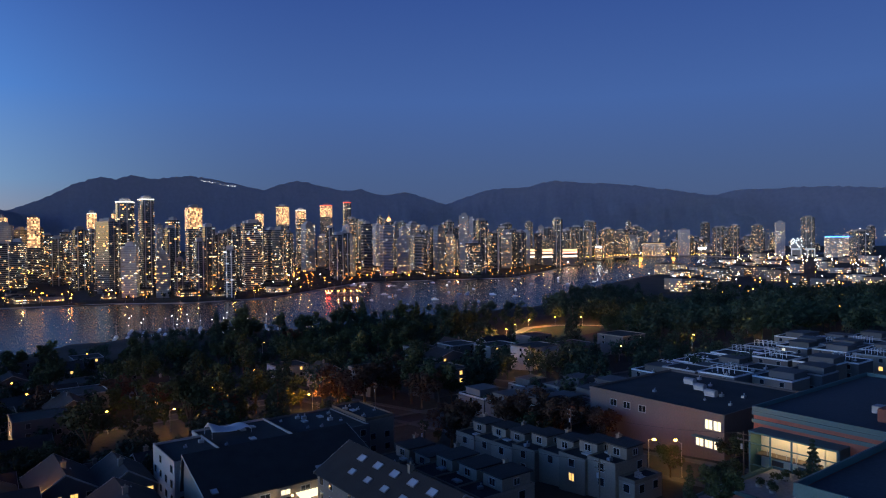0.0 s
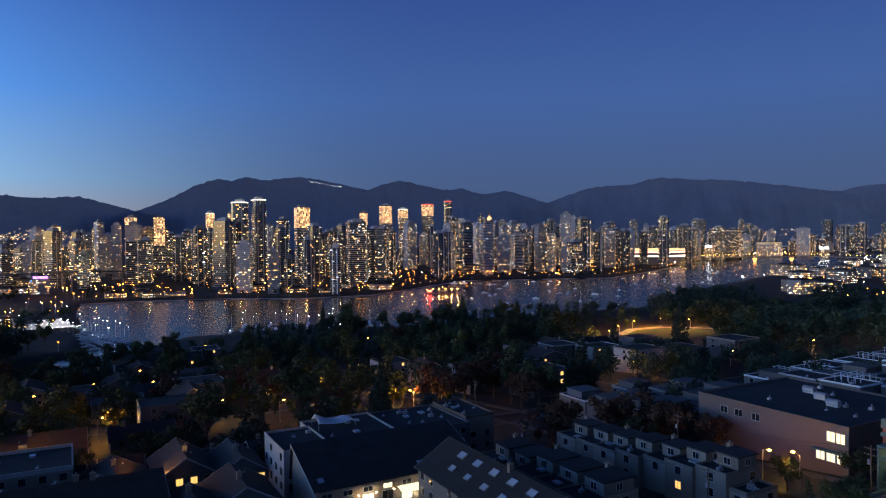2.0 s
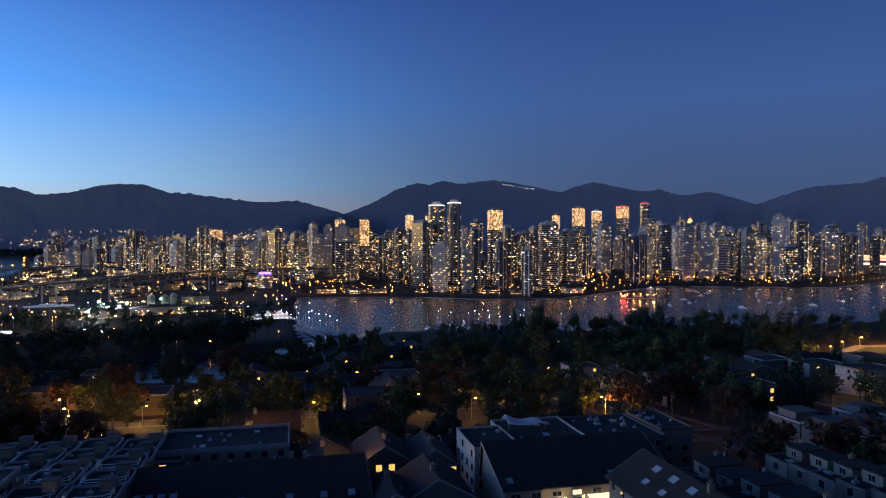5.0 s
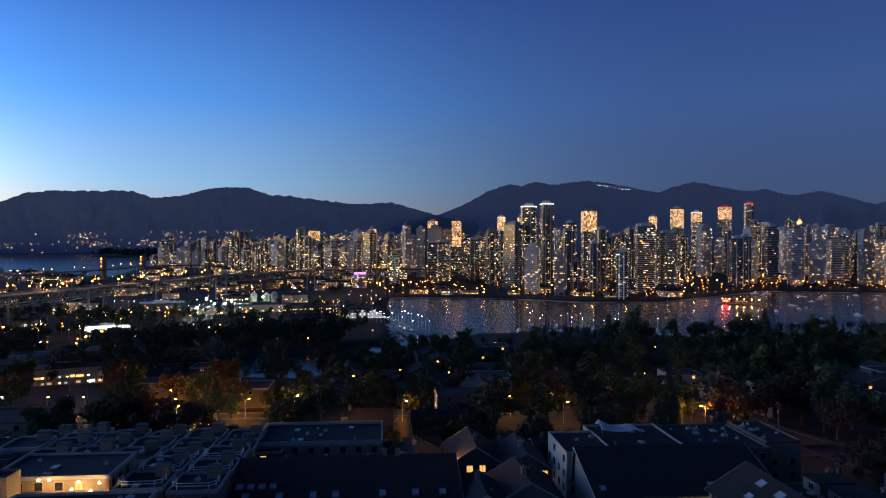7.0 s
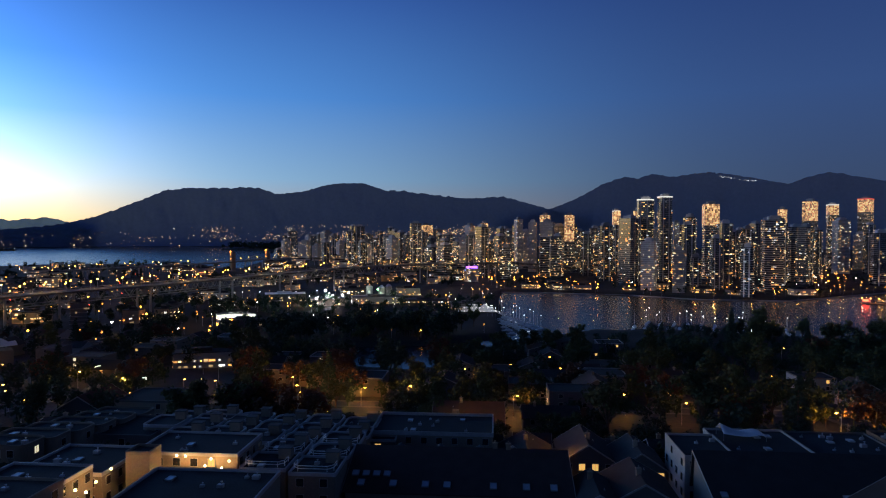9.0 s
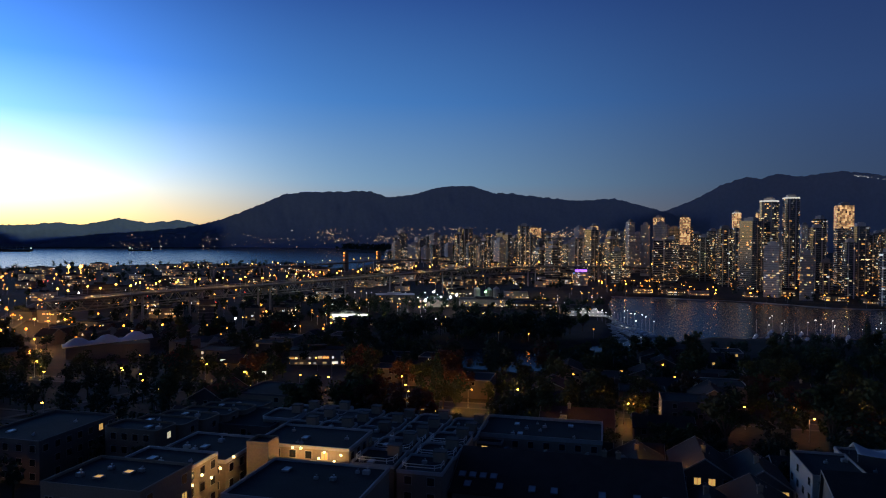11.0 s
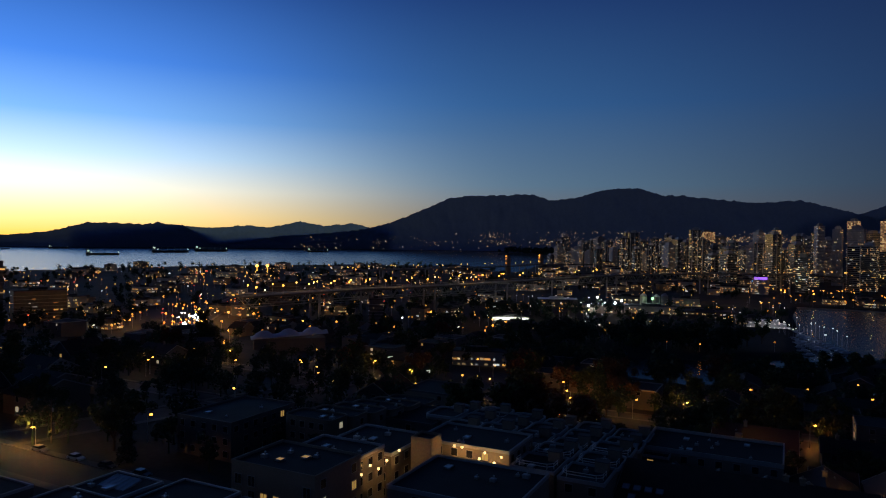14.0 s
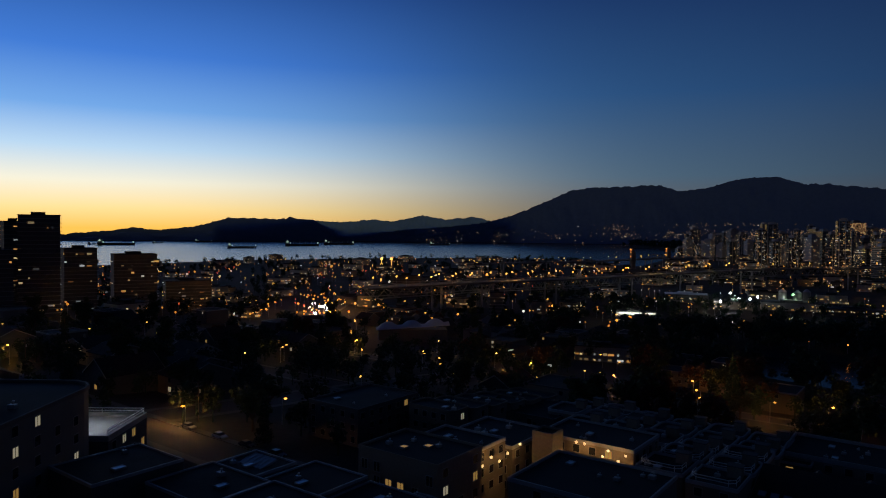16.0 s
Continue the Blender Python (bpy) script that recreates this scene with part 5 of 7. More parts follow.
road("road_1", [(87.5, 20), (87.5, 110), (87.5, 230)], 8, "asphalt street running down the hill with kerbs")
road("road_2", [(-300, 66), (-150, 66), (-62, 64)], 9, "asphalt avenue lit orange by a street lamp")
road("road_3", [(-260, 130), (-70, 128), (75, 128), (180, 128)], 8, "asphalt avenue across the slope")
road("road_4", [(-330, 185), (-60, 184), (60, 184), (260, 184)], 8, "asphalt avenue at the foot of the slope")
road("road_5", [(-120, 70), (-125, 190), (-160, 270)], 9, "asphalt street running down the hill")
road("road_6", [(-235, 140), (-300, 270), (-380, 380), (-470, 520)], 16, "broad lamplit street full of traffic")
road("road_7", [(130, 60), (134, 230), (230, 300)], 8, "asphalt street running down to the park")

TAKEN = []
slope = random.Random(5)


def free(e, n, r):
    if any((e - a) ** 2 + (n - b) ** 2 < (r + c) ** 2 for a, b, c in TAKEN):
        return False
    TAKEN.append((e, n, r))
    return True


LAMP_SPOTS = ((9.5, 106, 1500), (33, 175, 1500), (44, 164, 900), (63, 194, 3500), (73, 211, 3500), (75, 154, 5000), (128, 316, 0), (148, 153, 3000), (83.5, 62, 600), (84.2, 57, 600), (399, 167, 6000), (378, 174, 0), (383, 207, 0), (280, 157, 3000), (230, 151, 3000), (190, 153, 0),
                (301, 180, 0), (5, 171, 3500), (-35, 180, 3500), (-79, 191, 4000), (-52, 182, 3500), (-5, 135, 1500), (-7, 136, 0), (-171, 144, 3500), (-178, 185, 3500), (-167, 221, 4500), (-128, 203, 4500), (-252, 263, 4000), (-333, 157, 4000), (-197, 76, 4000), (-99, 101, 0),
                (-174, 148, 0), (-254, 265, 3000), (-60, 203, 4500), (66, 117, 900))
for e, n, w in LAMP_SPOTS:
    TAKEN += [(e, n, 5)] + [(e * k, n * k, 5.5) for k in (0.96, 0.92, 0.88, 0.84)]
for e in range(-330, 331, 9):
    for n in (128, 184):
        TAKEN.append((e, n, 5))
for k in range(20):
    TAKEN += [(262, 262, 40), (225, 222, 24), (245, 240, 30)] if k == 0 else []
    TAKEN += [(-235 - k * 12, 140 + k * 19, 12), (87.5, 100 + k * 7, 6), (-122, 70 + k * 7, 7), (132, 60 + k * 9, 6)]



def keep_open(bearing, d0, d1, room):
    """No house or tree on the plan along this bearing."""
    for k in range(int((d1 - d0) / (room * 0.8)) + 1):
        p = polar(bearing, d0 + k * room * 0.8)
        TAKEN.append(((0.8 * p.x + 0.6 * p.y) / UNIT, (-0.6 * p.x + 0.8 * p.y) / UNIT, room))


for b in (82.2, 83.4, 84.6, 85.6):
    keep_open(b, 405, 575, 8)
for b in (73.4, 75, 77, 78.6):
    keep_open(b, 305, 375, 8)


# openings that show the pond, the inn and the tour boat
for b in (37.4, 38.2, 39.0):
    keep_open(b, 330, 535, 6)
for b in (59.2, 60.4, 61.4):
    keep_open(b, 190, 314, 6.5)
for b in (47.0, 47.8, 43.1, 43.7):
    keep_open(b, 245, 345, 5.5)


def slope_house(e, n, small, lit):
    p = city(e, n)
    if not on_land(p.x, p.y, 25):
        return
    w, l = slope.uniform(8, 14), slope.uniform(9, 13)
    wall = slope.choice((STUCCO, GREYW, WHITE, PINK, GREYW))
    if slope.random() < 0.5:
        gable_building(e - w / 2, e + w / 2, n - l / 2, n + l / 2, slope.uniform(5, 6.5), slope.uniform(7.8, 9.5), slope.choice("en"), "gabled house among trees on the slope", wall=wall, roof=slope.choice((SHINGLE, BROWNROOF, SHINGLE)),
                       facings=(0,) if small else (0, 3), lit=lit, rnd=slope, group="slope houses", gap=7.4, vents=0, chimneys=slope.choice((0, 1)))
    else:
        flat_building(e - w / 2, e + w / 2, n - l / 2, n + l / 2, h=slope.uniform(6, 9), label="flat-roofed house among trees on the slope", wall=wall, facings=(0,) if small else (0, 3), lit=lit, rnd=slope,
                      group="slope houses", vents=0, skylights=0, gap=7.4, cap=slope.choice((GREYW, WHITE, STUCCO)), tall=0.4)


# stepped townhouses with white pergolas and parapets to the east
for i in range(10):
    for j in range(5):
        e, n = 140 + i * 9.0 + j * 3, 74 + j * 11.5 + (i % 2) * 2
        if slope.random() < 0.9 and free(e, n, 4.0):
            t, (x0, x1, y0, y1, h) = flat_building(e - 3.9, e + 3.9, n - 4.4, n + 4.4, h=slope.uniform(4.6, 7.4), label="townhouse with stepped roof, white parapet and pergola", wall=slope.choice((GREYW, GREYW, STUCCO, PINK)), cap=slope.choice((PALECAP, RAILWHITE, WHITE)),
                                                   roof=TAR, facings=(3,), lit=0.08, rnd=slope, group="stepped townhouses", vents=1, skylights=0, gap=5.0, tall=0.35)
            kind = slope.random()
            if kind < 0.4:
                bm = bmesh.new()
                box(bm, x0 + 2.5, x1 - 0.6, y0 + 0.6, y1 - 4, h, h + 2.0)
                box(bm, x0 + 2.2, x1 - 0.3, y0 + 0.3, y1 - 3.7, h + 2.0, h + 2.2)
                part("roof_pavilion", bm, GREYW, t)
            elif kind < 0.8:
                bm = bmesh.new()
                for y in (-3, -1, 1, 3):
                    for x in (-2.6, 0.2):
                        rod(bm, (x, y, h), (x, y, h + 2.1), 0.09, 0.09, 4)
                    box(bm, -3.2, 0.8, y - 0.12, y + 0.12, h + 2.1, h + 2.3)
                part("pergola", bm, RAILWHITE, t, kind="stuff")
for i in range(5):
    for j in range(3):
        e, n = 97 + i * 7.6 + j * 1.5, 97 + j * 11 + (i % 2) * 1.2
        if free(e, n, 3.6):
            t, (x0, x1, y0, y1, h) = flat_building(e - 3.4, e + 3.4, n - 4.4, n + 4.4, h=slope.uniform(4.4, 6.2), label="grey townhouse with a roof pavilion and pale trim", wall=slope.choice((GREYW, PINK, GREYW)), cap=PALECAP, facings=(0, 3), lit=0.06, rnd=slope,
                                                   group="grey townhouses", vents=1, skylights=1, gap=3.6, tall=0.3)
            bm = bmesh.new()
            box(bm, x0 + 1.5, x1 - 0.6, y0 + 3.5, y1 - 2, h, h + 2.0)
            box(bm, x0 + 1.2, x1 - 0.3, y0 + 3.2, y1 - 1.7, h + 2.0, h + 2.2)
            part("roof_pavilion", bm, GREYW, t)

for i in range(9):
    e, n = -9 + i * 7.8 + slope.uniform(-0.8, 0.8), 121 + slope.uniform(-1.5, 1.5)
    TAKEN.append((e, n, 3.5))
    gable_building(e - 3, e + 3, n - 3.8, n + 3.8, slope.uniform(3.4, 4.4), slope.uniform(5.2, 6.6), slope.choice("ne"), "small dark gabled house with pale bargeboards", wall=slope.choice((GREYW, PINK, GREYW)), roof=slope.choice((SHINGLE, BROWNROOF)),
                   trim=PALECAP, facings=(0,), lit=0.12, rnd=slope, group="slope houses", gap=3.4, vents=0, chimneys=slope.choice((0, 1)))
TAKEN.append((12.5, 152, 8))
gable_building(6.5, 18.5, 149, 158, 4.4, 6.4, "e", "cream stucco house glowing orange under a street lamp", wall=STUCCO, roof=BROWNROOF, facings=(0, 3), lit=0.3, rnd=slope, group="slope houses", gap=4.5, vents=0, chimneys=1)

for _ in range(900):
    n = slope.uniform(116, 330)
    e = slope.uniform(-330, 230)
    if e > 90 and n < 150 or (-80 < e < 66 and n < 126) or (e > 60 and n > 230):
        continue
    if sum(1 for t in TAKEN if t[2] == 7.5) < 88 and free(e, n, 7.5):
        slope_house(e, n, n > 180, 0.25)
for i in range(11):
    e, n = -72 + i * 12.6 + slope.uniform(-1.5, 1.5), 114 + slope.uniform(-3, 5)
    if free(e, n, 5.2):
        slope_house(e, n, True, 0.2)
for _ in range(500):
    e, n = slope.uniform(-330, -92), slope.uniform(-20, 116)
    if -125 < e and n < 84 or 56 < n < 76:
        continue
    if sum(1 for t in TAKEN if t[2] == 7.6) < 50 and free(e, n, 7.6):
        slope_house(e, n, False, 0.2)


# trees
woods = random.Random(11)


def scatter_trees(count, e0, e1, n0, n1, kinds, s0, s1, room=2.2):
    made = 0
    for _ in range(count * 6):
        if made >= count:
            break
        e, n = woods.uniform(e0, e1), woods.uniform(n0, n1)
        p = city(e, n)
        if on_land(p.x, p.y, 4) and free(e, n, room):
            tree(woods.choice(kinds), p.x, p.y, woods.uniform(s0, s1), woods)
            made += 1


scatter_trees(34, -60, 80, 118, 205, ("round", "tall", "round"), 0.45, 0.8, 1.6)
scatter_trees(46, -70, 130, 135, 215, ("round", "round", "tall", "red", "conifer"), 0.85, 1.35)
scatter_trees(60, -120, 180, 215, 330, ("round", "round", "tall", "conifer", "red"), 0.9, 1.5)
scatter_trees(60, 120, 260, 190, 420, ("round", "round", "conifer", "tall"), 1.0, 1.6)
scatter_trees(46, -330, -90, 80, 330, ("round", "conifer", "tall", "red"), 0.8, 1.4)
scatter_trees(16, -300, -130, -30, 60, ("round", "conifer", "tall"), 1.2, 1.8)
for e, n, kind, s in ((86, 40, "conifer", 0.55), (72, 43.5, "round", 0.7), (68, 45, "conifer", 0.6), (84, 50, "round", 0.5), (93, 88, "red", 1.0), (88, 84, "red", 0.95), (91, 77, "red", 0.9), (84, 92, "red", 1.0), (82, 84, "round", 0.8), (90, 93, "red", 1.1), (75, 98, "red", 1.0), (80, 101, "red", 0.9),
                      (92, 54, "round", 0.55), (83, 58, "round", 0.55), (45, 152, "tall", 1.5), (52, 158, "round", 1.5), (80, 150, "red", 1.5), (92, 158, "red", 1.3), (66, 168, "round", 1.3), (60, 140, "conifer", 1.3), (-50, 140, "red", 1.4),
                      (-38, 134, "red", 1.3), (-62, 134, "round", 1.2), (-28, 84, "tall", 0.5), (-100, 78, "round", 0.8), (-118, 80, "round", 0.9), (-92, 74, "conifer", 0.6), (-130, 84, "round", 1.0), (0, 133, "round", 0.7), (-14, 134, "tall", 0.6), (24, 146, "round", 1.3)):
    p = city(e, n)
    tree(kind, p.x, p.y, s, woods)


def far_wood(bearing0, bearing1, d0, d1, count, tall, label):
    """A wood too far off to count its trees."""
    bm = bmesh.new()
    for _ in range(count):
        p = polar(woods.uniform(bearing0, bearing1), math.sqrt(woods.uniform(d0 * d0, d1 * d1)))
        if not on_land(p.x, p.y, 4):
            continue
        e, n = (0.8 * p.x + 0.6 * p.y) / UNIT, (-0.6 * p.x + 0.8 * p.y) / UNIT
        if any(c >= 4 and (e - a) ** 2 + (n - b) ** 2 < (c - 1.5) ** 2 for a, b, c in TAKEN):
            continue
        z, h = land(p.x, p.y), tall * woods.uniform(0.6, 1.25)
        rod(bm, (p.x, p.y, z - 1), (p.x, p.y, z + h * 0.6), 0.3, 0.15, 4)
        leaf_cloud(bm, [((p.x + woods.gauss(0, h * 0.12), p.y + woods.gauss(0, h * 0.12), z + h * woods.uniform(0.35, 0.9)), h * woods.uniform(0.18, 0.3)) for _ in range(6)], 26, 0.8 * tall / 12, woods)
    part("woodland", bm, LEAF_DARK, None, label, "stuff")["category"] = "trees"


for e, n in ((-72, 292), (-42, 298), (-20, 300), (-8, 296), (4, 304), (16, 312), (28, 322), (40, 330), (-75, 280), (-85, 290), (-95, 300), (-12, 284), (8, 288), (24, 300), (36, 312), (-70, 350), (-60, 362),
             (-50, 372), (-40, 384), (-30, 392), (-20, 402), (-10, 414), (-80, 342), (-90, 336), (-64, 372), (-44, 400)):
    p = city(e + woods.uniform(-2, 2), n + woods.uniform(-2, 2))
    if on_land(p.x, p.y, 2):
        tree(woods.choice(("round", "tall", "round")), p.x, p.y, woods.uniform(1.0, 1.4), woods)
far_wood(-36, -14.5, 330, 450, 260, 17, "dark dense woodland beyond the townhouses")
far_wood(-36, -9, 470, 570, 260, 18, "dark dense woodland beside the creek")
far_wood(-36, -20, 560, 800, 150, 13, "dark woodland by the waterfront")
far_wood(-4, 11, 350, 455, 100, 14, "dark shoreline trees beside the park")
far_wood(11, 33, 330, 395, 110, 9, "dark low trees above the marina")
far_wood(34, 66, 330, 620, 170, 13, "dark trees on the island and round the bay")
far_wood(-13, 34, 165, 345, 260, 11, "dark garden trees between the slope houses")
far_wood(34, 72, 160, 285, 170, 10, "dark garden trees above the bay")
far_wood(66, 112, 140, 330, 300, 9, "dark garden trees between the western houses")
for e in range(-190, -60, 6):
    TAKEN += [(e, 60, 6.5), (e, 66, 6.5), (e, 72, 6.5)]
far_wood(8, 32, 130, 180, 110, 7, "dark garden trees above the avenue")
far_wood(-9, 8, 455, 560, 110, 11, "dark trees along the near shore of the creek")
far_wood(-16, -8, 500, 740, 120, 13, "dark trees between the park and the creek")
far_wood(6, 25, 398, 455, 90, 8, "dark shrubs and trees above the marina")
far_wood(-24, 0, 205, 345, 190, 9, "dark garden trees behind the townhouses")
far_wood(86, 108, 175, 330, 200, 8, "dark dense garden trees beyond the lamplit avenue")
far_wood(64, 86, 105, 330, 230, 8, "dark dense garden trees among the western houses")
far_wood(-14, 60, 128, 175, 90, 5, "dark hedges and small trees along the avenue")
far_wood(48.6, 58, 282, 322, 70, 14, "dark trees on the bank of the pond")
far_wood(44.4, 46.4, 285, 322, 22, 16, "tall dark trees on the bank of the pond")
far_wood(35, 41.8, 285, 335, 60, 13, "dark trees where the pond meets the creek")
far_wood(37, 57, 395, 440, 90, 16, "tall dark trees along the island shore")
far_wood(58, 112, 300, 700, 330, 13, "dark street trees among the western houses")
far_wood(58, 112, 700, 1500, 420, 14, "dark line of trees along the beach")
far_wood(40, 57, 800, 1250, 150, 11, "dark trees beyond the island")
far_wood(10, 36, 740, 900, 70, 9, "dark waterfront park trees")
far_wood(-10, 12, 1000, 1120, 60, 9, "dark park trees along the far shore")
far_wood(49, 60, 2250, 3200, 420, 36, "black forested point reaching into the bay")

# the playing field in the park, with its lamplit path
bm = bmesh.new()
ring = []
for i in range(28):
    a = 2 * math.pi * i / 28
    p = polar(-9.4, 418) + Vector((34 * math.cos(a) + 12 * math.sin(a), 48 * math.sin(a), 0))
    ring.append(bm.verts.new((p.x, p.y, land(p.x, p.y) + 0.35)))
bm.faces.new(ring)
part("playing_field", bm, GRASS, None, "open mown grass playing field", "structure")["category"] = "lawn"
FIELD_PATH = ((-4.6, 350), (-5.2, 385), (-6.0, 418), (-7.0, 448), (-9.2, 462), (-11.4, 460), (-13.6, 452))
bm = bmesh.new()
rows = []
for i, (b, d) in enumerate(FIELD_PATH):
    p, q = polar(b + 0.35, d + 2), polar(b - 0.35, d - 4)
    rows.append([bm.verts.new((v.x, v.y, land(v.x, v.y) + 0.4)) for v in (p, q)])
for a, c in zip(rows, rows[1:]):
    bm.faces.new((a[0], a[1], c[1], c[0]))
part("park_path", bm, CONCRETE, None, "pale park path under orange lamps", "structure")["category"] = "path"
for b, d in FIELD_PATH:
    p = polar(b, d)
    street_lamp("sodium", p.x, p.y, woods.uniform(0, 360), watts=5500)

# street lamps that light the ground around them
for e, n, w in LAMP_SPOTS:
    p = city(e, n)
    street_lamp("sodium", p.x, p.y, GRID + woods.choice((0, 90, 180, 270)), watts=w)

# extra lamps added only to brighten the dim roofs on these bearings
for b, d in ((44, 205), (48.5, 240), (53, 190), (57, 225), (62, 205), (66, 240), (51, 160)):
    p = polar(b, d)
    if on_land(p.x, p.y, 8):
        street_lamp("sodium", p.x, p.y, woods.uniform(0, 360), watts=4000)

# lights of farther streets
for b0, b1, d0, d1, count in ((58, 108, 110, 330, 34), (58, 108, 300, 700, 24), (38, 58, 430, 720, 14), (14, 40, 240, 420, 14)):
    for _ in range(count):
        p = polar(woods.uniform(b0, b1), woods.uniform(d0, d1))
        if on_land(p.x, p.y, 8):
            street_lamp("sodium" if d1 < 340 else woods.choice(("far", "far", "far", "white" if 38 <= b0 < 58 else "far")), p.x, p.y, woods.uniform(0, 360))


def far_lights(label, b0, b1, d0, d1, count, glowing, size=0.42):
    """Street lights too far and too many to tell apart, each a post with a burning head."""
    bm = bmesh.new()
    for _ in range(count):
        p = polar(woods.uniform(b0, b1), woods.uniform(d0, d1))
        if not on_land(p.x, p.y, 8):
            continue
        z, tall, r = land(p.x, p.y), woods.uniform(5, 10), size * woods.uniform(0.45, 1.2)
        rod(bm, (p.x, p.y, z - 0.5), (p.x, p.y, z + tall), 0.12, 0.1, 4, 0)
        ball(bm, (p.x, p.y, z + tall), r, 1)
    part("far_street_lights", bm, [METAL, glowing], None, label, "stuff")["category"] = "street lights"


far_lights("orange street lights of the western quarter", 58, 108, 400, 1400, 600, FAR_SODIUM, 0.85)
far_lights("white lights of the western quarter", 58, 108, 420, 1400, 80, DECKLIGHT, 0.8)
far_lights("red tail lamps of distant traffic", 60, 100, 420, 1100, 50, REDLAMP, 0.7)
far_lights("orange street lights on the eastern shore", -34, -18, 700, 1700, 160, FAR_SODIUM, 1.0)
far_lights("white lights on the eastern shore", -34, -9, 900, 2300, 190, DECKLIGHT, 1.4)
far_lights("warm bright lamps of the eastern yards", -32, -6, 1450, 2400, 180, WARMLAMP, 1.8)
far_lights("orange street lights between the towers", -12, 40, 780, 1700, 430, FAR_SODIUM, 0.95)
far_lights("yellow lamps along the waterfront drive", 8, 34, 745, 850, 60, FAR_SODIUM, 0.85)
far_lights("yellow lamps along the far park", -10, 14, 960, 1120, 70, FAR_SODIUM, 1.0)
far_lights("white shopfront lamps at the foot of the towers", -10, 36, 780, 1150, 40, DECKLIGHT, 0.7)
far_lights("orange street lights beyond the island", 36, 58, 740, 1800, 190, FAR_SODIUM, 0.7)
far_lights("orange lamps of the island lanes", 37, 60, 400, 720, 60, FAR_SODIUM, 0.6)
far_lights("white lamps of the island yards", 37, 58, 430, 720, 34, DECKLIGHT, 0.5)
far_lights("glaring lamps over the busy crossing", 82.0, 85.6, 400, 590, 36, FAR_SODIUM, 0.85)
far_lights("white headlamps at the busy crossing", 82.9, 84.7, 410, 500, 15, COOLLAMP, 0.8)
# the crossing full of traffic, its lamps and signs
for b, d, kind, w in ((84.4, 470, "sodium", 40000), (83.6, 500, "sodium", 45000), (82.7, 520, "sodium", 45000), (83.0, 450, "sodium", 40000), (84.9, 490, "sodium", 0), (82.2, 545, "sodium", 0), (83.3, 480, "white", 0), (84.6, 485, "white", 0), (83.9, 455, "white", 0), (82.4, 470, "sodium", 0)):
    p = polar(b, d)
    street_lamp(kind, p.x, p.y, woods.uniform(0, 360), watts=w)
for b in (78.6, 77.8):
    p = polar(b, 1050)
    street_lamp("sodium", p.x, p.y, 0, size=1.5)
    bm = bmesh.new()
    ball(bm, (p.x, p.y, land(p.x, p.y) + 22), 3.0)
    rod(bm, (p.x, p.y, land(p.x, p.y) - 1), (p.x, p.y, land(p.x, p.y) + 20), 0.3, 0.2, 6)
    fl = new("floodlight", mesh_of("floodlight", bm, SODIUM))
    tagged(fl, "pair of glaring orange floodlights on a mast", "floodlight")

p = city(-111, 71.6)
street_lamp("sodium", p.x, p.y, GRID - 60, watts=5500, size=0.72)

# cars
for e, n, c in ((-108, 70.4, "silver"), (-99, 70.4, "white"), (-91.5, 70.2, "dark"), (-84, 70.2, "dark"), (-118, 61.6, "dark"), (84.6, 70, "white"), (84.6, 77, "silver"), (84.6, 90, "dark")):
    p = city(e, n)
    car(p.x, p.y, GRID + (0 if e < 0 else 90), c, False)
for k in range(24):
    e, n = -262 - (k % 12) * 15 + woods.uniform(-2, 2), 195 + (k % 12) * 24
    side = 4 if k < 12 else -4
    p = city(e + side, n + side * 0.5)
    car(p.x, p.y, GRID + (-58 if k < 12 else 122), woods.choice(("silver", "white", "dark")), True)

# ---- bridges, island, shore, boats, hillside ----
far = random.Random(31)


def low_block(p, turn, w, l, h, label, lit, roof=None, wall=None, name="low_building", group="low city blocks"):
    t = thing(name, p, turn, label, "building", group)
    bm = bmesh.new()
    box(bm, -w / 2, w / 2, -l / 2, l / 2, -4, h)
    part("wall", bm, wall or far.choice((GREYW, CONCRETE, STUCCO, WHITE)), t)
    bm = bmesh.new()
    box(bm, -w / 2 - 0.3, w / 2 + 0.3, -l / 2 - 0.3, l / 2 + 0.3, h, h + 0.5)
    box(bm, -w * 0.2, w * 0.15, -l * 0.2, l * 0.2, h + 0.5, h + 2.4)
    part("roof", bm, roof or TAR, t)
    bm = bmesh.new()
    lit_windows(bm, w, l, h, 2.0 * lit, far, z0=0.6)
    if bm.verts:
        part("lit_window", bm, [WARM, PALE, COOL], t, kind="stuff")
    else:
        bm.free()
    return t


def strew_blocks(count, b0, b1, d0, d1, h0, h1, w0, w1, label, lit, margin=14):
    spots = []
    for _ in range(count * 8):
        if len(spots) >= count:
            return
        b, d = far.uniform(b0, b1), far.uniform(d0, d1)
        p = polar(b, d)
        if 81.5 < b < 86.3 and d < 600:
            continue
        if on_land(p.x, p.y, margin) and all((p - q).length > w1 * 1.05 for q in spots):
            spots.append(p)
            w = far.uniform(w0, w1)
            low_block(Vector((p.x, p.y, land(p.x, p.y))), GRID + far.choice((0, 0, 90)), w, far.uniform(0.6, 1) * w, far.uniform(h0, h1), label, lit)


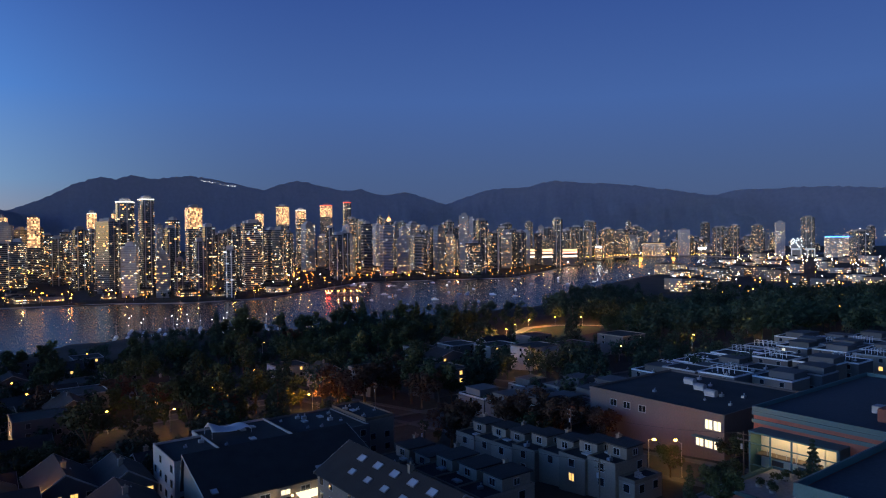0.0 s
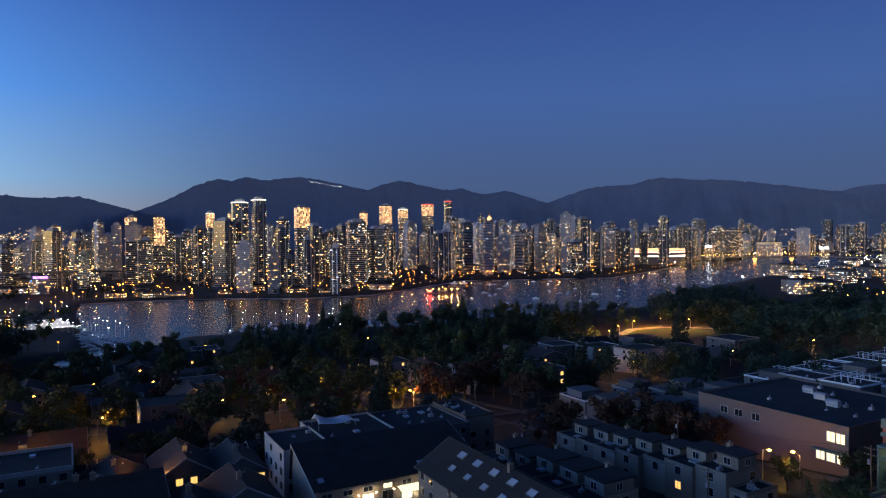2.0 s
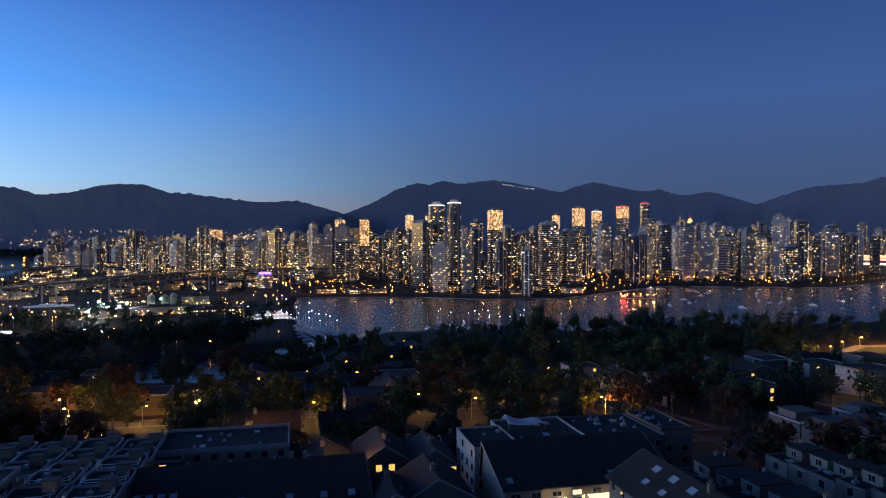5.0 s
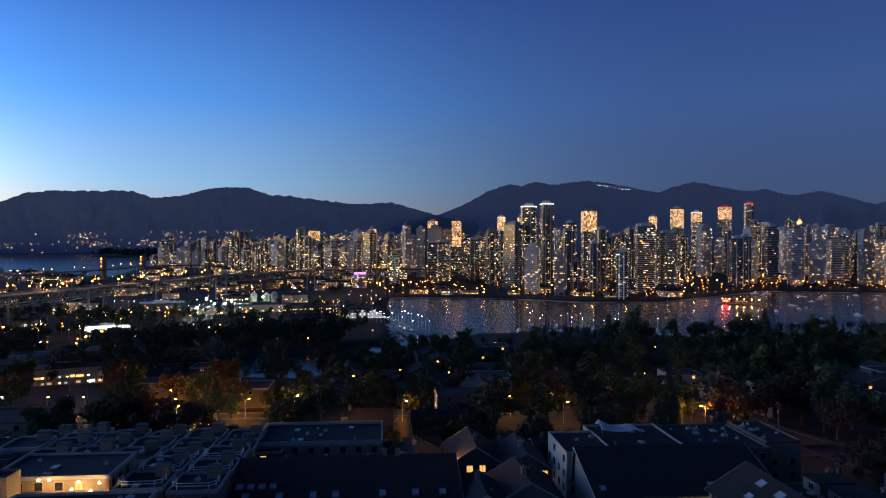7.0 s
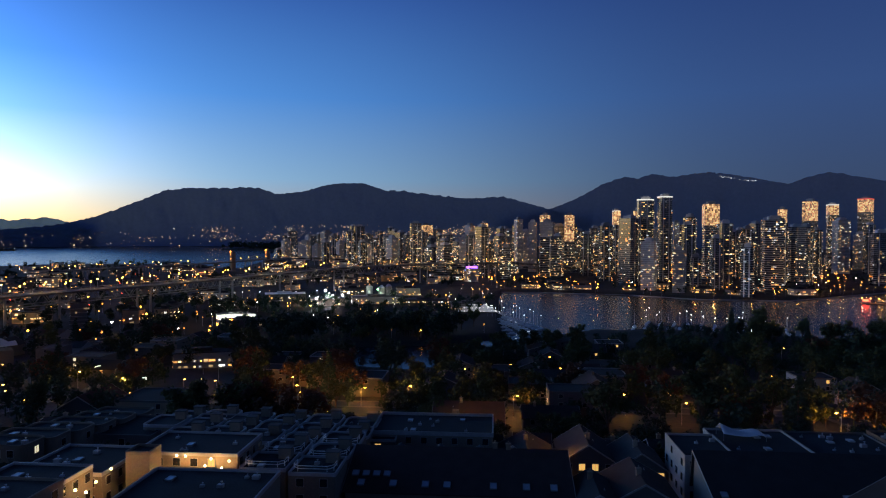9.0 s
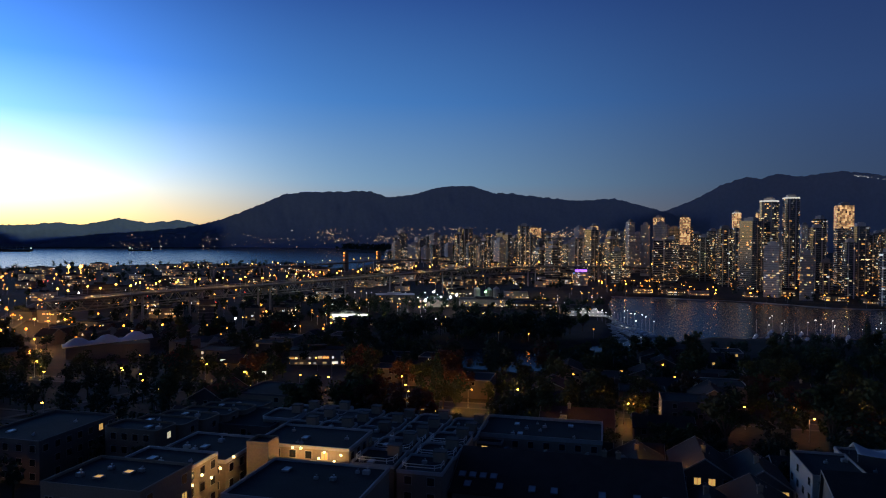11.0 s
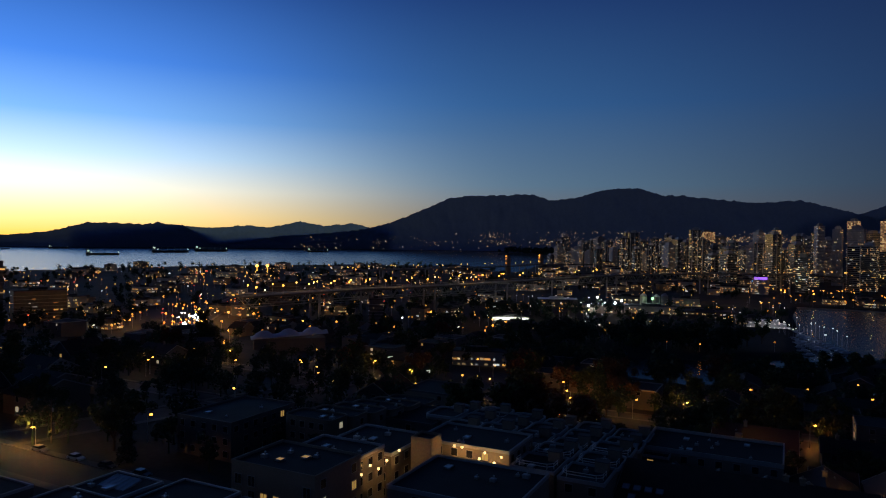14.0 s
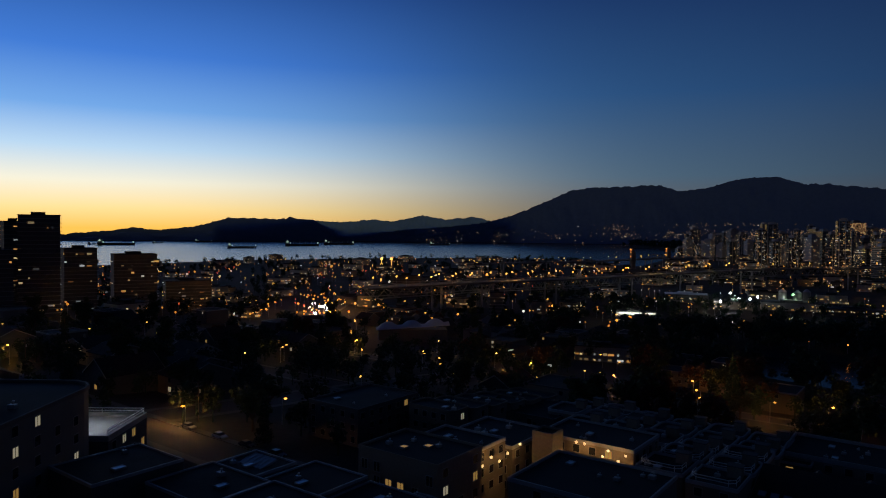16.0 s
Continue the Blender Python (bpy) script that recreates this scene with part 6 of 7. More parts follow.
strew_blocks(48, -34, -17, 760, 1800, 9, 22, 16, 34, "pale low-rise apartment block near the water", 0.22)
strew_blocks(30, -22, 40, 1050, 2000, 8, 24, 18, 36, "low city block between towers", 0.3)
strew_blocks(24, 40, 57, 760, 1000, 6, 12, 16, 30, "low works building on the far bank", 0.2)
strew_blocks(30, 36, 56, 1000, 1700, 8, 22, 18, 34, "low city block between towers", 0.3)
strew_blocks(48, 58, 108, 420, 800, 6, 12, 14, 26, "low commercial block with lit windows", 0.2)
strew_blocks(52, 60, 108, 800, 1450, 7, 15, 16, 34, "low apartment block near the beach", 0.2)
strew_blocks(14, 8, 34, 760, 860, 5, 9, 14, 30, "low waterfront podium with lit shopfronts", 0.5, 18)
# dark apartment blocks against the sunset
for b, d, w, l, h in ((103.9, 420, 19, 16, 56), (105.5, 430, 10, 14, 52), (101.4, 480, 18, 16, 41), (97.7, 500, 26, 18, 40), (93.9, 520, 30, 18, 24), (106.5, 400, 14, 14, 36), (76.5, 640, 26, 16, 22), (69.0, 470, 9, 14, 22)):
    w, l, h = w * REACH, l * REACH, h * REACH
    t = low_block(polar(b, d, land(*polar(b, d)[:2])), b + far.choice((0, 8)), w, l, h - 4, "dark apartment tower with a few lit windows", 0.03, wall=GREYW, name="apartment_tower", group="")
    bm = bmesh.new()
    for f in range(int((h - 6) / 2.9)):
        box(bm, -w / 2 - 0.9, w / 2 + 0.9, -l / 2 - 1.2, -l / 2 - 0.26, f * 2.9 + 2.6, f * 2.9 + 2.9)
    part("balcony", bm, CONCRETE, t, kind="stuff")

# island sheds and works
for b, d, w, l, h, mat in ((54, 640, 46, 22, 9, TENT), (50.5, 600, 40, 26, 8, BLUEROOF), (46.5, 610, 60, 24, 8, BLUEROOF), (42.5, 590, 56, 22, 7, BLUEROOF), (57.3, 470, 30, 16, 6, BLUEROOF), (39, 560, 36, 20, 7, BLUEROOF), (44, 690, 30, 18, 10, TAR), (48.5, 700, 34, 20, 9, TAR)):
    low_block(polar(b, d, 3), b + 4, w, l, h, "corrugated island shed with a pale roof", 0.14, roof=mat, name="shed", group="island sheds")
for b, d in ((46.2, 640), (47.2, 650), (45.6, 655)):
    s = thing("silo", polar(b, d, 3), 0, "round concrete silo lit green at the cement works", "silo", "cement silos")
    bm = bmesh.new()
    rod(bm, (0, 0, -1), (0, 0, 15), 4, 4, 20)
    part("barrel", bm, CONCRETE, s)
    bm = bmesh.new()
    rod(bm, (0, 0, 15), (0, 0, 18), 4.1, 0.8, 20)
    part("cone_roof", bm, METAL, s)
for b, d, z, kind in ((46.5, 630, 14, GREENLAMP), (50.2, 600, 10, COOLLAMP), (49.4, 605, 10, COOLLAMP), (48.9, 620, 11, COOLLAMP), (50.8, 640, 12, COOLLAMP), (51.5, 590, 8, COOLLAMP)):
    s = thing("floodlight", polar(b, d, 3), b, "floodlight burning on a tall mast", "floodlight", "yard floodlights")
    bm = bmesh.new()
    rod(bm, (0, 0, -1), (0, 0, z), 0.15, 0.1, 6)
    part("mast", bm, METAL, s)
    bm = bmesh.new()
    ball(bm, (0, -0.6, z), 1.4)
    part("lamp_head", bm, kind, s, smooth=True)
for b, d, z, w, tone in ((46.6, 624, 15, 30000, (0.6, 1.0, 0.55)), (50.3, 594, 12, 36000, (0.85, 0.95, 1.0)), (48.9, 615, 12, 28000, (0.85, 0.95, 1.0)), (51.6, 584, 10, 22000, (0.85, 0.95, 1.0))):
    data = bpy.data.lights.new("yard_light", "POINT")
    data.energy, data.color, data.shadow_soft_size = 2 * w, tone, 1.0
    lo = new("yard_light", data)
    lo.location = polar(b, d, 3 + z)
# brightly lit covered market front by the bay
mk = low_block(polar(57.8, 495, 3), 57, 34, 14, 7, "white market hall with a floodlit front", 0.0, wall=WHITE, roof=TAR, name="market_hall", group="")
for i in range(9):
    bm = bmesh.new()
    box(bm, -16 + i * 4 - 0.5, -16 + i * 4 + 0.5, -9.4, -8.6, -3, 5)
    part("pillar", bm, CONCRETE, mk)
data = bpy.data.lights.new("market_light", "AREA")
data.energy, data.color, data.size, data.size_y, data.shape = 24000, (0.95, 1.0, 0.85), 30, 2, "RECTANGLE"
ml = new("market_light", data)
ml.parent = mk
ml.matrix_basis = pose(0, -9.2, 8.2, 35, 0, 0)
# white inn with a glazed top floor
inn = low_block(polar(60.3, 320, land(*polar(60.3, 320)[:2])), 58, 32, 13, 9, "white inn with a lit glazed upper floor", 0.5, wall=WHITE, roof=TAR, name="inn", group="")
# signs
for b, d, z, w, mat, label in ((67.6, 285, 6.5, 5, COOLLAMP, "bright white shop sign board"), (64.8, 250, 5, 4, COOLLAMP, "bright white illuminated panel sign")):
    p = polar(b, d)
    s = thing("shop_sign", (p.x, p.y, land(p.x, p.y)), b, label, "sign", "lit signs")
    bm = bmesh.new()
    box(bm, -w / 2, w / 2, -0.2, 0.2, z - 0.6, z + 0.6, bevel=0.05)
    part("panel", bm, glow("sign_panel", (0.8, 1.0, 0.92), 3.0), s)
    bm = bmesh.new()
    for x in (-w / 2 + 0.3, w / 2 - 0.3):
        rod(bm, (x, 0.25, -0.5), (x, 0.25, z), 0.12, 0.12, 6)
    part("frame", bm, METAL, s)
# pale swooping tent roof to the west
p = polar(76.0, 355)
tr = thing("tent_roof", (p.x, p.y, land(p.x, p.y)), 80, "pale blue-white swooping tent roof", "roof")
tr.scale = (1.75, 1.6, 1.7)
bm = bmesh.new()
g2 = [[bm.verts.new((-14 + 28 * i / 14, -5 + 10 * j / 6, 5 + 2.6 * abs(math.sin(i * 0.7)) * (1 - abs(j / 3 - 1)) + 0.12 * i)) for j in range(7)] for i in range(15)]
for i in range(14):
    for j in range(6):
        bm.faces.new((g2[i][j], g2[i + 1][j], g2[i + 1][j + 1], g2[i][j + 1]))
tc2 = part("canvas", bm, TENT, tr, smooth=True)
tc2.modifiers.new("thick", "SOLIDIFY").thickness = 0.06
bm = bmesh.new()
box(bm, -13, 13, -4, 4, -4, 4.9)
part("wall", bm, GREYW, tr)


def span(name, line, width, label, pier_every=2, truss=False, mat=None, lamps=0, lamp_mat=None, girder=1.4):
    """A bridge along (bearing, distance, deck height), with parapets, piers and lamps."""
    t = tagged(new(name), label, "bridge")
    pts = [polar(b, d, height_at(z, d)) for b, d, z in line]
    bm, rails = bmesh.new(), bmesh.new()
    rows = []
    for i, p in enumerate(pts):
        d = (pts[min(i + 1, len(pts) - 1)] - pts[max(i - 1, 0)])
        side = Vector((-d.y, d.x, 0)).normalized() * width / 2
        rows.append((p, side))
    drop = Vector((0, 0, girder))
    rings = [[bm.verts.new(v) for v in (p - s, p + s, p + s - drop, p - s - drop)] for p, s in rows]
    for a, b in zip(rings, rings[1:]):
        for i in range(4):
            bm.faces.new((a[i], a[(i + 1) % 4], b[(i + 1) % 4], b[i]))
    bm.faces.new(rings[0])
    bm.faces.new(rings[-1][::-1])
    for (p, s), (q, r) in zip(rows, rows[1:]):
        for k in (-1, 1):
            rod(rails, p + s * k + Vector((0, 0, 1.0)), q + r * k + Vector((0, 0, 1.0)), 0.25, 0.25, 4)
    part("deck", bm, PAVING, t)
    part("parapet", rails, CONCRETE, t, kind="stuff")
    for i, (p, s) in enumerate(rows[1:-1]):
        if i % pier_every == 0:
            bm = bmesh.new()
            for k in (-0.7, 0.7):
                q = p + s * k
                rod(bm, (q.x, q.y, -4), (q.x, q.y, p.z - girder), 1.2, 1.0, 8)
            q = p - Vector((0, 0, girder + 0.6))
            rod(bm, q - s * 0.9, q + s * 0.9, 1.2, 1.2, 6)
            part("pier", bm, mat or CONCRETE, t)
    if truss:
        for k in (-0.8, 0.8):
            bm = bmesh.new()
            for (p, s), (q, r) in zip(rows, rows[1:]):
                a, b = p + s * k, q + r * k
                n = max(2, int((b - a).length / 14))
                for i in range(n):
                    u, v = a.lerp(b, i / n), a.lerp(b, (i + 1) / n)
                    lo = Vector((0, 0, -9))
                    rod(bm, u + lo, v + lo, 0.5, 0.5, 4)
                    rod(bm, u, u.lerp(v, 0.5) + lo, 0.35, 0.35, 4)
                    rod(bm, u.lerp(v, 0.5) + lo, v, 0.35, 0.35, 4)
            part("truss", bm, STEEL, t)
    for (p, s), (q, r) in zip(rows, rows[1:]):
        for i in range(lamps):
            for k in (-1, 1):
                u = (p + s * k).lerp(q + r * k, (i + 0.5) / lamps)
                bm = bmesh.new()
                rod(bm, u, u + Vector((0, 0, 7)), 0.14, 0.1, 5)
                lp = part("lamp_post", bm, METAL, t)
                bm = bmesh.new()
                ball(bm, u + Vector((0, 0, 7.2)), 0.75)
                part("lamp_head", bm, lamp_mat or BRIDGE_LAMP, lp)
    return t


span("high_bridge", [(80, 455, 24), (74, 470, 26), (69.8, 500, 26), (64.6, 535, 26), (58.6, 600, 26.5), (54, 670, 27), (49.7, 745, 28), (42.7, 860, 28), (37, 920, 27.5), (33, 1010, 23), (30, 1080, 14)], 24,
     "long high road bridge on steel trusses, lamplit orange", 1, True, lamps=3)
for b, d, z in ((77, 462, 25), (72, 485, 26), (67.2, 517, 26), (61.6, 567, 26.5), (56.3, 635, 27), (52, 705, 27.7), (47.5, 782, 28), (44, 840, 28), (40.5, 885, 27.5), (36, 940, 26)):
    data = bpy.data.lights.new("bridge_light", "POINT")
    data.energy, data.color, data.shadow_soft_size = 60000, (1.0, 0.5, 0.12), 0.6
    lo = new("bridge_light", data)
    lo.location = polar(b, d, height_at(z, d) + 9)
br2 = span("arched_bridge", [(72, 1020, 14), (68.6, 1050, 17), (64.8, 1080, 18), (60.7, 1120, 19.5), (56.9, 1220, 21), (55.6, 1290, 22), (51.5, 1400, 20), (48, 1500, 12)], 22, "lamplit bridge with stone towers and a steel arch", 1, False, lamps=2)
for b, d in ((58.1, 1180), (55.4, 1295)):
    bm = bmesh.new()
    p = polar(b, d, 0)
    box(bm, p.x - 4.5, p.x + 4.5, p.y - 4.5, p.y + 4.5, -4, 42)
    box(bm, p.x - 2.8, p.x + 2.8, p.y - 2.8, p.y + 2.8, 42, 47)
    tw = part("gate_tower", bm, STUCCO, br2, "stone bridge tower lit from below")
    bm = bmesh.new()
    for z in (29, 38, 44):
        box(bm, p.x - 1.6, p.x + 1.6, p.y - 5.2, p.y - 4.6, z, z + 2.2)
    part("lantern", bm, FAR_SODIUM, tw, kind="stuff")
bm = bmesh.new()
a0, a1 = polar(57.2, 1210, 24), polar(55.6, 1285, 24)
for i in range(12):
    k0, k1 = i / 12, (i + 1) / 12
    u, v = a0.lerp(a1, k0) + Vector((0, 0, 9 * math.sin(math.pi * k0))), a0.lerp(a1, k1) + Vector((0, 0, 9 * math.sin(math.pi * k1)))
    rod(bm, u, v, 0.7, 0.7, 5)
    rod(bm, (u.x, u.y, 24), u, 0.3, 0.3, 4)
part("arch", bm, STEEL, br2)
low = span("low_bridge", [(-8, 1500, 12), (-11.4, 1560, 14), (-13.6, 1600, 16), (-16, 1640, 17), (-18.5, 1670, 17), (-20.5, 1700, 16), (-23.7, 1740, 12), (-27, 1800, 6)], 20, "low bridge with piers glowing in yellow light", 1, False, lamps=5)
for b, d in ((-16, 1640), (-18.5, 1670)):
    p = polar(b, d - 14, 15)
    data = bpy.data.lights.new("pier_light", "POINT")
    data.energy, data.color = 240000, (1.0, 0.6, 0.1)
    new("pier_light", data).location = p
    # emissive slabs stand in for the floodlit faces of the pier
    bm = bmesh.new()
    box(bm, p.x - 5, p.x + 5, p.y - 0.3, p.y + 0.3, 9.5, 12)
    box(bm, p.x - 2, p.x + 2, p.y - 0.3, p.y + 0.3, 4, 9.5)
    part("pier_glow", bm, FAR_SODIUM, low)

# dome with a lit lattice and a white-lit gateway
dm = thing("geodesic_dome", polar(-27.3, 2000, 3), -27, "round dome picked out in white lights", "dome")
dm.scale = (1.2, 1.2, 1.12)
bm = bmesh.new()
ball(bm, (0, 0, 36), 22)
part("shell", bm, TOWER_GREY, dm)
for i in range(30):
    a, e = far.uniform(0, 6.28), far.uniform(-0.3, 1.2)
    for sgn in (-1,):
        bm = bmesh.new()
        ball(bm, (22.4 * math.cos(e) * math.cos(a), -abs(22.4 * math.cos(e) * math.sin(a)), 36 + 22.4 * math.sin(e)), 1.6)
        part("bulb", bm, COOL, dm)
bm = bmesh.new()
box(bm, -18, 18, -10, 10, -3, 22)
part("base", bm, CONCRETE, dm)
gw = thing("gateway", polar(-27.6, 1960, 3), -27.6, "white outlined gateway of light bars", "gateway")
gw.scale = (1.25, 1.25, 1.2)
for x0, x1, z0, z1 in ((-28, -26, 0, 24), (-6, -4, 0, 24), (10, 12, 0, 24), (26, 28, 0, 24), (-28, -4, 22, 24), (4, 28, 22, 24)):
    bm = bmesh.new()
    box(bm, x0, x1, -1, 1, z0 - 2, z1)
    part("light_bar", bm, COOL, gw)
# stadium and bright fronts
st = thing("stadium", polar(-8.4, 1480, 3), -8, "broad stadium glowing pink and white", "stadium")
st.scale = (1.25, 1.25, 1.15)
bm = bmesh.new()
prism(bm, [(70 * math.cos(a), 45 * math.sin(a)) for a in (2 * math.pi * i / 28 for i in range(28))], -3, 34)
part("bowl", bm, CONCRETE, st)
for z, mat in ((18, glow("white_light_band", (1.0, 0.8, 0.6), 3.2)), (27, glow("pink_light_band", (1.0, 0.4, 0.3), 3.2)), (32, PALE)):
    bm = bmesh.new()
    prism(bm, [(70.6 * math.cos(a), 45.6 * math.sin(a)) for a in (2 * math.pi * i / 28 for i in range(28))], z, z + 3.5)
    part("light_band", bm, mat, st)
for i in range(16):
    a = 2 * math.pi * i / 16
    bm = bmesh.new()
    rod(bm, (66 * math.cos(a), 42 * math.sin(a), 34), (72 * math.cos(a), 47 * math.sin(a), 58), 0.8, 0.4, 6)
    part("roof_mast", bm, STEEL, st)
for b, d, z, w, h, mat, label in ((-29.8, 1950, 60, 54, 3, BLUELAMP, "blue light strip along a roof edge"), (-13, 1750, 40, 30, 4, COOLLAMP, "row of white yard floodlights"), (-17, 2050, 45, 60, 4, PALE, "row of bright white yard lights"), (-14.8, 1900, 36, 26, 4, COOL, "white lit building front"),
                               (-20.6, 1900, 34, 18, 5, COOLLAMP, "white floodlight bank"), (38.7, 900, 24, 14, 3.5, VIOLET, "violet light strip along a roof edge"), (39.0, 905, 20, 9, 2.5, BLUELAMP, "blue light strip on a facade")):
    p = polar(b, d, 3)
    w, z = w * REACH, height_at(z, d)
    t = low_block(p, b, w + 4, 22, z - 3, "waterside building carrying a coloured light strip", 0.25, name="lit_building", group="buildings with light strips")
    bm = bmesh.new()
    box(bm, -w / 2, w / 2, -11.8, -11.3, z - 3 - h, z - 3)
    part("light_strip", bm, mat, t, label)

# lamps along the far sea wall
for (xa, ya), (xb, yb) in zip(CREEK[:11], CREEK[1:12]):
    n = max(1, int(math.hypot(xb - xa, yb - ya) / 26))
    for i in range(n):
        k = (i + far.uniform(0.2, 0.8)) / n
        x, y = xa + (xb - xa) * k, ya + (yb - ya) * k
        d = Vector((x, y)).normalized() * 4
        street_lamp("far", x + d.x, y + d.y, 0, z=1.2)
        if i % 2 == 0:
            data = bpy.data.lights.new("shore_light", "POINT")
            data.energy, data.color, data.shadow_soft_size = far.uniform(900, 3200), (1.0, 0.42, 0.08), 0.5
            new("shore_light", data).location = (x - 0.3 * d.x, y - 0.3 * d.y, 8.6)
bm = bmesh.new()
for (xa, ya), (xb, yb) in zip(CREEK[:11], CREEK[1:12]):
    rod(bm, (xa, ya, 0.2), (xb, yb, 0.2), 1.6, 1.6, 4)
part("sea_wall", bm, CONCRETE, None, "pale stone sea wall along the far shore", "structure")["category"] = "wall"


# boats
def boat_meshes():
    bm = bmesh.new()
    ring = [(-4.5, -1.3), (2.2, -1.4), (5.0, 0), (2.2, 1.4), (-4.5, 1.3)]
    lo, hi = [bm.verts.new((x * 0.85, y * 0.6, -0.4)) for x, y in ring], [bm.verts.new((x, y, 1.0)) for x, y in ring]
    for i in range(5):
        bm.faces.new((lo[i], lo[(i + 1) % 5], hi[(i + 1) % 5], hi[i]))
    bm.faces.new(hi)
    bm.faces.new(lo[::-1])
    hull = mesh_of("hull", bm, HULL)
    bm = bmesh.new()
    box(bm, -2.6, 1.6, -0.9, 0.9, 1.0, 2.0, bevel=0.15)
    cab = mesh_of("cabin", bm, HULL)
    bm = bmesh.new()
    rod(bm, (0.6, 0, 1), (0.6, 0, 12), 0.08, 0.05, 6)
    rod(bm, (0.6, 0, 2.6), (-3.6, 0, 2.4), 0.06, 0.06, 5)
    mast = mesh_of("mast", bm, METAL)
    bm = bmesh.new()
    ball(bm, (0.6, 0, 12.1), 0.28)
    return hull, cab, mast, mesh_of("anchor_light", bm, DECKLIGHT)


BOAT = boat_meshes()


def boat(x, y, turn, scale, sail, lit):
    t = thing("boat", (x, y, 0.05), turn, "white sailing boat with bare mast on the water" if sail else "white motor boat moored on the water", "boat", "moored boats")
    t.scale = (scale, scale, scale)
    part("hull", BOAT[0], None, t)
    part("cabin", BOAT[1], None, t)
    if sail:
        part("mast", BOAT[2], None, t)
    if lit:
        part("anchor_light", BOAT[3], None, t).location = (0, 0, 0 if sail else -9.5)


for dock, (b0, d0, b1, d1, count) in enumerate(((33.5, 450, 36.5, 520, 22), (34.5, 430, 37.2, 560, 18), (13, 480, 26, 478, 30), (14, 502, 25, 506, 22))):
    a, b = polar(b0, d0, 0.5), polar(b1, d1, 0.5)
    t = thing("dock", (0, 0, 0), 0, "floating timber dock in the marina", "dock", "marina docks")
    bm = bmesh.new()
    d = (b - a).normalized()
    s = Vector((-d.y, d.x, 0)) * 1.2
    v = [bm.verts.new(q) for q in (a - s, a + s, b + s, b - s)] + [bm.verts.new(q - Vector((0, 0, 0.7))) for q in (a - s, a + s, b + s, b - s)]
    for q in ((0, 1, 2, 3), (7, 6, 5, 4), (0, 4, 5, 1), (1, 5, 6, 2), (2, 6, 7, 3), (3, 7, 4, 0)):
        bm.faces.new([v[i] for i in q])
    part("deck", bm, WOOD, t)
    for i in range(count):
        q = a.lerp(b, (i // 2 + 0.5) / (count / 2)) + s.normalized() * (7 if i % 2 else -7)
        boat(q.x, q.y, math.degrees(math.atan2(s.y, s.x)) + (0 if i % 2 else 180), far.uniform(0.85, 1.3), far.random() < 0.6, far.random() < 0.5)
made = 0
while made < 34:
    p = polar(far.uniform(-14, 6), far.uniform(620, 1250))
    if not on_land(p.x, p.y) and shore_distance(np.array([p.x]), np.array([p.y]), CREEK)[0] < -25:
        boat(p.x, p.y, far.uniform(0, 360), far.uniform(0.8, 1.3), far.random() < 0.7, far.random() < 0.2)
        made += 1
# three-decked white tour boat at the island quay, its decks strung with lamps
fe = thing("tour_boat", polar(38.2, 545, 1.4), 42, "white three-decked tour boat with rows of lamps", "boat")
for k, (w, z) in enumerate(((40, 0.0), (32, 3.4), (20, 6.2))):
    bm = bmesh.new()
    box(bm, -w / 2, w / 2, -5, 5, z - 0.6, z + 2.6, bevel=0.3)
    dk = part("deck_house", bm, HULL, fe)
    for i in range(int(w / 4)):
        bm = bmesh.new()
        ball(bm, (-w / 2 + 2 + i * 4, -5.4, z + 2.4), 0.36)
        part("deck_lamp", bm, DECKLIGHT, dk)
# a ferry landing lit by orange lamps and a red sign
pc = polar(8.45, 752, 0)
fp = thing("ferry_landing", pc, 8, "timber ferry landing lit by orange lamps", "pier")
bm = bmesh.new()
box(bm, -24, 24, -3, 3, 0.5, 1.2)
part("deck", bm, WOOD, fp)
for i in range(9):
    bm = bmesh.new()
    rod(bm, (-22 + i * 5.5, -2.5, -4), (-22 + i * 5.5, -2.5, 0.5), 0.3, 0.3, 6)
    part("pile", bm, WOOD, fp)
bm = bmesh.new()
box(bm, -6, 8, -2, 2, 4.0, 4.4)
for x in (-5.6, 7.6):
    for y in (-1.7, 1.7):
        rod(bm, (x, y, 1.2), (x, y, 4.0), 0.12, 0.12, 5)
part("shelter", bm, WHITE, fp)
for i in range(6):
    x = -22 + i * 8.8
    bm = bmesh.new()
    rod(bm, (x, 2, 1.2), (x, 2, 6.5), 0.12, 0.09, 6)
    lp = part("lamp_post", bm, METAL, fp)
    bm = bmesh.new()
    ball(bm, (x, 2, 6.7), 0.9)
    part("lamp_head", bm, STREET_SODIUM, lp)
    data = bpy.data.lights.new("landing_light", "POINT")
    data.energy, data.color, data.shadow_soft_size = 7000, ((1.0, 0.42, 0.08) if i not in (0, 1) else (1.0, 0.1, 0.08)), 0.6
    lo = new("landing_light", data)
    lo.parent = fp
    lo.location = (x, 0.6, 6.6)
bm = bmesh.new()
box(bm, -21, -15, -0.2, 0.2, 3.0, 5.2)
part("sign_board", bm, REDLAMP, fp, "glowing red sign board")
for x, y, t in ((-153, 1170, 40), (-137, 1176, 40)):
    boat(x, y, t, 1.5, False, True)


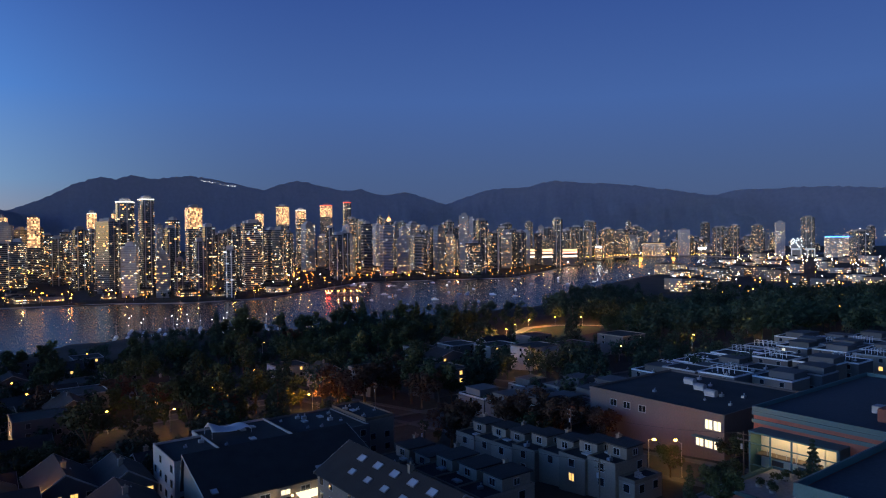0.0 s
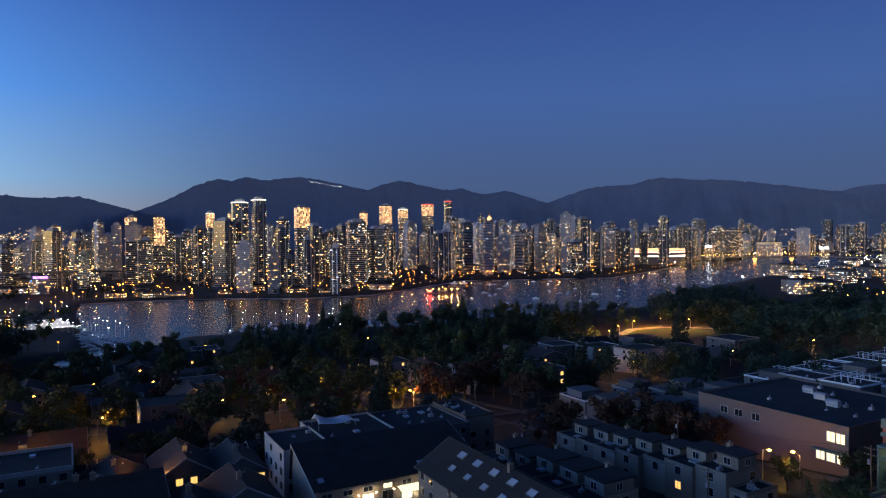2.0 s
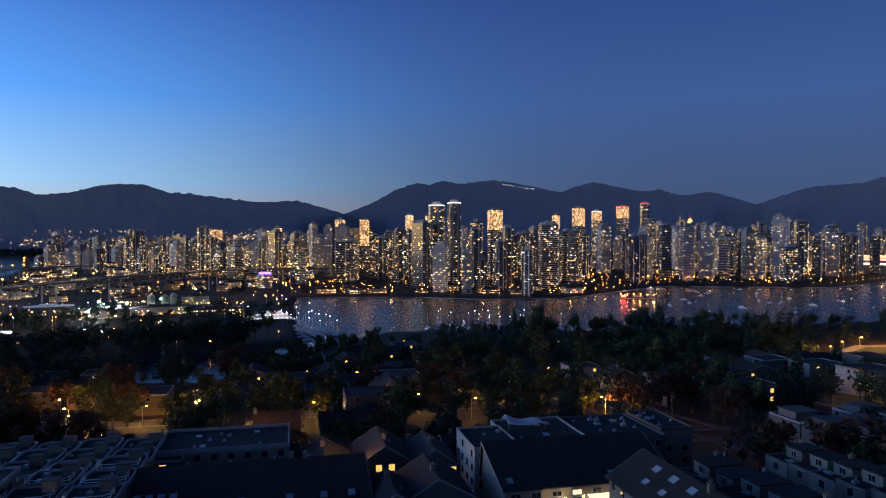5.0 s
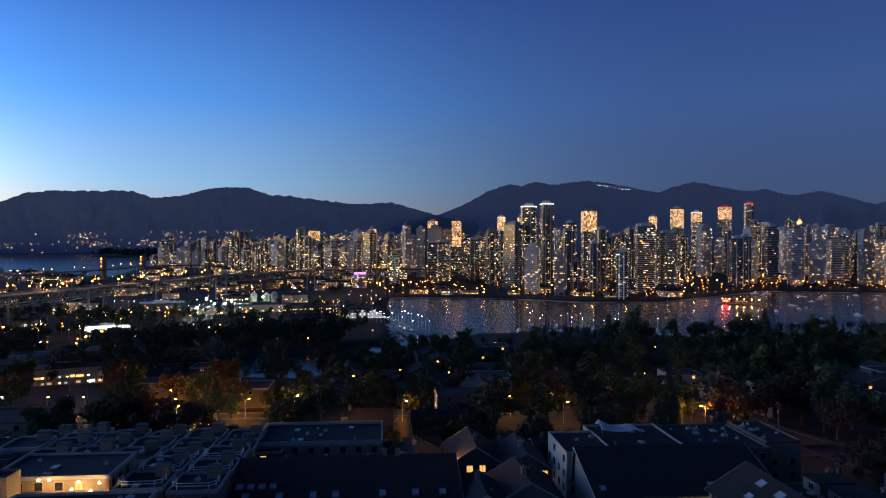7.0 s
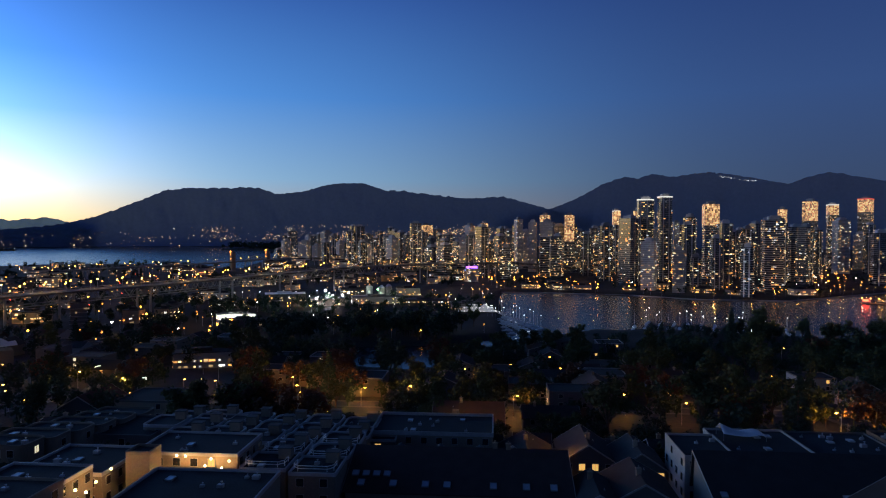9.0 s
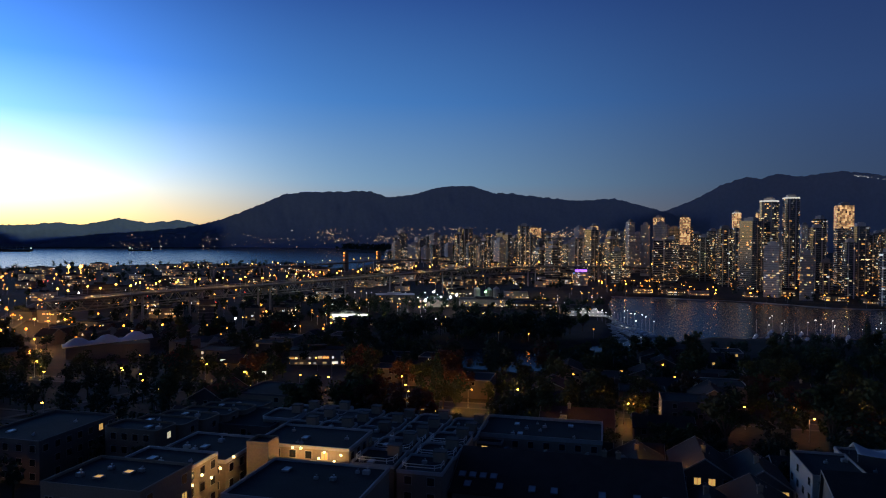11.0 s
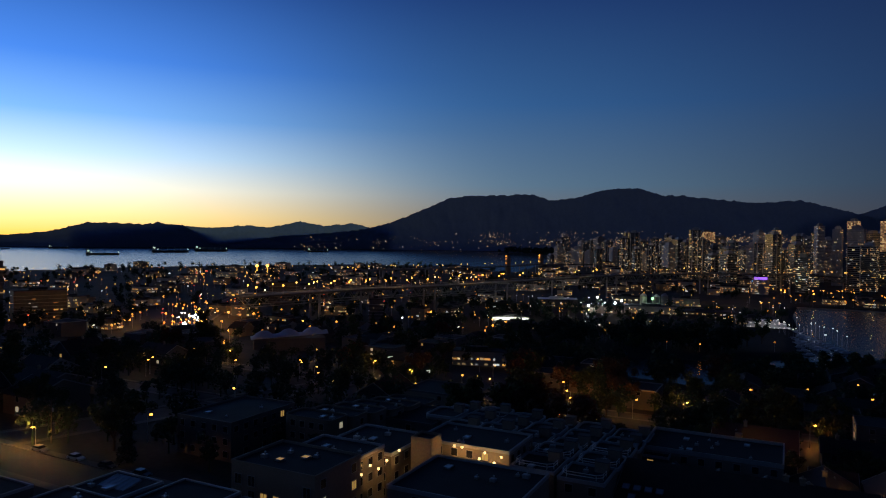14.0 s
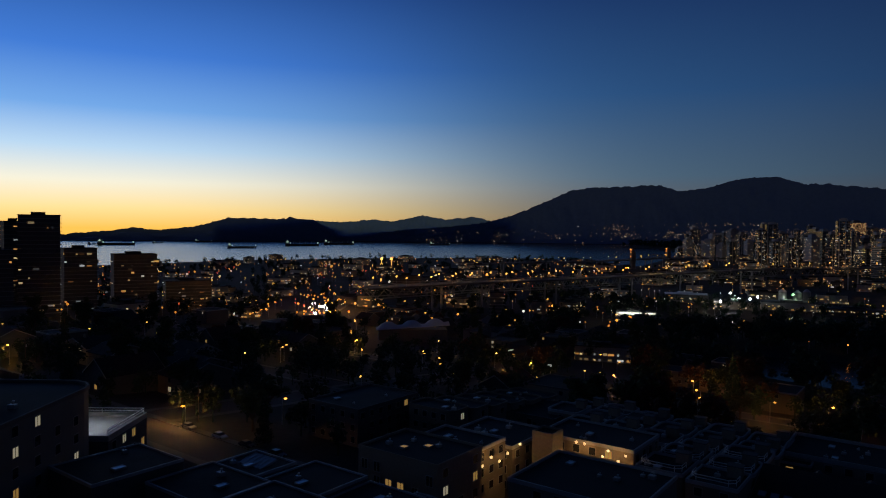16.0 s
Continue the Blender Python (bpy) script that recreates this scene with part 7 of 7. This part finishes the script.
# freighters at anchor in the bay
def freighter(b, d, length, turn):
    p = polar(b, d, 0)
    t = thing("freighter", p, b + turn, "dark freighter at anchor with deck lights", "ship", "anchored ships")
    k = length / 180
    bm = bmesh.new()
    ring = [(-90, -14), (70, -14), (92, 0), (70, 14), (-90, 14)]
    lo, hi = [bm.verts.new((x * k * 0.96, y * k * 0.8, -3)) for x, y in ring], [bm.verts.new((x * k, y * k, 11 * k)) for x, y in ring]
    for i in range(5):
        bm.faces.new((lo[i], lo[(i + 1) % 5], hi[(i + 1) % 5], hi[i]))
    bm.faces.new(hi)
    part("hull", bm, SHIPHULL, t)
    bm = bmesh.new()
    box(bm, -86 * k, -68 * k, -12 * k, 12 * k, 11 * k, 30 * k)
    box(bm, -82 * k, -76 * k, -4 * k, 4 * k, 30 * k, 38 * k)
    part("bridge_house", bm, WHITE, t)
    for i in range(4):
        bm = bmesh.new()
        rod(bm, ((-45 + i * 32) * k, 0, 11 * k), ((-45 + i * 32) * k, 0, 27 * k), 1.2 * k, 0.8 * k, 5)
        rod(bm, ((-45 + i * 32) * k, 0, 25 * k), ((-28 + i * 32) * k, 0, 20 * k), 0.7 * k, 0.5 * k, 5)
        part("deck_crane", bm, METAL, t)
    for x, z, r in ((-77, 24, 5), (84, 17, 3.5), (-60, 16, 3)):
        bm = bmesh.new()
        ball(bm, (x * k, -13 * k, z * k), r * k)
        part("deck_light", bm, glow("ship_light", (0.75, 1.0, 0.8), 4.0), t)


for b, d, length, turn in ((98.9, 2780, 165, -12), (96.0, 3130, 66, 40), (92.7, 3370, 98, 5), (89.8, 2350, 120, 4), (85.1, 2700, 165, 3), (82.1, 2950, 165, -3), (73.8, 3000, 115, 8), (100.5, 2880, 66, 60)):
    freighter(b, d, length, turn)

# homes on the far mountainside, and the floodlit ski run
from mathutils.bvhtree import BVHTree
slopes = [o for o in scene.objects if o.name.startswith("mountain")]


def hillside(name, count, box_, size, mats, label, clusters):
    trees = [BVHTree.FromPolygons([v.co for v in o.data.vertices], [p.vertices for p in o.data.polygons]) for o in slopes]
    bm = bmesh.new()
    nests = [(far.uniform(box_[0], box_[1]), box_[2] + (box_[3] - box_[2]) * far.random() ** 1.5) for _ in range(clusters)]
    for _ in range(count):
        b, e = far.choice(nests)
        b, e = b + far.gauss(0, 0.8), e - 0.23 + far.gauss(0, 0.09)
        way = Vector((-math.sin(radians(b)) * math.cos(radians(e)), math.cos(radians(b)) * math.cos(radians(e)), math.sin(radians(e))))
        hits = [h for h in (t.ray_cast(Vector((0, 0, EYE)), way, 4990) for t in trees) if h[0]]
        if hits:
            p = min(hits, key=lambda h: h[3])[0]
            s = size * far.uniform(0.5, 1.3)
            box(bm, p.x - s, p.x + s, p.y - s, p.y + s, p.z - s, p.z + s * 0.8, far.randrange(len(mats)))
    part(name, bm, mats, None, label, "stuff")["category"] = "houses"


HILL = [glow("hillside_warm", (1.0, 0.55, 0.22), 1.7, 0.8), glow("hillside_pale", (1.0, 0.75, 0.5), 1.5, 0.8)]
hillside("hillside_homes", 760, (40, 60, -0.2, 0.95), 1.9, HILL, "lit homes scattered over the lower mountainside", 46)
hillside("hillside_homes", 330, (33, 44, 0.3, 1.0), 2.2, HILL, "lit homes scattered over the lower mountainside", 20)
hillside("shore_homes", 90, (58, 76, -0.6, 0.3), 2.0, HILL, "few lit homes along the far shore", 22)
hillside("shore_homes", 120, (-33, -16, -0.1, 0.6), 2.2, HILL, "lit homes at the foot of the ridge", 22)


def ski_run():
    """Floodlights down a run just below the crest."""
    faces = [BVHTree.FromPolygons([v.co for v in o.data.vertices], [p.vertices for p in o.data.polygons]) for o in slopes]
    bm = bmesh.new()
    for i in range(26):
        k = i / 25
        b, e = 19.25 - 2.5 * k, 4.62 - 0.42 * k + far.gauss(0, 0.02)
        way = Vector((-math.sin(radians(b)) * math.cos(radians(e)), math.cos(radians(b)) * math.cos(radians(e)), math.sin(radians(e))))
        hits = [h for h in (t.ray_cast(Vector((0, 0, EYE)), way, 4990) for t in faces) if h[0]]
        if hits and far.random() < 0.75:
            p = min(hits, key=lambda h: h[3])[0]
            box(bm, p.x - 3.2, p.x + 3.2, p.y - 3, p.y + 3, p.z - 2, p.z + 1.5)
    part("ski_run_lights", bm, glow("ski_run_light", (0.9, 0.95, 1.0), 1.0, 0.6), None, "floodlit ski run below the mountain crest", "stuff")["category"] = "lights"


ski_run()
